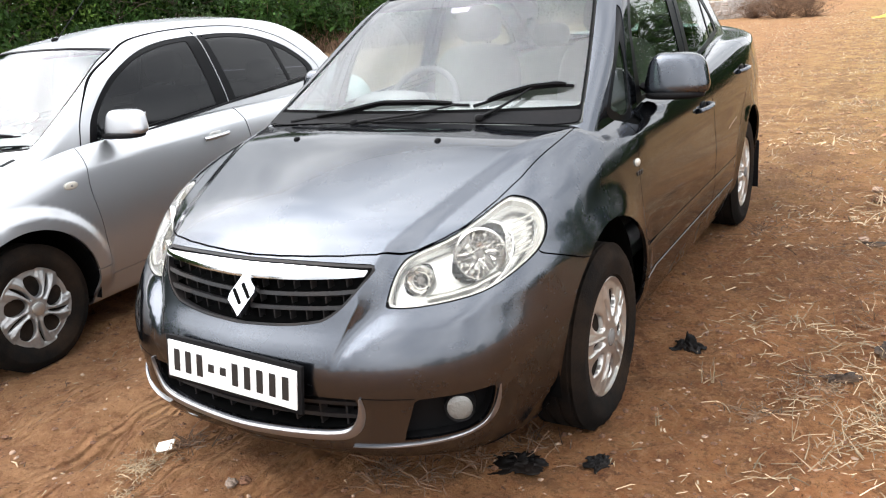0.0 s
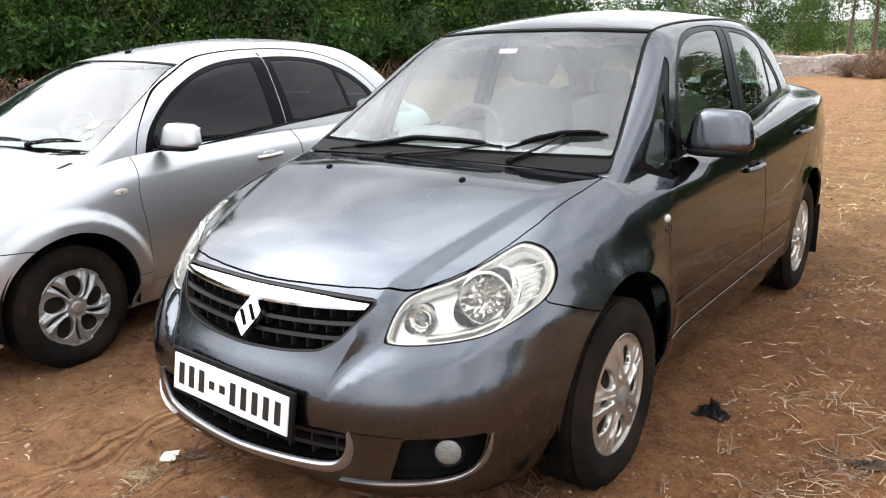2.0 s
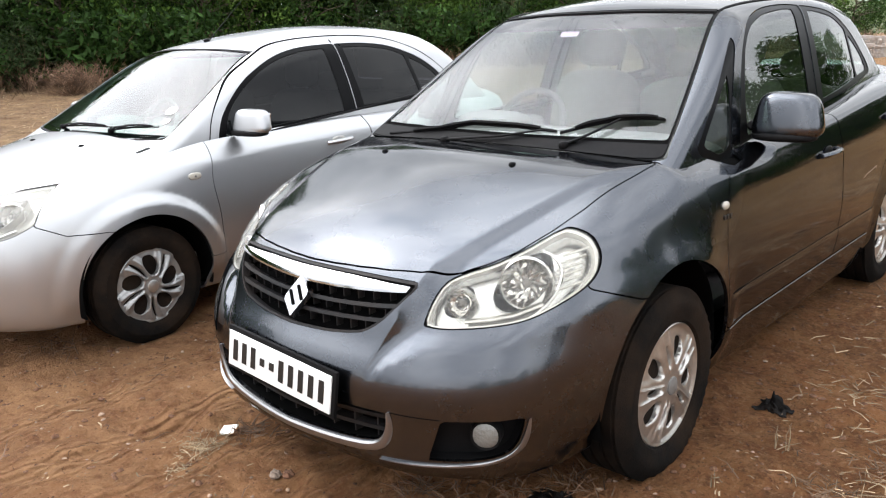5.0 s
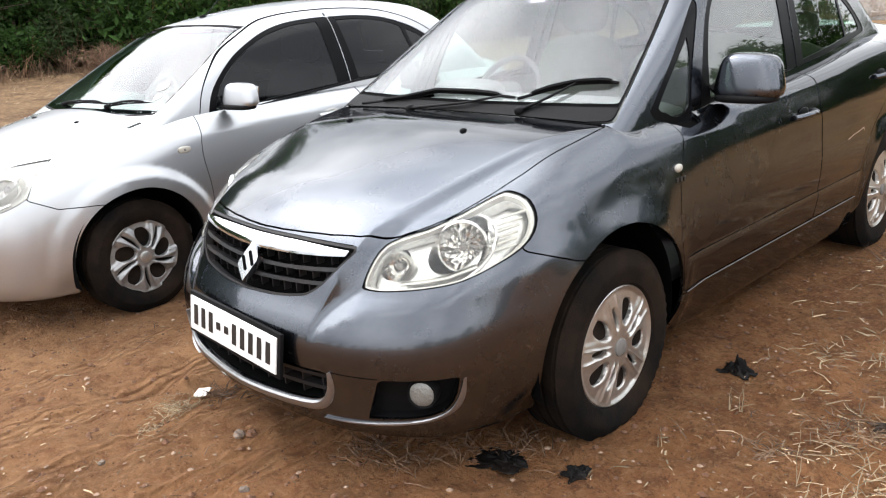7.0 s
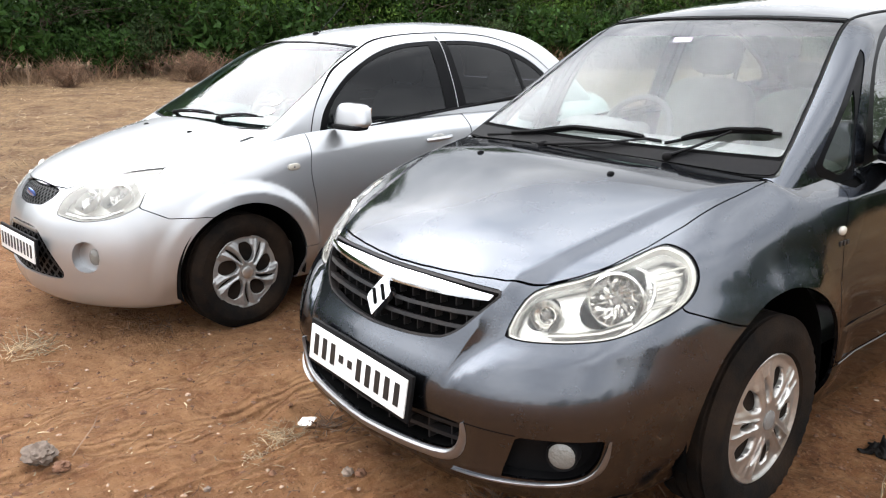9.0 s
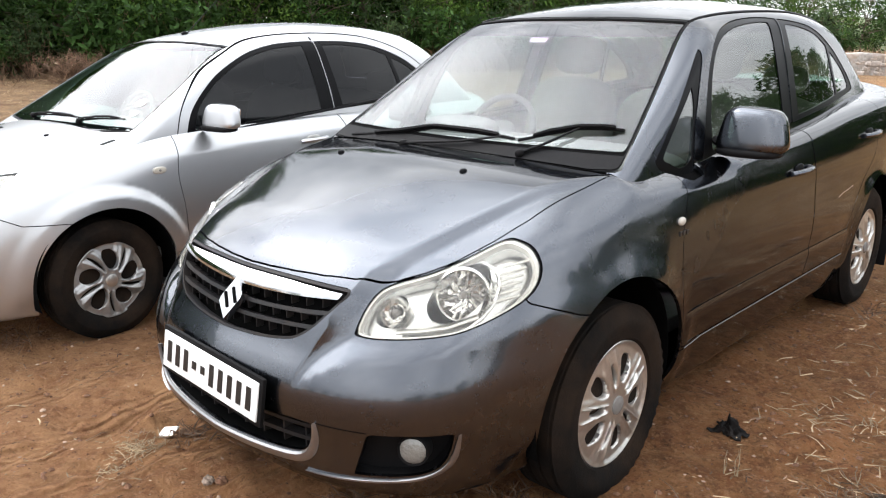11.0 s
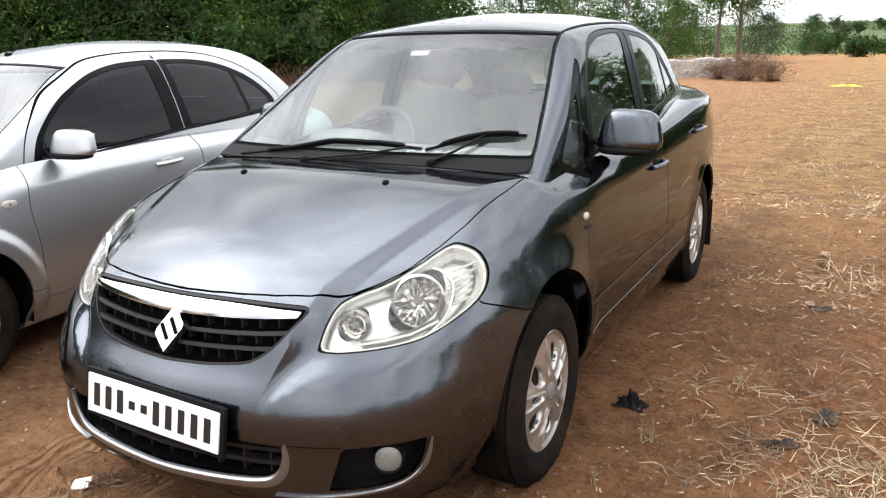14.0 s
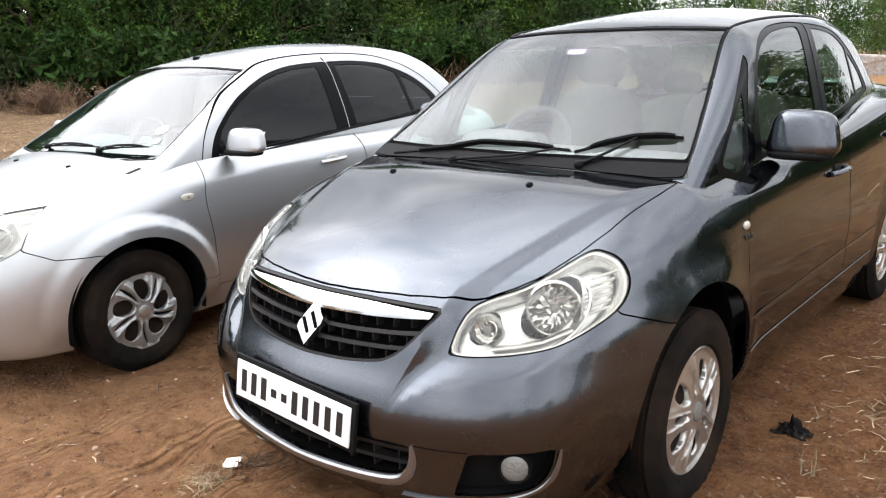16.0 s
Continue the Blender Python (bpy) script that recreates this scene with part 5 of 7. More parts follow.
    ribbon(GC.F, [(-x, z, h) for x, z, h in half_lip] + [(0.0, 0.250, 0.016)] + half_lip[::-1], 0.017, 0.010, M["lip"], "lip_moulding", bumper, "pale grey lip below the intake", 90)
    for s in (1, -1):
        ribbon(GC.F, [(s * 0.37, 0.236, 0.0008), (s * 0.5, 0.240, 0.005), (s * 0.61, 0.248, 0.006), (s * 0.684, 0.268, 0.006), (s * 0.714, 0.315, 0.005), (s * 0.726, 0.38, 0.001)], 0.006, 0.008, M["lip"], "fog_moulding", bumper, "pale moulding round the fog lamp", 40)
    # fog lamps
    for s in (1, -1):
        ribbon(GC.F, [(s * 0.414, 0.391), (s * 0.46, 0.389), (s * 0.51, 0.387), (s * 0.548, 0.385)], 0.0016, 0.0008, M["dark"], "seam", bumper, "", 14)
        f = child("fog_lamp", None, car)
        ff = poly_field(smooth_loop(fog_loop))
        P, T = sheet_front(GC.F, 0.49, 0.73, 0.24, 0.40, 40, 30)
        if s < 0:
            P, T = P * [-1, 1, 1], T[:, ::-1]
        skin("recess", clip((P, T), lambda p: ff(xz(p)) + 0.004), GC.F, M["black"], f, off=-0.05, flange=-0.05)
        m = pose(s * 0.64, on_surface(GC.F, 0.64, 0.338) + 0.012, 0.338, 0, 0, s * 30)
        part("lens", pillow((0.076, 0.03, 0.076), (2, 2.2), 28), M["fog_lens"], f, m=m)
        r = lathe([(-0.005, 0.038), (-0.008, 0.042), (0.03, 0.046), (0.03, 0.038)], 32)
        bmesh.ops.rotate(r, cent=(0, 0, 0), matrix=Matrix.Rotation(radians(90), 3, "Z"), verts=r.verts)
        part("bezel", r, M["black"], f, m=m)
    plate(car, GC.F, 0.43, 0.50, 0.115, -0.897, -6, "white number plate with partly worn black characters in a black holder", "XXXxxXXXXX", m=pose(0, -0.899, 0.432, -7, 3.0, 0))
    for s in (1, -1):
        part("washer_nozzle", pillow((0.022, 0.028, 0.024), (2.4, 2.4), 14), M["satin"], car, m=pose(s * 0.302, -0.118, float(GC.hood(-0.118)) + 0.004))
        x = on_side(GC.F, 0.355, 0.81)
        r = child("side_repeater", None, car, m=pose(s * (x + 0.001), 0.355, 0.81))
        part("cover", pillow((0.02, 0.046, 0.030), (2, 2), 20), M["amber"], r)
        for k in range(3):
            xx = on_side(GC.F, 0.34 + 0.022 * k, 0.772)
            part("badge_bar", block((0.004, 0.014, 0.016), (s * (xx + 0.001), 0.34 + 0.022 * k, 0.772), 0.001, 1), M["ink"], car)
        mirror(car, s, (0.865, 0.79, 1.068), (0.235, 0.15, 0.165), M["grey"], (0.725, 0.80, 1.03))
        door_handle(doors["front_door", s > 0], GC, s, 1.36, 0.852, 0.19, M["grey"])
        door_handle(doors["rear_door", s > 0], GC, s, 2.29, 0.922, 0.19, M["grey"])
        part("scuff", tube([(s * (on_side(GC.F, y, z) - 0.0006), y, z) for y, z in ((1.86, 0.672), (1.92, 0.684), (1.99, 0.690), (2.06, 0.700), (2.065, 0.685))], 0.0022, 6), M["chip"], doors["rear_door", s > 0], "pale scuff scratched through the paint") if s > 0 else None
        part("mud_flap", block((0.20, 0.008, 0.30), (s * 0.755, 2.90, 0.27), 0.003, rot=None), M["black"], car)
        part("door_groove", tube([(s * (on_side(GC.F, y, 0.492) - 0.0006), y, 0.492) for y in np.linspace(0.40, 2.06, 14)], 0.0022, 6), M["dark"], car)
        part("sill_strip", tube([(s * (on_side(GC.F, y, 0.362) + 0.001), y, 0.362) for y in np.linspace(0.40, 2.05, 12)], 0.0016, 6), M["trimgrey"], car)
    long_wiper(car, [(-0.56, 0.165, 0.988), (-0.281, 0.177, 1.018), (-0.13, 0.205, 1.046), (0.08, 0.21, 1.045), (0.255, 0.209, 1.038)], [(-0.20, 0.112, 0.985), (0.054, 0.149, 1.006), (0.22, 0.20, 1.034)])
    long_wiper(car, [(0.275, 0.202, 1.034), (0.375, 0.255, 1.062), (0.466, 0.30, 1.082), (0.55, 0.325, 1.086), (0.614, 0.34, 1.085)], [(0.326, 0.152, 0.995), (0.40, 0.206, 1.026), (0.471, 0.293, 1.074)])
    part("sticker", block((0.085, 0.002, 0.032), (0, 0, 0), 0.0005, 1), M["white"], car, "white paper sticker on the windscreen", m=pose(-0.03, 0.72, 1.372, -54, 0, 0))
    interior(car, GC, 1.0, M["beige"], 1)
    for wy in GC.wheels:
        for s in (1, -1):
            flat = 0.03 if wy == 0 else 0.014
            w = make_wheel("wheel", 0.318, 0.205, 0.200, "twin", car, (0, 0, 0), flat, 0.2 + wy)
            w.matrix_basis = pose(s * 0.745, wy, 0.318 - flat, 0, 0, 0 if s > 0 else 180)
    return car


def sheet_front(fn, x0, x1, z0, z1, nx, nz):
    gx, gz = np.meshgrid(np.linspace(x0, x1, nx), np.linspace(z0, z1, nz))
    O = np.stack([gx.ravel(), np.full(gx.size, -0.1), gz.ravel()], 1)
    P = cast(fn, O, np.tile([0.0, -1, 0], (len(O), 1)), 1.2)
    i = (np.arange(nz - 1)[:, None] * nx + np.arange(nx - 1)).ravel()
    return P, np.concatenate([np.stack([i, i + 1, i + nx + 1], 1), np.stack([i, i + nx + 1, i + nx], 1)])


# silver saloon
SC = Silver()
SILVER_AT = pose(-2.51, -0.47, -0.046, 0, 0, 4.2)


def silver_lamp(lamp, s):
    add_bowl(lamp, s, 0.42, 0.675, 0.048, 0.04, SC.F, 0.045, 25)
    add_bowl(lamp, s, 0.54, 0.70, 0.055, 0.045, SC.F, 0.055, 35)
    part("base_panel", tube([mirrored(inset(SC.F, x, z, 0.022), s) for x, z in ((0.36, 0.63), (0.46, 0.618), (0.55, 0.625), (0.62, 0.66))], 0.016, 8, flat=0.5), M["reflector"], lamp)


s_grille = [(0.0, 0.722), (0.15, 0.722), (0.225, 0.712), (0.232, 0.69), (0.20, 0.66), (0.15, 0.64), (0.0, 0.632)]
s_intake = [(0.0, 0.545), (0.12, 0.54), (0.20, 0.515), (0.30, 0.43), (0.375, 0.345), (0.36, 0.315), (0.30, 0.305), (0.0, 0.30)]
s_fog = [(0.438, 0.43), (0.455, 0.485), (0.503, 0.505), (0.55, 0.485), (0.568, 0.43), (0.548, 0.375), (0.50, 0.358), (0.455, 0.375)]
SILVER = dict(
    frame_arch=[(0.47, 0.90), (0.47, 0.90), (0.55, 1.075), (0.72, 1.225), (0.90, 1.32), (1.09, 1.39), (1.30, 1.425), (1.56, 1.44), (1.85, 1.437), (2.12, 1.408), (2.38, 1.328), (2.57, 1.215), (2.68, 1.08), (2.60, 0.90), (2.60, 0.90)],
    bonnet_gap=0.0035, door_line=True, lens="hazy_lens", housing="dull", screen="bright_screen", frit_off=-0.006, bowls=[(0.42, 0.675, 0.048, 25), (0.54, 0.70, 0.055, 35)],
    hood=[(-0.001, 0.20), (0.3, 0.205), (0.55, 0.235), (0.63, 0.27), (0.605, 0.18), (0.612, 0.0), (0.602, -0.16), (0.57, -0.29), (0.50, -0.36), (0.42, -0.43), (0.345, -0.54), (0.30, -0.60), (0.262, -0.628), (0.15, -0.65), (-0.001, -0.655)],
    head=[(0.312, 0.615), (0.312, 0.615), (0.305, 0.69), (0.345, 0.74), (0.42, 0.785), (0.567, 0.813), (0.585, 0.81), (0.64, 0.76), (0.672, 0.69), (0.665, 0.66), (0.604, 0.619), (0.488, 0.597), (0.40, 0.603)],
    openings=[both_sides(s_grille), both_sides(s_intake), s_fog],
    cowl_x=0.63, cowl_y=0.12, arch=(0.30, 0.345), wing_y=0.55,
    bumper=[(-1.0, 0.1), (-1.0, 0.9), (-0.46, 0.9), (-0.458, 0.662), (-0.358, 0.609), (-0.205, 0.602), (0.0, 0.58), (0.0, 0.1)],
    front_door=[(0.44, 0.30), (0.44, 0.30), (0.425, 0.55), (0.403, 0.76), (0.45, 0.97), (0.46, 1.2), (0.46, 1.2), (1.60, 1.2), (1.60, 1.2), (1.61, 0.98), (1.62, 0.7), (1.60, 0.30), (1.60, 0.30)],
    rear_door=[(1.604, 0.30), (1.604, 0.30), (1.624, 0.7), (1.614, 0.98), (1.604, 1.2), (1.604, 1.2), (2.6, 1.2), (2.6, 1.2), (2.5, 0.95), (2.36, 0.76), (2.16, 0.6), (2.08, 0.45), (2.06, 0.30), (2.06, 0.30)],
    windscreen=[(0.0, 1.395), (0.25, 1.39), (0.47, 1.372), (0.50, 1.36), (0.51, 1.34), (0.575, 1.2), (0.645, 0.99), (0.645, 0.968), (0.60, 0.96), (0.3, 0.95), (0.0, 0.948)],
    ws_y=1.3, frit=0.012, frit_z=0.985, band_z=1.345, ws_top=0.98,
    rear_screen=[(0.0, 1.36), (0.38, 1.34), (0.42, 1.32), (0.55, 1.12), (0.55, 1.09), (0.0, 1.08)], rw_y=2.45,
    dlo=[([(0.53, 0.91), (0.53, 0.91), (0.60, 1.05), (0.76, 1.19), (0.92, 1.275), (1.10, 1.34), (1.30, 1.378), (1.54, 1.392), (1.60, 1.39), (1.60, 1.39), (1.60, 0.985), (1.60, 0.985)], "front_door"),
         ([(1.606, 0.985), (1.606, 0.985), (1.606, 1.39), (1.606, 1.392), (1.85, 1.390), (2.10, 1.362), (2.35, 1.285), (2.52, 1.185), (2.60, 1.10), (2.56, 1.05), (2.40, 1.02)], "rear_door")],
    panes=dict(front_door=[[(0.59, 0.945), (0.59, 0.945), (0.65, 1.06), (0.78, 1.172), (0.93, 1.257), (1.10, 1.32), (1.30, 1.358), (1.50, 1.37), (1.50, 1.37), (1.50, 0.995), (1.50, 0.995)]],
               rear_door=[[(1.68, 1.01), (1.68, 1.01), (1.66, 1.37), (1.66, 1.372), (1.85, 1.370), (2.08, 1.343), (2.22, 1.302), (2.22, 1.302), (2.27, 1.02), (2.27, 1.02)],
                          [(2.30, 1.025), (2.30, 1.025), (2.255, 1.287), (2.255, 1.287), (2.40, 1.225), (2.52, 1.135), (2.52, 1.06)]]),
    gutter=curve((0.8, 0.47), (1.3, 0.495), (2.0, 0.49), (2.6, 0.44)),
    lamp_inside=silver_lamp,
)


def silver_car():
    car = thing("silver_saloon_car", "silver saloon car with tinted side windows parked on bare earth", "car")
    bumper, doors = build_body(car, SC, SILVER, M["silver"], M["tinted"])
    for name, half, zr, bars in (("grille", s_grille, (0.60, 0.75), 0.016), ("lower_grille", s_intake, (0.28, 0.57), 0.03)):
        g = child(name, None, car)
        f = poly_field(smooth_loop(both_sides(half)))
        P, T = clip(sheet_front(SC.F, -0.42, 0.42, *zr, 110, 50), lambda p: f(p[:, [0, 2]]) + 0.004)
        # near-black sheet stands in for the shade behind the mesh
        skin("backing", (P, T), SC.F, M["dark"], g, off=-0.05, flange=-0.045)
        # honeycomb mesh
        def honey(p, b=bars):
            x, z = p[:, 0] / b, p[:, 2] / (b * 0.9)
            return np.maximum(0.16 - np.abs(((x + z) / 2 + 0.5) % 1 - 0.5), 0.16 - np.abs(((x - z) / 2 + 0.5) % 1 - 0.5))
        fine = sheet_front(SC.F, -0.42, 0.42, *zr, 260, 110)
        skin("mesh", clip(clip(fine, lambda p: f(p[:, [0, 2]]) - 0.001), honey), SC.F, M["grille"], g, off=-0.014, flange=0)
    bdg = child("emblem", None, car, "plain blue oval badge")
    part("oval", pillow((0.11, 0.02, 0.05), (2, 2), 24), M["blue"], bdg, m=pose(0, on_surface(SC.F, 0, 0.68) - 0.004, 0.68, 15))
    part("crossbar", block((0.34, 0.03, 0.026), (0, on_surface(SC.F, 0, 0.53) + 0.026, 0.520), 0.008), M["silver"], bumper)
    for s in (1, -1):
        f = child("fog_lamp", None, car)
        ff = poly_field(smooth_loop(s_fog))
        P, T = sheet_front(SC.F, 0.42, 0.59, 0.34, 0.52, 40, 40)
        if s < 0:
            P, T = P * [-1, 1, 1], T[:, ::-1]
        skin("recess", clip((P, T), lambda p: ff(xz(p)) + 0.003), SC.F, M["silver"], f, off=-0.05, flange=-0.05)
        m = pose(s * 0.525, on_surface(SC.F, 0.525, 0.43) + 0.026, 0.43, 0, 0, s * 25)
        part("lens", pillow((0.062, 0.03, 0.078), (2, 2.2), 28), M["fog_lens"], f, m=m)
    plate(car, SC.F, 0.43, 0.50, 0.11, on_surface(SC.F, 0.0, 0.43) - 0.012, -3, "white number plate with dark characters", "XXXXXXXXXX")
    for s in (1, -1):
        part("washer_nozzle", pillow((0.024, 0.03, 0.016), (2.4, 2.4), 14), M["black"], car, m=pose(s * 0.26, 0.03, float(SC.hood(0.03)) - 0.01))
        x = on_side(SC.F, 0.30, 0.785)
        r = child("side_repeater", None, car, m=pose(s * (x + 0.001), 0.30, 0.785))
        part("cover", pillow((0.016, 0.075, 0.036), (3.5, 2.5), 24), M["amber"], r)
        part("bulb", pillow((0.022, 0.024, 0.018), (2, 2), 12), M["trimgrey"], r)
        mirror(car, s, (0.865, 0.655, 1.022), (0.235, 0.13, 0.128), M["silver"], (0.73, 0.64, 0.96))
        door_handle(doors["front_door", s > 0], SC, s, 1.33, 0.832, 0.20, M["silver"], M["dull"])
        door_handle(doors["rear_door", s > 0], SC, s, 2.30, 0.86, 0.20, M["silver"], M["dull"])
        # waist strip
        part("waist_strip", tube([(s * (on_side(SC.G, y, z) + 0.003), y, z) for y, z in [(u, 0.915 + 0.072 * (u - 0.55)) for u in np.linspace(0.55, 2.4, 14)]], 0.010, 6, flat=0.7), M["satin"], doors["front_door", s > 0])
    wiper(car, (-0.30, 0.232, 0.990), (0.22, 0.240, 1.005))
    wiper(car, (0.20, 0.238, 0.990), (0.57, 0.296, 1.015))
    for x, z, r in ((0.475, 1.085, 0.036), (0.52, 1.038, 0.024)):
        p = cast(SC.G, np.array([[x, 1.2, z]]), np.array([[0.0, -1, 0]]))
        g = Vector(gradient(SC.G, p)[0].tolist())
        disc_m = Matrix.Translation(Vector(p[0].tolist()) + g * 0.0005) @ g.to_track_quat("Z", "Y").to_matrix().to_4x4()
        round_bm = bmesh.new()
        bmesh.ops.create_cone(round_bm, cap_ends=True, segments=28, radius1=r, radius2=r * 0.97, depth=0.0012)
        part("sticker", round_bm, M["white"], car, "small round pale sticker on the windscreen", m=disc_m)
    an = child("aerial", None, car, "thin black roof aerial")
    zr = float(SC.roof(1.06))
    part("base", pillow((0.026, 0.045, 0.026), (2.5, 2.2), 16), M["black"], an, m=pose(0, 1.06, zr + 0.004))
    part("mast", tube([(0, 1.07, zr), (0, 1.07 + 0.42, zr + 0.36)], 0.003, 6, taper=0.0015), M["black"], an)
    interior(car, SC, 0.965, M["trimgrey"], 1)
    for wy in SC.wheels:
        for s in (1, -1):
            w = make_wheel("wheel", 0.292, 0.180, 0.183, "swirl", car, (0, 0, 0), 0.01, 0.4)
            w.matrix_basis = pose(s * 0.722, wy, 0.284, 0, 0, 0 if s > 0 else 180)
    car.matrix_basis = SILVER_AT
    return car


grey_car()
silver_car()
for sx, sy in ((-0.36, 1.16), (0.36, 1.16)):
    seat(sx, sy, 0.36, M["beige"])
    sp = seat(0, 0, 0, M["trimgrey"])
    tagged(sp, "dark fabric car seat with headrest")
    sp.matrix_basis = SILVER_AT @ pose(sx, sy - 0.03, 0.30)
for car_m, y, z, mt, lab in ((Matrix(), 2.05, 0.36, "beige", "beige fabric rear bench seat"), (SILVER_AT, 2.0, 0.30, "trimgrey", "dark fabric rear bench seat")):
    b = thing("rear_bench", lab, "car seat", car_m @ pose(0, y, z))
    part("cushion", pillow((1.24, 0.5, 0.2), (6, 3), 32), M[mt], b, m=pose(0, 0, 0.12))
    part("backrest", pillow((1.22, 0.16, 0.6), (6, 4), 32), M[mt], b, m=pose(0, 0.30, 0.44, -16))
    for k in (-0.34, 0.34):
        part("headrest", pillow((0.24, 0.1, 0.15), (3.2, 3.2), 20), M[mt], b, m=pose(k, 0.42, 0.80, -12))


# ---- ground: one sheet to the horizon ----
TABLE = np.random.RandomState(7).rand(256, 256)


def vnoise(x, y, s, seed=0):
    x, y = x / s + 17.3 * seed, y / s + 9.1 * seed
    i, j = np.floor(x).astype(int), np.floor(y).astype(int)
    u, v = x - i, y - j
    u, v = u * u * (3 - 2 * u), v * v * (3 - 2 * v)
    t = lambda a, b: TABLE[a % 256, b % 256]
    return (t(i, j) * (1 - u) + t(i + 1, j) * u) * (1 - v) + (t(i, j + 1) * (1 - u) + t(i + 1, j + 1) * u) * v - 0.5


def fall(x, y):
    """The gentle lie of the land: the silver car stands a little lower."""
    return -0.046 * step(-0.9, -1.6, x) * step(9, 4, np.abs(y))


def height(x, y):
    d = np.hypot(x, y)
    z = fall(x, y) + 0.02 * vnoise(x, y, 1.6, 1) + 0.018 * vnoise(x, y, 0.5, 2) + 0.034 * vnoise(x, y, 0.17, 3) + 0.028 * vnoise(x, y, 0.075, 4) + 0.014 * vnoise(x, y, 0.04, 15)
    # old tyre tracks in front of the cars
    for c, w in ((0.05, 0.13), (-0.36, 0.11), (-0.78, 0.10), (-1.25, 0.13)):
        k = bump(x - c - 0.05 * np.sin(y * 1.1 + c), w) * step(-0.25, -0.6, y)
        z = z - 0.016 * k + 0.008 * k * np.sin((x - c) * 2 * np.pi / 0.065)
    z = z + 0.10 * vnoise(x, y, 9, 6) * step(8, 25, d) + 0.05 * vnoise(x, y, 2.4, 5) * step(6, 14, d)
    for cx, cy, r, h in ((-0.76, -0.88, 0.10, -0.07), (-0.64, -0.80, 0.06, 0.03), (-0.95, -0.95, 0.09, -0.025)):
        z = z + h * bump(np.hypot(x - cx, y - cy), r)
    # firm level ground where the tyres stand
    for cx, cy, zz in ((0.75, 0, 0), (-0.75, 0, 0), (0.75, 2.5, 0), (-0.75, 2.5, 0), (-1.79, -0.42, -0.048), (-3.23, -0.52, -0.048), (-1.97, 2.06, -0.048), (-3.41, 1.96, -0.048)):
        k = bump(np.hypot(x - cx, y - cy), 0.22)
        z = z * (1 - k) + zz * k
    return z


def build_ground():
    def spread(lo, hi, c, n, fine):
        u = np.linspace(np.arcsinh((lo - c) / fine), np.arcsinh((hi - c) / fine), n)
        return c + fine * np.sinh(u)
    gx, gy = spread(-900, 900, 0.2, 590, 0.7), spread(-300, 1500, -0.3, 550, 0.7)
    X, Y = np.meshgrid(gx, gy)
    Z = height(X, Y)
    V = np.stack([X.ravel(), Y.ravel(), Z.ravel()], 1)
    n = len(gx)
    i = (np.arange(len(gy) - 1)[:, None] * n + np.arange(n - 1)).ravel()
    Q = np.stack([i, i + 1, i + n + 1, i + n], 1)
    tagged(child("ground", mesh_data("ground", V, Q, M["earth"])), "bare red-brown earth with dry straw and tyre marks", "ground", kind="structure")


build_ground()


# ---- trees, shrubs, far country ----
def gz(x, y):
    return float(height(np.array([x]), np.array([y]))[0])


def leaves_into(V, T, rng, centre, spread, n, size, droop=0.0):
    """Adds n small folded leaves round a centre."""
    c = np.array(centre) + np.clip(rng.normal(0, 1, (n, 3)), -1.5, 1.5) * spread
    d = rng.normal(0, 1, (n, 3))
    d[:, 2] -= droop
    d /= np.linalg.norm(d, axis=1)[:, None]
    w = np.cross(d, rng.normal(0, 1, (n, 3)))
    w /= np.linalg.norm(w, axis=1)[:, None]
    s = size * rng.uniform(0.6, 1.4, n)[:, None]
    base = sum(len(v) for v in V)
    V.append(np.stack([c - d * s, c + w * s * 0.38, c + d * s, c - w * s * 0.38 + np.cross(d, w) * s * 0.12], 1).reshape(-1, 3))
    i = base + np.arange(n) * 4
    T.append(np.concatenate([np.stack([i, i + 1, i + 2], 1), np.stack([i, i + 2, i + 3], 1)]))


def make_tree(name, label, h, r, seed, leaf, trunk_h, clumps=70, per=62, size=0.12, thick=0.11, low=0.25, category="tree"):
    rng = np.random.RandomState(seed)
    tree = thing(name, label, category)
    bm = bmesh.new()
    top = Vector((rng.normal(0, 0.25), rng.normal(0, 0.25), h * 0.72))
    mid = Vector((rng.normal(0, 0.15), rng.normal(0, 0.15), trunk_h))
    tube([(0, 0, -0.2), mid * 0.5, mid, mid.lerp(top, 0.5), top], thick, 8, bm, taper=thick * 0.25)
    V, T = [], []
    for k in range(clumps):
        a = rng.uniform(0, 2 * np.pi)
        u = rng.uniform(0, 1)
        zc = h * (low + (1 - low) * u)
        rr = r * (0.45 + 0.75 * rng.uniform(0, 1)) * math.sqrt(max(0.06, 1 - (2 * u - 0.85) ** 2)) * (1 + 0.25 * math.sin(3 * a + seed))
        c = Vector((rr * math.cos(a), rr * math.sin(a), zc))
        if k % 4 == 0:
            st = mid.lerp(top, min(1, max(0, (zc * 0.75 - trunk_h) / max(0.1, h * 0.72 - trunk_h))))
            tube([st, st.lerp(c, 0.5) + Vector((0, 0, 0.15)), c], thick * 0.35, 5, bm, taper=thick * 0.06)
        leaves_into(V, T, rng, c, (0.34 * r / 2, 0.34 * r / 2, 0.26 * r / 2), per, size, 0.3)
    part("trunk", bm, M["bark"], tree)
    tagged(child("crown", mesh_data("crown", np.concatenate(V), np.concatenate(T), leaf, False), tree))
    return tree


def spot(x, y, z=None, rz=0, s=1.0):
    zz = float(height(np.array([x]), np.array([y]))[0]) if z is None else z
    return Matrix.Translation((x, y, zz)) @ Matrix.Rotation(radians(rz), 4, "Z") @ Matrix.Diagonal((s, s, s, 1))


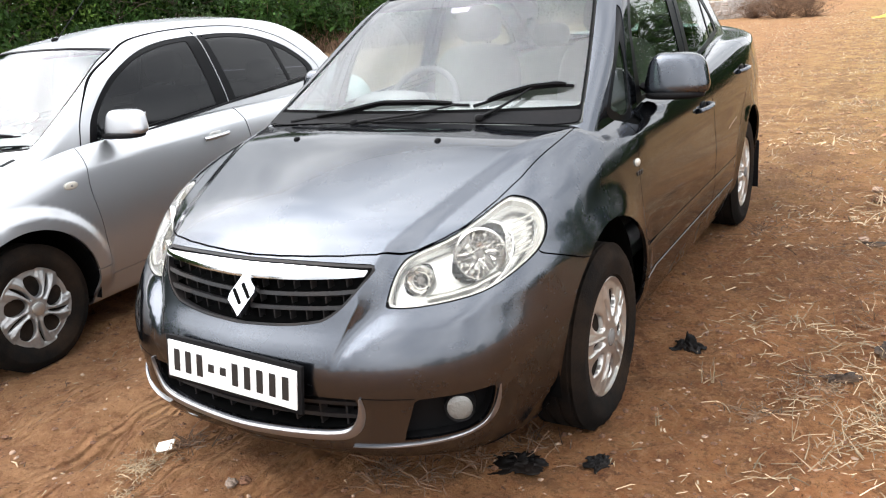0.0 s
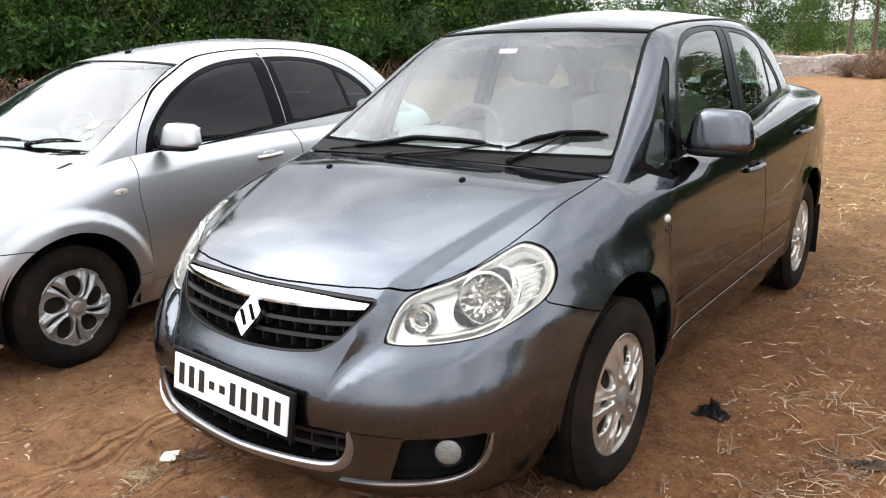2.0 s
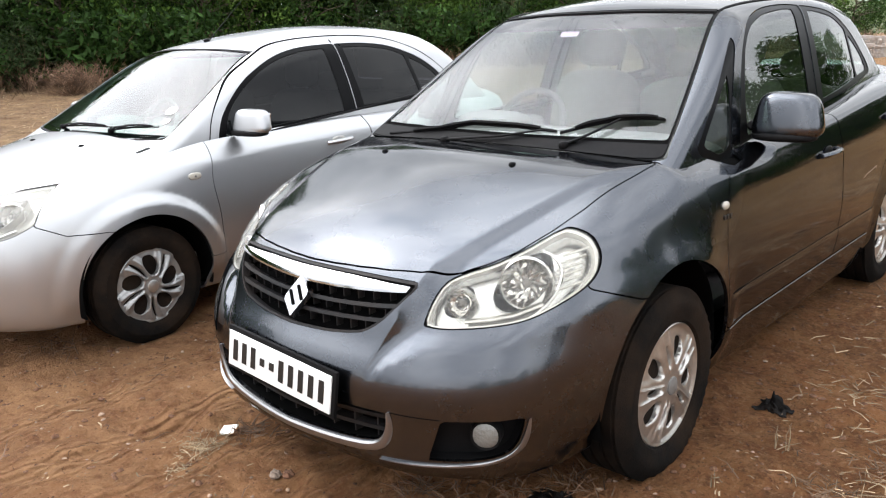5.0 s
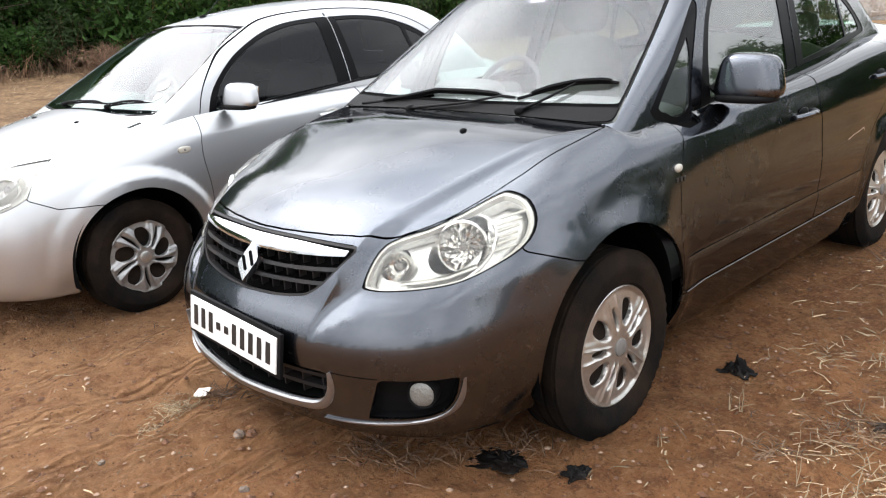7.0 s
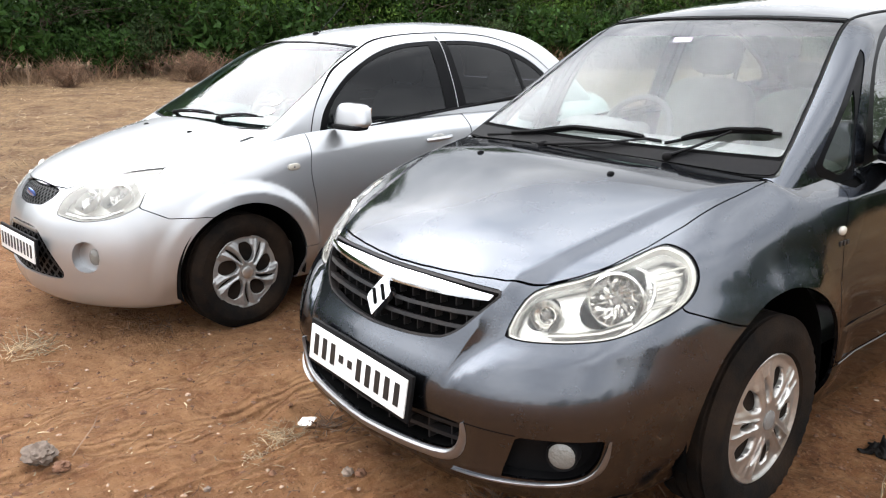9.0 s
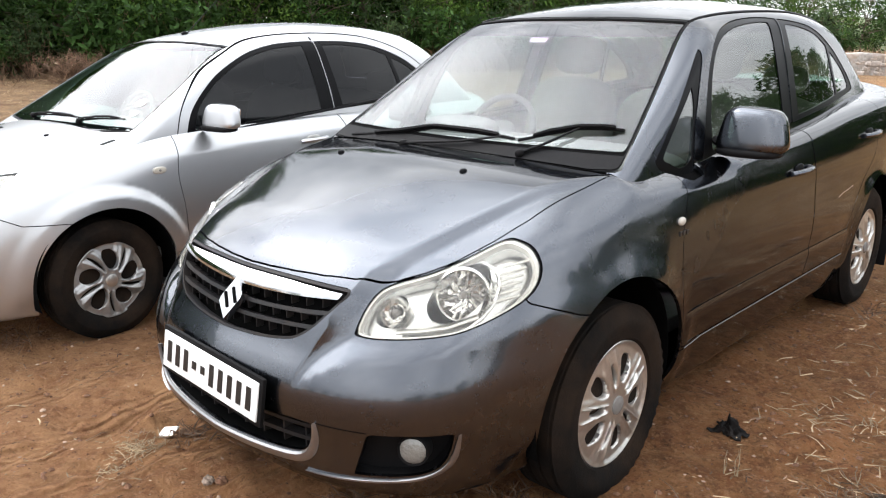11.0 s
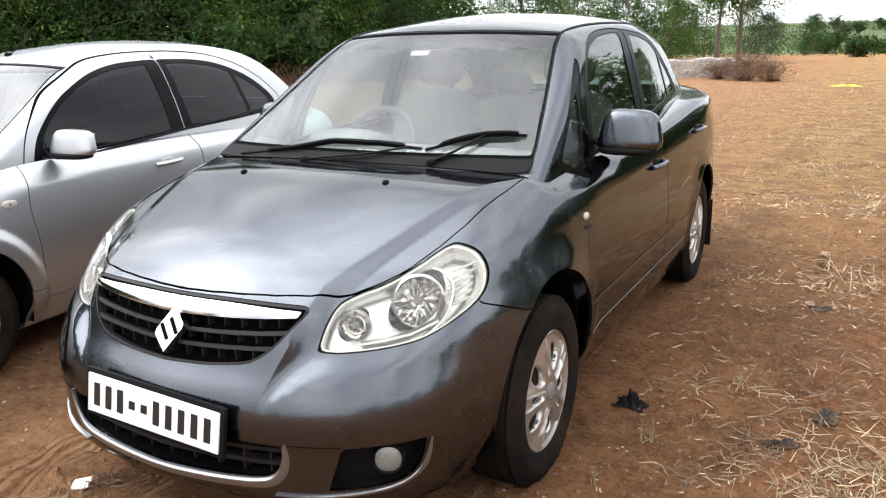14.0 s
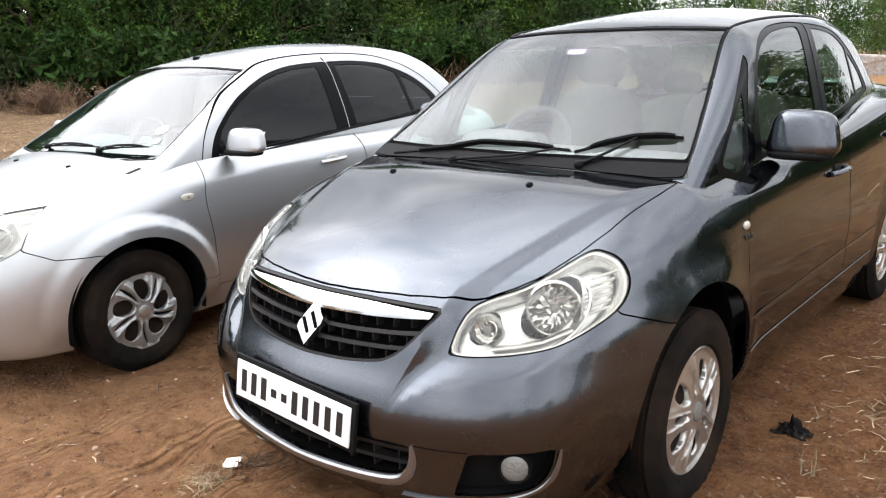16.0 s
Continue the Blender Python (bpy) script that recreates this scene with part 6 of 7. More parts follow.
def put_copy(ob, m):
    c = copy_thing(ob, m)
    c.matrix_basis = m
    return c


def build_trees():
    rng = np.random.RandomState(3)
    kinds = [make_tree("tree", "dense dark green tree in a thick row", 7.5, 2.7, 11, M["leaf_a"], 1.6, 130, 66, 0.10, low=0.10),
             make_tree("tree", "leafy bright green tree in a thick row", 6.8, 2.5, 12, M["leaf_b"], 1.4, 122, 66, 0.095, low=0.10),
             make_tree("tree", "bushy grey-green tree in a thick row", 6.2, 2.8, 13, M["leaf_c"], 1.2, 122, 66, 0.095, low=0.06)]
    light = make_tree("tree", "leafy green tree in the distance", 7.2, 2.8, 14, M["leaf_a"], 1.6, 75, 24, 0.30, low=0.08)
    for t in kinds + [light]:
        tagged(t, group="tree row")
    light_used = False
    path = curve((0, -16), (0.2, -3), (0.5, 14), (0.8, 28), (1.0, 37))
    px = curve((0, -26.5), (0.25, -27.5), (0.5, -25), (0.8, -20), (1.0, -16.5))
    used = [False] * 3
    order = [0, 1, 0, 2, 1, 1, 0, 1, 0, 2, 0, 1]
    k = 0
    for row, off in ((0, 0.0), (1, 2.8), (2, 6.0)):
        n = (24, 20, 16)[row]
        for i in range(n):
            u = (i + 0.5 * (row % 2) + rng.uniform(-0.2, 0.2)) / n
            x, y = float(px(u)) - off * 0.9, float(path(u)) + off * 0.45
            kind = order[k % 12]
            s = rng.uniform(0.8, 1.15) * ((1.4 if u < 0.5 else 1.15) if row else 0.85)
            m = spot(x, y, None, rng.uniform(0, 360), s)
            if row == 2:
                if light_used:
                    put_copy(light, m)
                else:
                    light.matrix_basis, light_used = m, True
            elif used[kind]:
                put_copy(kinds[kind], m)
            else:
                kinds[kind].matrix_basis, used[kind] = m, True
            k += 1
    # trees by the old wall and on the far side of the field
    for x, y, kind, s in ((-15.5, 48, 1, 0.75), (-13.2, 50, 1, 0.70), (-11.0, 54, 0, 0.70), (-8.8, 56, 1, 0.66), (-17.2, 44, 0, 0.85), (-14.2, 45, 1, 0.72), (-12.0, 47, 0, 0.66), (-9.8, 50, 1, 0.60), (-19, 52, 0, 0.8), (-12, 62, 2, 0.62), (-5.5, 62, 2, 0.5), (-7.0, 64, 0, 0.55), (-3.0, 70, 0, 0.42)):
        tagged(put_copy(kinds[kind], spot(x, y, None, rng.uniform(0, 360), s)), group="trees beyond the wall")
    # what stands behind the camera and to the open side
    for x, y, kind, s in [(58 * math.cos(radians(a)) + 4 * math.sin(a * 7.0), 58 * math.sin(radians(a)) + 4 * math.cos(a * 5.0), (0, 1, 2)[n % 3], 0.40 + 0.25 * abs(math.sin(a * 3.1))) for n, a in enumerate(range(-150, 40, 8))]:
        tagged(put_copy(light, spot(x, y, None, rng.uniform(0, 360), s)), group="trees behind the camera")
    near = make_tree("tree", "broad green tree on the open side of the parking patch", 8.5, 3.4, 15, M["leaf_a"], 1.8, 150, 50, 0.20, 0.2, 0.08)
    tagged(near, group="trees on the open side")
    for n, (x, y, s) in enumerate(((6.4, 30.0, 0.62), (9.0, 28.0, 0.72), (11.6, 25.0, 0.60), (14.0, 21.5, 0.66), (16.2, 17.0, 0.70), (17.4, 12.5, 0.85), (18.0, 8.0, 0.75), (18.0, 3.2, 0.40), (17.8, -1.5, 0.30), (17.0, -6.0, 0.33), (15.6, -10.5, 0.30), (13.2, -14.5, 0.33), (12.0, 33.0, 0.55), (17.5, 27.0, 0.55))):
        m = spot(x, y, None, 60 * n, s)
        if n == 0:
            near.matrix_basis = m
        else:
            put_copy(near, m)


def bare_tree():
    """A tall thin tree with a pale trunk and a thin crown."""
    t = make_tree("tall_tree", "tall thin tree with a pale bare trunk and sparse crown", 9.5, 3.0, 31, M["leaf_b"], 3.4, 80, 60, 0.11, 0.17, 0.34)
    t.matrix_basis = spot(-6.0, 52)
    d = make_tree("tall_tree", "tall dark tree with a straight trunk", 9.0, 2.4, 32, M["leaf_a"], 3.6, 60, 60, 0.15, 0.16, 0.40)
    d.matrix_basis = spot(-7.0, 50)


def shrub(name, label, n, h, w, seed, mats, leaf=0, size=0.05, category="shrub", tangle=1.0, twigs=3):
    """Many thin stems from one root, with or without small leaves."""
    rng = np.random.RandomState(seed)
    s = thing(name, label, category)
    bm = bmesh.new()
    V, T = [], []
    for _ in range(n):
        a, q = rng.uniform(0, 2 * np.pi), rng.uniform(0.1, 1) * w
        b = Vector((0.15 * q * math.cos(a), 0.15 * q * math.sin(a), -0.03))
        tip = Vector((q * math.cos(a), q * math.sin(a), h * rng.uniform(0.45, 1.0)))
        kink = b.lerp(tip, 0.5) + Vector((rng.normal(0, 0.1), rng.normal(0, 0.1), rng.normal(0, 0.06))) * w * tangle
        tube([b, kink, tip], 0.006 + 0.004 * h, 4, bm, taper=0.002)
        for _ in range(twigs):
            p = kink.lerp(tip, rng.uniform(0, 1))
            e = p + Vector((rng.normal(0, 0.2), rng.normal(0, 0.2), rng.uniform(0, 0.25))) * w
            tube([p, e], 0.004, 3, bm, taper=0.0015)
            if leaf:
                leaves_into(V, T, rng, e, (0.12 * w,) * 3, leaf, size)
    part("stem", bm, mats[0], s)
    if leaf:
        child("foliage", mesh_data("foliage", np.concatenate(V), np.concatenate(T), mats[1], False), s)
    return s


def build_shrubs():
    rng = np.random.RandomState(5)
    dry = shrub("dry_bush", "leafless dry brown bush beside the old wall", 120, 0.95, 1.05, 21, (M["twig"],), tangle=2.4, twigs=9)
    dry.matrix_basis = spot(-2.3, 27.6)
    put_copy(dry, spot(-1.4, 27.0, None, 130, 0.75))
    put_copy(dry, spot(-3.3, 28.4, None, 220, 0.7))
    for k, (x, y, q) in enumerate(((-21.6, -6.5, 0.9), (-22.0, -4.2, 0.7), (-21.2, -1.0, 0.8), (-21.8, 1.6, 1.1), (-20.6, 4.0, 0.7), (-20.9, 7.5, 0.9))):
        tagged(put_copy(dry, spot(x, y, None, 70 * k, q)), "leafless dry brown brush at the foot of the tree row")
    green = shrub("green_bush", "low green bush at the foot of the tree row", 40, 1.5, 1.0, 22, (M["twig"], M["leaf_a"]), 14, 0.10)
    pale = shrub("pale_bush", "pale dusty flowering bush at the foot of the tree row", 40, 1.7, 0.9, 23, (M["twig"], M["leaf_c"]), 12, 0.08)
    path, px = curve((0, -14), (0.25, -3), (0.5, 14), (0.8, 30), (1.0, 42)), curve((0, -24.0), (0.25, -25.2), (0.5, -22.3), (0.8, -15.8), (1.0, -10.5))
    first = {0: green, 1: pale}
    for i in range(44):
        u = (i + rng.uniform(-0.3, 0.3)) / 44
        k = 1 if i % 4 == 2 else 0
        m = spot(float(px(u)) + rng.uniform(-0.8, 0.6), float(path(u)), None, rng.uniform(0, 360), rng.uniform(0.8, 1.5))
        if first.get(k) is not None:
            first.pop(k).matrix_basis = m
        else:
            put_copy((green, pale)[k], m)
    # scrub on the far bank
    for i in range(40):
        u = rng.uniform(-6, 22)
        y = rng.uniform(62, 105)
        put_copy((green, green, pale)[i % 3], spot(u, y, float(bank_z(np.array(u), np.array(y))), rng.uniform(0, 360), rng.uniform(0.7, 1.2)))


def bank_z(x, y):
    return -0.4 + 3.4 * step(62, 120, y) * (0.75 + 0.6 * vnoise(x, y, 26, 8)) + 1.2 * step(62, 75, y) * vnoise(x, y, 6, 9) + 2.0 * step(130, 240, y)


def bank():
    """The low rise beyond the field, thick with scrub."""
    gx, gy = np.meshgrid(np.linspace(-40, 160, 90), np.linspace(60, 260, 70))
    n = gx.shape[1]
    i = (np.arange(gx.shape[0] - 1)[:, None] * n + np.arange(n - 1)).ravel()
    V = np.stack([gx.ravel(), gy.ravel(), bank_z(gx, gy).ravel()], 1)
    tagged(child("far_bank", mesh_data("far_bank", V, np.stack([i, i + 1, i + n + 1, i + n], 1), M["scrub"])), "low green rise covered in scrub beyond the field", "bank", kind="structure")
    rng = np.random.RandomState(15)
    for mt, count, lab in (("leaf_c", 620, "thick grey-green scrub covering the far rise"), ("leaf_b", 620, "bright green scrub covering the far rise")):
        V, T = [], []
        for _ in range(count):
            x, y, r = rng.uniform(-14, 60), 64 + 80 * rng.uniform(0, 1) ** 1.3, rng.uniform(0.4, 1.0)
            c = (x, y, float(bank_z(np.array(x), np.array(y))) + 0.35 * r)
            leaves_into(V, T, rng, c, (r, r, 0.42 * r), 60, 0.10)
        tagged(child("far_scrub", mesh_data("far_scrub", np.concatenate(V), np.concatenate(T), M[mt], False)), lab, "scrub", kind="stuff")


def old_wall():
    """Broken whitewashed low wall, of rough blocks."""
    rng = np.random.RandomState(9)
    w = thing("old_wall", "low broken whitewashed rubble wall at the edge of the field", "wall")
    a, b = Vector((-7.9, 28.1, 0)), Vector((-3.0, 29.6, 0))
    d = (b - a).normalized()
    rz = math.degrees(math.atan2(d.y, d.x))
    core = block(((b - a).length, 0.26, 0.84), (0, 0, 0), 0.05, 2)
    bmesh.ops.subdivide_edges(core, edges=core.edges, cuts=12, use_grid_fill=True)
    for v in core.verts:
        v.co += Vector((0, noise.noise(v.co * 3.1) * 0.06, noise.noise(v.co * 1.3) * 0.10 * (v.co.z > 0)))
    part("core", core, M["lime"], w, m=pose((a.x + b.x) / 2, (a.y + b.y) / 2, gz((a.x + b.x) / 2, (a.y + b.y) / 2) + 0.30, 0, 0, rz))
    for row in range(4):
        t = rng.uniform(0, 0.04)
        while t < 1:
            wide = rng.uniform(0.10, 0.34)
            t += wide / 2 / 5.6
            if not ((row == 3 and rng.uniform() < 0.45) or (row == 2 and rng.uniform() < 0.12)):
                p = a.lerp(b, t)
                z = float(height(np.array([p.x]), np.array([p.y]))[0])
                bm = block((wide * 1.02, 0.30 * rng.uniform(0.75, 1.12), 0.17 * rng.uniform(0.85, 1.2)), (0, 0, 0), 0.04, 1)
                for v in bm.verts:
                    v.co += Vector(rng.normal(0, 0.014, 3))
                part("stone", bm, M["lime"], w, smooth=False, m=pose(p.x, p.y + rng.normal(0, 0.03), z + 0.05 + 0.168 * row, rng.normal(0, 3), rng.normal(0, 4), rz + rng.normal(0, 7)))
            t += wide / 2 / 5.6


def frame_post():
    f = thing("post_frame", "pale wooden post frame standing on the far rise", "fence")
    for x in (0, 1.2, 2.4, 3.4):
        part("post", tube([(x, 0, 0), (x + 0.03, 0, 2.6)], 0.08, 6), M["post"], f)
    part("rail", tube([(0, 0, 2.3), (3.4, 0, 2.2)], 0.06, 6), M["post"], f)
    part("rail", tube([(0, 0, 1.3), (2.4, 0, 1.3)], 0.05, 6), M["post"], f)
    f.matrix_basis = Matrix.Translation((3.0, 84, float(bank_z(np.array(3.0), np.array(84.0)))))


# ---- litter on the ground ----
def scatter_straw():
    """Thousands of straws, stalks and chips lying about."""
    rng = np.random.RandomState(33)

    def strip(name, label, n, area, ln, wd, material, up=0.12, near=None):
        x = rng.uniform(area[0], area[1], n)
        y = area[2] + (area[3] - area[2]) * rng.uniform(0, 1, n) ** area[4]
        if near is not None:
            keep = near(x, y) > rng.uniform(0, 1, n)
            x, y = x[keep], y[keep]
            n = len(x)
        z = height(x, y)
        a = rng.uniform(0, 2 * np.pi, n)
        L = ln * rng.lognormal(0, 0.5, n)
        e = rng.uniform(-0.02, 1, n) ** 3 * up
        d = np.stack([np.cos(a) * L, np.sin(a) * L, e * L * 4], 1)
        s = np.stack([-np.sin(a), np.cos(a), 0 * a], 1) * (wd * rng.uniform(0.5, 1.4, n))[:, None]
        c = np.stack([x, y, z + 0.004], 1)
        bend = np.stack([rng.normal(0, 0.12, n) * L, rng.normal(0, 0.12, n) * L, np.abs(rng.normal(0, 0.05, n)) * L], 1)
        top = np.array([0, 0, 1.0]) * (wd * 0.8)
        P = np.stack([c - s, c + s, c + top, c + d / 2 + bend - s, c + d / 2 + bend + s, c + d / 2 + bend + top, c + d], 1).reshape(-1, 3)
        i = np.arange(n) * 7
        T = np.concatenate([np.stack(q, 1) for q in ((i, i + 3, i + 5), (i, i + 5, i + 2), (i + 1, i + 2, i + 5), (i + 1, i + 5, i + 4), (i + 3, i + 6, i + 5), (i + 4, i + 5, i + 6))])
        return tagged(child(name, mesh_data(name, P, T, material, False)), label, "straw", kind="stuff")
    clear = lambda x, y: np.where((np.abs(x) < 0.95) & (y > -1.0) & (y < 3.7), 0.12, 1) * np.where((x > -3.5) & (x < -1.6) & (y > -1.3) & (y < 3), 0.1, 1)
    patch = lambda x, y: clear(x, y) * np.clip(0.42 + 1.2 * vnoise(x, y, 0.9, 12) + 0.8 * vnoise(x, y, 0.3, 13), 0.05, 1)
    right = lambda x, y: patch(x, y) * step(0.9, 1.9, x)
    strip("straw_litter", "short broken straw scattered over the earth", 17000, (-5, 6, -3.0, 9, 1.0), 0.022, 0.0024, M["straw"], 0.1, patch)
    strip("straw_litter", "pale dry stalks scattered beside the car", 5200, (0.9, 5, -1.0, 7, 1.2), 0.04, 0.0018, M["straw"], 0.25, right)
    strip("straw_litter", "pale straw flakes over the field beside the car", 15000, (0.95, 7, 1.2, 13, 1.2), 0.032, 0.0034, M["straw"], 0.2, patch)
    strip("field_stubble", "dry stubble covering the field", 58000, (-3, 14, 2.6, 34, 1.9), 0.045, 0.004, M["straw"], 0.35, patch)
    strip("field_stubble", "dry grass between the cars and the tree row", 30000, (-25, -4, -8, 16, 1.0), 0.075, 0.0045, M["dry_grass"], 0.25, patch)
    strip("field_stubble", "pale dry grass between the cars and the tree row", 24000, (-25, -4, -8, 16, 1.0), 0.07, 0.0045, M["straw"], 0.2, patch)
    strip("twig_litter", "small dark twigs scattered over the earth", 3000, (-4, 6, -3, 8, 1.0), 0.05, 0.002, M["twig"], 0.15, clear)
    # flat flakes of chaff
    for name, lab, n, area, size in (("chaff", "pale chaff and straw flakes over the field", 80000, (-1.5, 12, 2.0, 30, 1.7), (0.007, 0.022)), ("chaff", "pale chaff scattered on the parking patch", 5000, (-4.5, 4.5, -2.6, 5, 1.0), (0.004, 0.014))):
        x, y = rng.uniform(area[0], area[1], n), area[2] + (area[3] - area[2]) * rng.uniform(0, 1, n) ** area[4]
        keep = clear(x, y) * np.clip(0.55 + 0.9 * vnoise(x, y, 0.9, 12) + 0.5 * vnoise(x, y, 0.25, 13), 0.1, 1) > rng.uniform(0, 0.9, n)
        x, y = x[keep], y[keep]
        n = len(x)
        k, a = rng.uniform(size[0], size[1], n) * (1 + y.clip(0, 30) / 16), rng.uniform(0, 2 * np.pi, n)
        c = np.stack([x, y, height(x, y) + 0.006], 1)
        u = np.stack([np.cos(a), np.sin(a), rng.normal(0, 0.25, n)], 1) * k[:, None]
        v = np.stack([-np.sin(a), np.cos(a), rng.normal(0, 0.3, n)], 1) * (k * rng.uniform(0.06, 0.22, n))[:, None]
        P = np.stack([c - u, c + v, c + u, c - v], 1).reshape(-1, 3)
        i = np.arange(n) * 4
        T = np.concatenate([np.stack([i, i + 1, i + 2], 1), np.stack([i, i + 2, i + 3], 1)])
        tagged(child(name, mesh_data(name, P, T, M["straw"], False)), lab, "straw", kind="stuff")
    # tall dry grass along the foot of the tree row
    n = 16000
    u = rng.uniform(0, 1, n)
    path, px = curve((0, -14), (0.25, -3), (0.5, 14), (0.8, 30), (1.0, 42)), curve((0, -22.4), (0.25, -23.4), (0.5, -20.6), (0.8, -14.2), (1.0, -9))
    x, y = px(u) + rng.normal(0, 0.9, n), path(u) + rng.normal(0, 0.6, n)
    keep = np.clip(0.4 + 2.5 * vnoise(x, y, 2.2, 21), 0.05, 1) > rng.uniform(0, 1, n)
    x, y = x[keep], y[keep]
    n = len(x)
    z, a, h = height(x, y), rng.uniform(0, 2 * np.pi, n), rng.uniform(0.12, 1.0, n) ** 1.5
    c = np.stack([x, y, z - 0.02], 1)
    s = np.stack([np.cos(a), np.sin(a), 0 * a], 1) * 0.007
    lean = np.stack([rng.normal(0, 0.45, n) * h, rng.normal(0, 0.45, n) * h, h], 1)
    P = np.stack([c - s, c + s, c + lean * 0.6 + s, c + lean * 0.6 - s, c + lean * [1.25, 1.25, 1]], 1).reshape(-1, 3)
    i = np.arange(n) * 5
    T = np.concatenate([np.stack([i, i + 1, i + 2], 1), np.stack([i, i + 2, i + 3], 1), np.stack([i + 3, i + 2, i + 4], 1)])
    tagged(child("dry_grass", mesh_data("dry_grass", P, T, M["dry_grass"], False)), "tall dry grass along the foot of the tree row", "grass", kind="stuff")


def scatter_stones():
    rng = np.random.RandomState(41)
    for name, label, n, rr, mt, area in (("gravel", "small pale stone chips in the earth", 5200, (0.003, 0.011), "chip", (-4.5, 4.5, -2.6, 6)), ("clods", "small clods of red-brown earth", 12000, (0.003, 0.016), "clod", (-4.5, 4.5, -2.6, 6)), ("clods", "brown clods scattered over the dry field", 5000, (0.008, 0.035), "field_clod", (-1, 10, 4.5, 22))):
        P0 = np.array([[0.0, 0, 1], [0.94, 0, 0.1], [0.29, 0.9, 0], [-0.76, 0.55, 0.1], [-0.76, -0.55, 0], [0.29, -0.9, 0.1], [0, 0, -0.7]])
        T0 = np.array([[0, 1, 2], [0, 2, 3], [0, 3, 4], [0, 4, 5], [0, 5, 1], [6, 2, 1], [6, 3, 2], [6, 4, 3], [6, 5, 4], [6, 1, 5]])
        x, y = rng.uniform(area[0], area[1], n), rng.uniform(area[2], area[3], n)
        r = rr[0] + (rr[1] - rr[0]) * rng.uniform(0, 1, n) ** 2.5
        a = rng.uniform(0, 2 * np.pi, n)
        sh = P0[None] * (1 + rng.normal(0, 0.15, (n, 7, 3))) * (r[:, None] * np.stack([rng.uniform(0.7, 1.4, n), rng.uniform(0.7, 1.4, n), rng.uniform(0.4, 0.8, n)], 1))[:, None, :]
        X = sh[..., 0] * np.cos(a)[:, None] - sh[..., 1] * np.sin(a)[:, None] + x[:, None]
        Y = sh[..., 0] * np.sin(a)[:, None] + sh[..., 1] * np.cos(a)[:, None] + y[:, None]
        Z = sh[..., 2] + (height(x, y) + r * 0.15)[:, None]
        T = (T0[None] + (np.arange(n) * 7)[:, None, None]).reshape(-1, 3)
        tagged(child(name, mesh_data(name, np.stack([X, Y, Z], -1).reshape(-1, 3), T, M[mt], False)), label, "stones", kind="stuff")
    # single stones that stand out
    for x, y, r, mt, lab in ((-0.84, -1.62, 0.055, "stone", "rough grey-brown fist-sized stone on the earth"), (-0.74, -1.58, 0.028, "clod", "lump of earth beside a stone"), (-0.13, -0.86, 0.020, "stone", "pale pebble on the earth"), (-0.10, -0.83, 0.02, "clod", "lump of red earth"), (0.18, -1.03, 0.014, "stone", "pale pebble on the earth"),
                             (-1.05, -1.02, 0.012, "chip", "pale pebble on the earth"), (-0.35, -1.25, 0.012, "stone", "pale pebble on the earth"), (1.52, 3.40, 0.035, "chip", "flat white stone on the earth"), (1.54, 3.2, 0.04, "clod", "flat clod of earth"), (1.50, 2.25, 0.025, "chip", "pale stone chip on the earth"), (1.62, 2.28, 0.018, "chip", "pale stone chip on the earth"), (1.75, 2.55, 0.02, "chip", "pale stone chip on the earth")):
        bm = bmesh.new()
        q = bmesh.ops.create_icosphere(bm, subdivisions=4, radius=1)["verts"]
        for v in q:
            n3 = -0.25 * abs(noise.noise(v.co * 2.6 + Vector((y * 3, x * 5, 1)))) + noise.noise(v.co * 1.7 + Vector((x * 9, y * 7, 0))) * 0.35 + noise.noise(v.co * 4.1 + Vector((y * 5, x * 3, 2))) * 0.14
            v.co = Vector((v.co.x * 1.15, v.co.y * 0.95, v.co.z * 0.62)) * r * (1 + n3)
        me = part("stone", bm, M[mt])
        tagged(me, lab, "stone", "loose stones")
        me.matrix_basis = pose(x, y, gz(x, y) + r * 0.3, 0, 0, x * 200)


def crumpled(name, label, at, size, material, seed, height_k=0.5, category="rag"):
    """A crumpled sheet of plastic lying on the earth."""
    n = 34
    g = np.linspace(-1, 1, n)
    X, Y = np.meshgrid(g, g)
    a = np.arctan2(Y, X)
    out = 0.72 + 0.28 * np.sin(3 * a + seed) * np.cos(2 * a + seed * 1.7)
    rad = np.hypot(X, Y)
    fold = np.abs(vnoise(X * 3 + seed, Y * 3, 1.0, 3)) * 0.9 + np.abs(vnoise(X * 7, Y * 7 + seed, 1.0, 4)) * 0.4 + np.abs(vnoise(X * 15, Y * 15, 1, 5)) * 0.15
    z = size[2] * (fold * np.clip(1 - rad * 0.75, 0.12, 1)) * 2 * height_k + 0.004
    px = X * size[0] / 2 * out + vnoise(X * 5, Y * 5, 1, seed) * size[0] * 0.10
    py = Y * size[1] / 2 * out + vnoise(X * 5, Y * 5, 1, seed + 1) * size[1] * 0.10
    V = np.stack([px.ravel(), py.ravel(), z.ravel()], 1)
    i = (np.arange(n - 1)[:, None] * n + np.arange(n - 1)).ravel()
    Q = np.stack([i, i + 1, i + n + 1, i + n], 1)
    ob = child(name, mesh_data(name, V, Q, material))
    md = ob.modifiers.new("thick", "SOLIDIFY")
    md.thickness = 0.003
    ob.matrix_basis = pose(at[0], at[1], gz(*at[:2]), 0, 0, at[2])
    return tagged(ob, label, category)


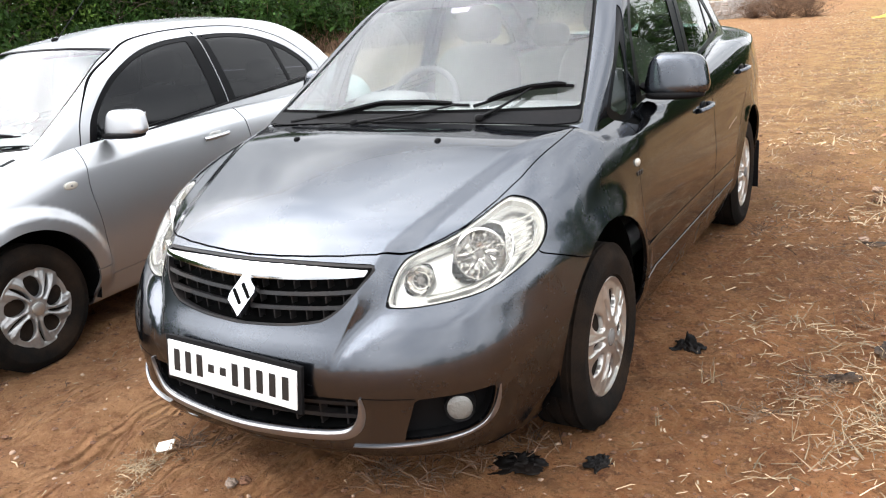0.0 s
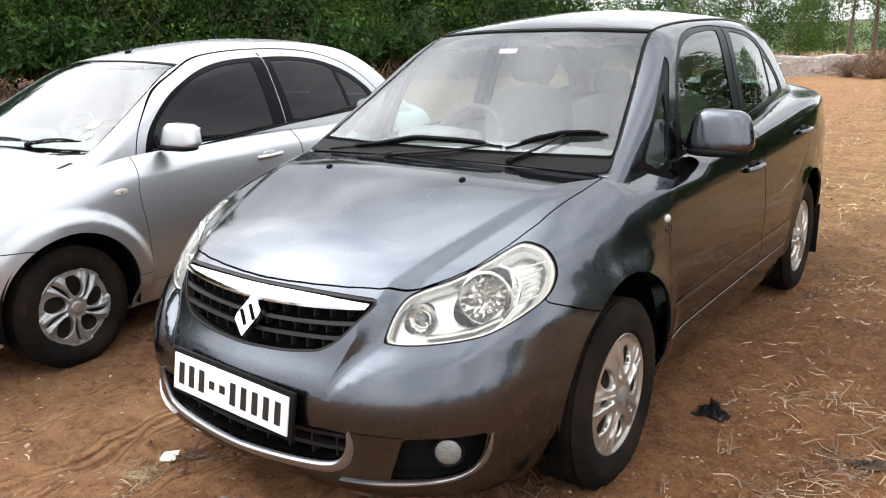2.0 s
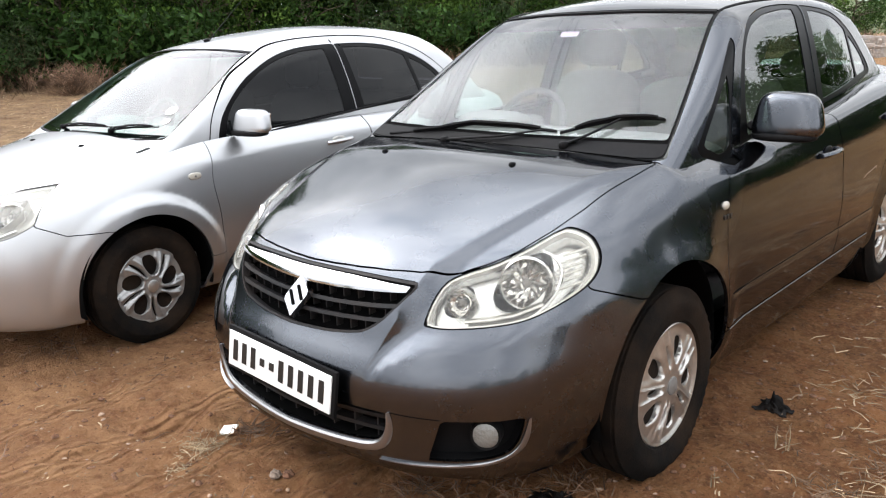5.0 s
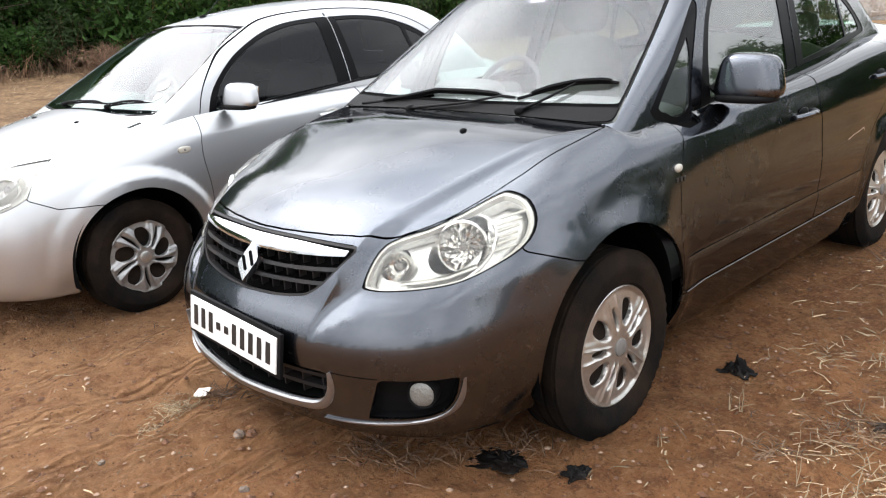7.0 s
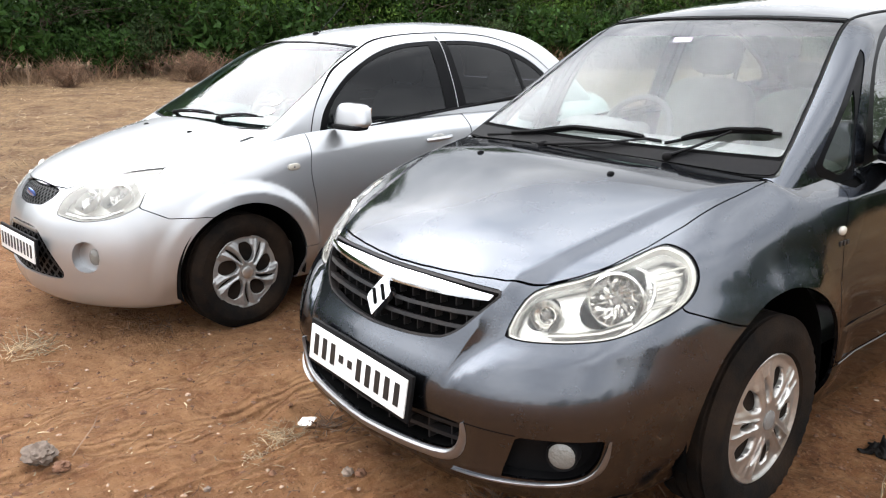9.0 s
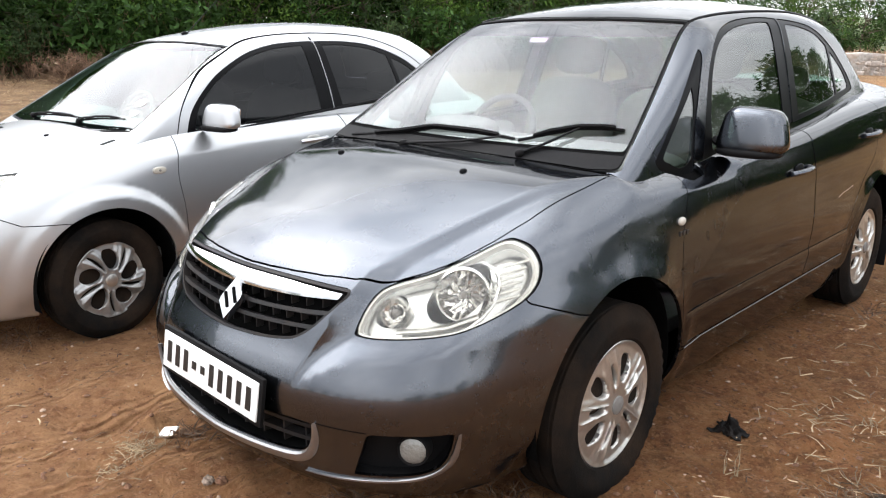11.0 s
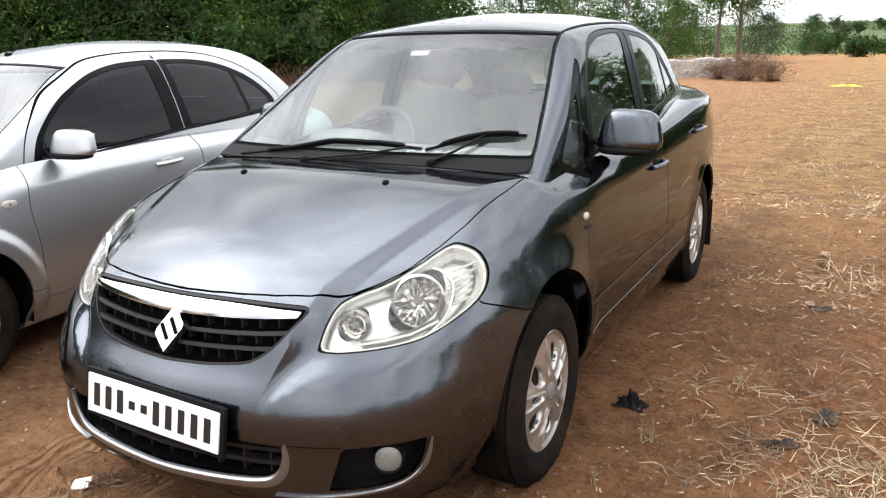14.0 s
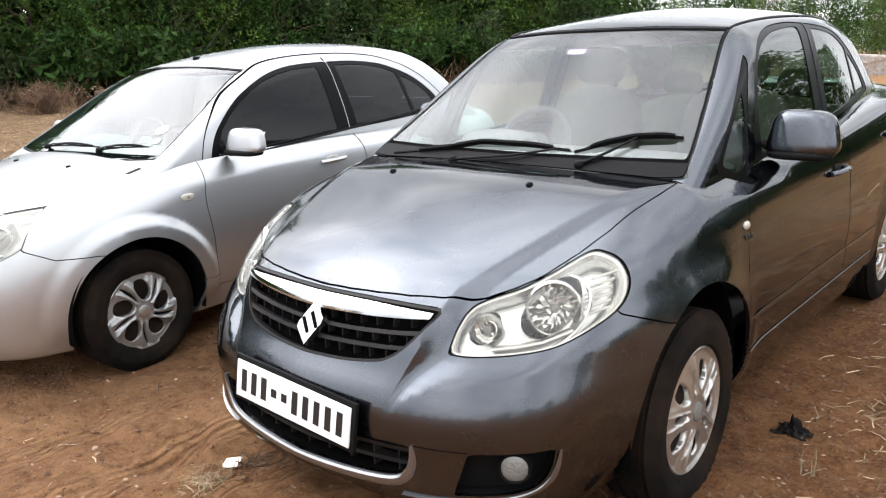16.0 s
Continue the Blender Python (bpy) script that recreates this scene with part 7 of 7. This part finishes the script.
def tuft(name, label, at, n, ln, seed, material, up=0.5, spread=0.08, r=0.0016, category="straw"):
    """A heap or clump of separate dry stalks, joined as one plant."""
    rng = np.random.RandomState(seed)
    bm = bmesh.new()
    for _ in range(n):
        a, L = rng.uniform(0, 2 * np.pi), ln * rng.uniform(0.4, 1.2)
        b = Vector((rng.normal(0, spread), rng.normal(0, spread), 0.003))
        e = abs(rng.normal(0, up))
        tip = b + Vector((math.cos(a) * L * math.cos(min(e, 1.5)), math.sin(a) * L * math.cos(min(e, 1.5)), L * math.sin(min(e, 1.5)) + 0.004))
        mid = b.lerp(tip, 0.5) + Vector((rng.normal(0, 0.05), rng.normal(0, 0.05), abs(rng.normal(0, 0.05)))) * L
        tube([b, b.lerp(mid, 0.5), mid, mid.lerp(tip, 0.5) + Vector((rng.normal(0, 0.02), rng.normal(0, 0.02), 0.01)) * L, tip], r * rng.uniform(0.7, 1.5), 4, bm, taper=r * 0.5)
    ob = part(name, bm, material)
    ob.matrix_basis = pose(at[0], at[1], gz(*at[:2]))
    return tagged(ob, label, category, kind="stuff")


build_trees()
bare_tree()
build_shrubs()
bank()
old_wall()
frame_post()
scatter_straw()
scatter_stones()
crumpled("plastic_rag", "crumpled black polythene rag on the earth by the tyre", (0.68, -0.40, 20), (0.22, 0.17, 0.06), M["polythene"], 3)
crumpled("plastic_rag", "small twisted brown polythene scrap on the earth", (0.90, -0.33, 60), (0.12, 0.10, 0.05), M["polythene"], 7)
crumpled("plastic_lump", "small crumpled lump of black plastic on the earth", (0.955, 0.63, 0), (0.15, 0.11, 0.085), M["polythene"], 5, 0.8)
crumpled("plastic_sheet", "torn grey polythene sheet half buried in straw", (1.52, 0.50, 30), (0.15, 0.09, 0.06), M["polygrey"], 8)
crumpled("plastic_sheet", "torn grey polythene sheet half buried in straw", (1.66, 0.80, 80), (0.18, 0.10, 0.05), M["polygrey"], 2)
crumpled("plastic_scrap", "small pale plastic scrap on the earth", (1.53, 2.20, 10), (0.20, 0.10, 0.03), M["polygrey"], 6)
crumpled("yellow_cloth", "bright yellow cloth lying in the field", (1.0, 24.0, 0), (1.0, 0.6, 0.16), M["yellow"], 4, category="cloth")
pp = part("paper_scrap", block((0.065, 0.05, 0.004), (0, 0, 0), 0.001, 1), M["paper"])
tagged(pp, "folded white paper scrap on the earth", "paper").matrix_basis = pose(-0.51, -0.79, gz(-0.51, -0.79) + 0.022, 14, -12, 25)
tuft("dry_weed", "tangle of dry brown weed behind a paper scrap", (-0.46, -0.74), 60, 0.06, 51, M["twig"], 0.5, 0.03, 0.0022)
tuft("dry_weed", "flattened pale dry weed on the earth", (-0.50, -0.90), 240, 0.04, 52, M["straw"], 0.3, 0.045, 0.0012)
tuft("dry_weed", "flattened pale dry weed on the earth", (-0.43, -1.02), 90, 0.035, 53, M["straw"], 0.3, 0.035, 0.0012)
tuft("dry_weed", "small tangle of dry twigs before the bumper", (0.30, -0.62), 46, 0.10, 54, M["twig"], 0.5, 0.05, 0.0018)
tuft("dry_weed", "small tangle of dry twigs under the bumper", (0.55, -0.42), 30, 0.08, 55, M["twig"], 0.5, 0.05, 0.0016)
tuft("dry_weed", "dark tangle of dry twigs under the bumper", (0.46, -0.56), 50, 0.09, 58, M["twig"], 0.4, 0.07, 0.0018)
tuft("dry_weed", "dark tangle of dry twigs by the front tyre", (0.66, -0.28), 44, 0.09, 59, M["twig"], 0.4, 0.06, 0.0018)
tuft("dry_weed", "dry brown weed beside the rear tyre", (0.98, 2.32), 40, 0.10, 49, M["twig"], 0.6, 0.08, 0.0018)
tuft("straw_heap", "pale heap of dry straw on the earth", (-2.05, -1.35), 80, 0.11, 56, M["straw"], 0.45, 0.07, 0.0022)
tuft("straw_heap", "thin dry straw beside the tyre", (-1.95, -0.80), 40, 0.10, 57, M["twig"], 0.4, 0.09, 0.0016)
for k, (x, y, n, ln, up, sp) in enumerate(((1.30, 0.13, 46, 0.09, 0.15, 0.035), (1.46, 0.30, 12, 0.16, 0.12, 0.10), (1.50, 0.62, 26, 0.16, 0.12, 0.14), (1.66, 0.86, 30, 0.17, 0.25, 0.11), (1.62, 1.08, 12, 0.18, 0.6, 0.05), (1.60, -0.02, 40, 0.14, 0.3, 0.10), (1.82, 0.12, 60, 0.14, 0.4, 0.12), (1.80, 1.45, 16, 0.16, 0.4, 0.1), (1.45, 2.05, 18, 0.15, 0.15, 0.14), (1.03, 1.60, 10, 0.18, 0.06, 0.14), (1.95, 0.6, 34, 0.15, 0.35, 0.18), (2.1, 2.1, 26, 0.16, 0.4, 0.22), (1.0, 3.75, 34, 0.12, 0.5, 0.14), (2.4, 3.2, 30, 0.15, 0.4, 0.3), (1.38, -0.28, 16, 0.13, 0.3, 0.1), (1.68, 0.22, 70, 0.11, 0.3, 0.07), (1.44, 0.42, 60, 0.10, 0.2, 0.06), (1.78, 0.42, 70, 0.12, 0.3, 0.09), (1.30, 1.05, 26, 0.12, 0.15, 0.08), (1.16, 0.92, 16, 0.11, 0.15, 0.07), (1.55, 1.55, 30, 0.12, 0.2, 0.10))):
    tuft("straw_heap", "tangled heap of pale dry stalks on the earth", (x, y), int(n * 1.8), ln * 0.6, 60 + k, M["straw"] if k % 4 else M["dry_grass"], up, sp * 1.1, 0.0019)["group"] = "straw heaps"
for k, (x, y, ln) in enumerate(((1.112, 0.31, 0.17), (1.08, 0.30, 0.12), (1.42, 0.02, 0.16), (1.0, -0.02, 0.07))):
    tuft("dry_stalk", "upright dry forked stalk in the earth", (x, y), 3, ln, 90 + k, M["straw"], 3.0, 0.004, 0.0018)
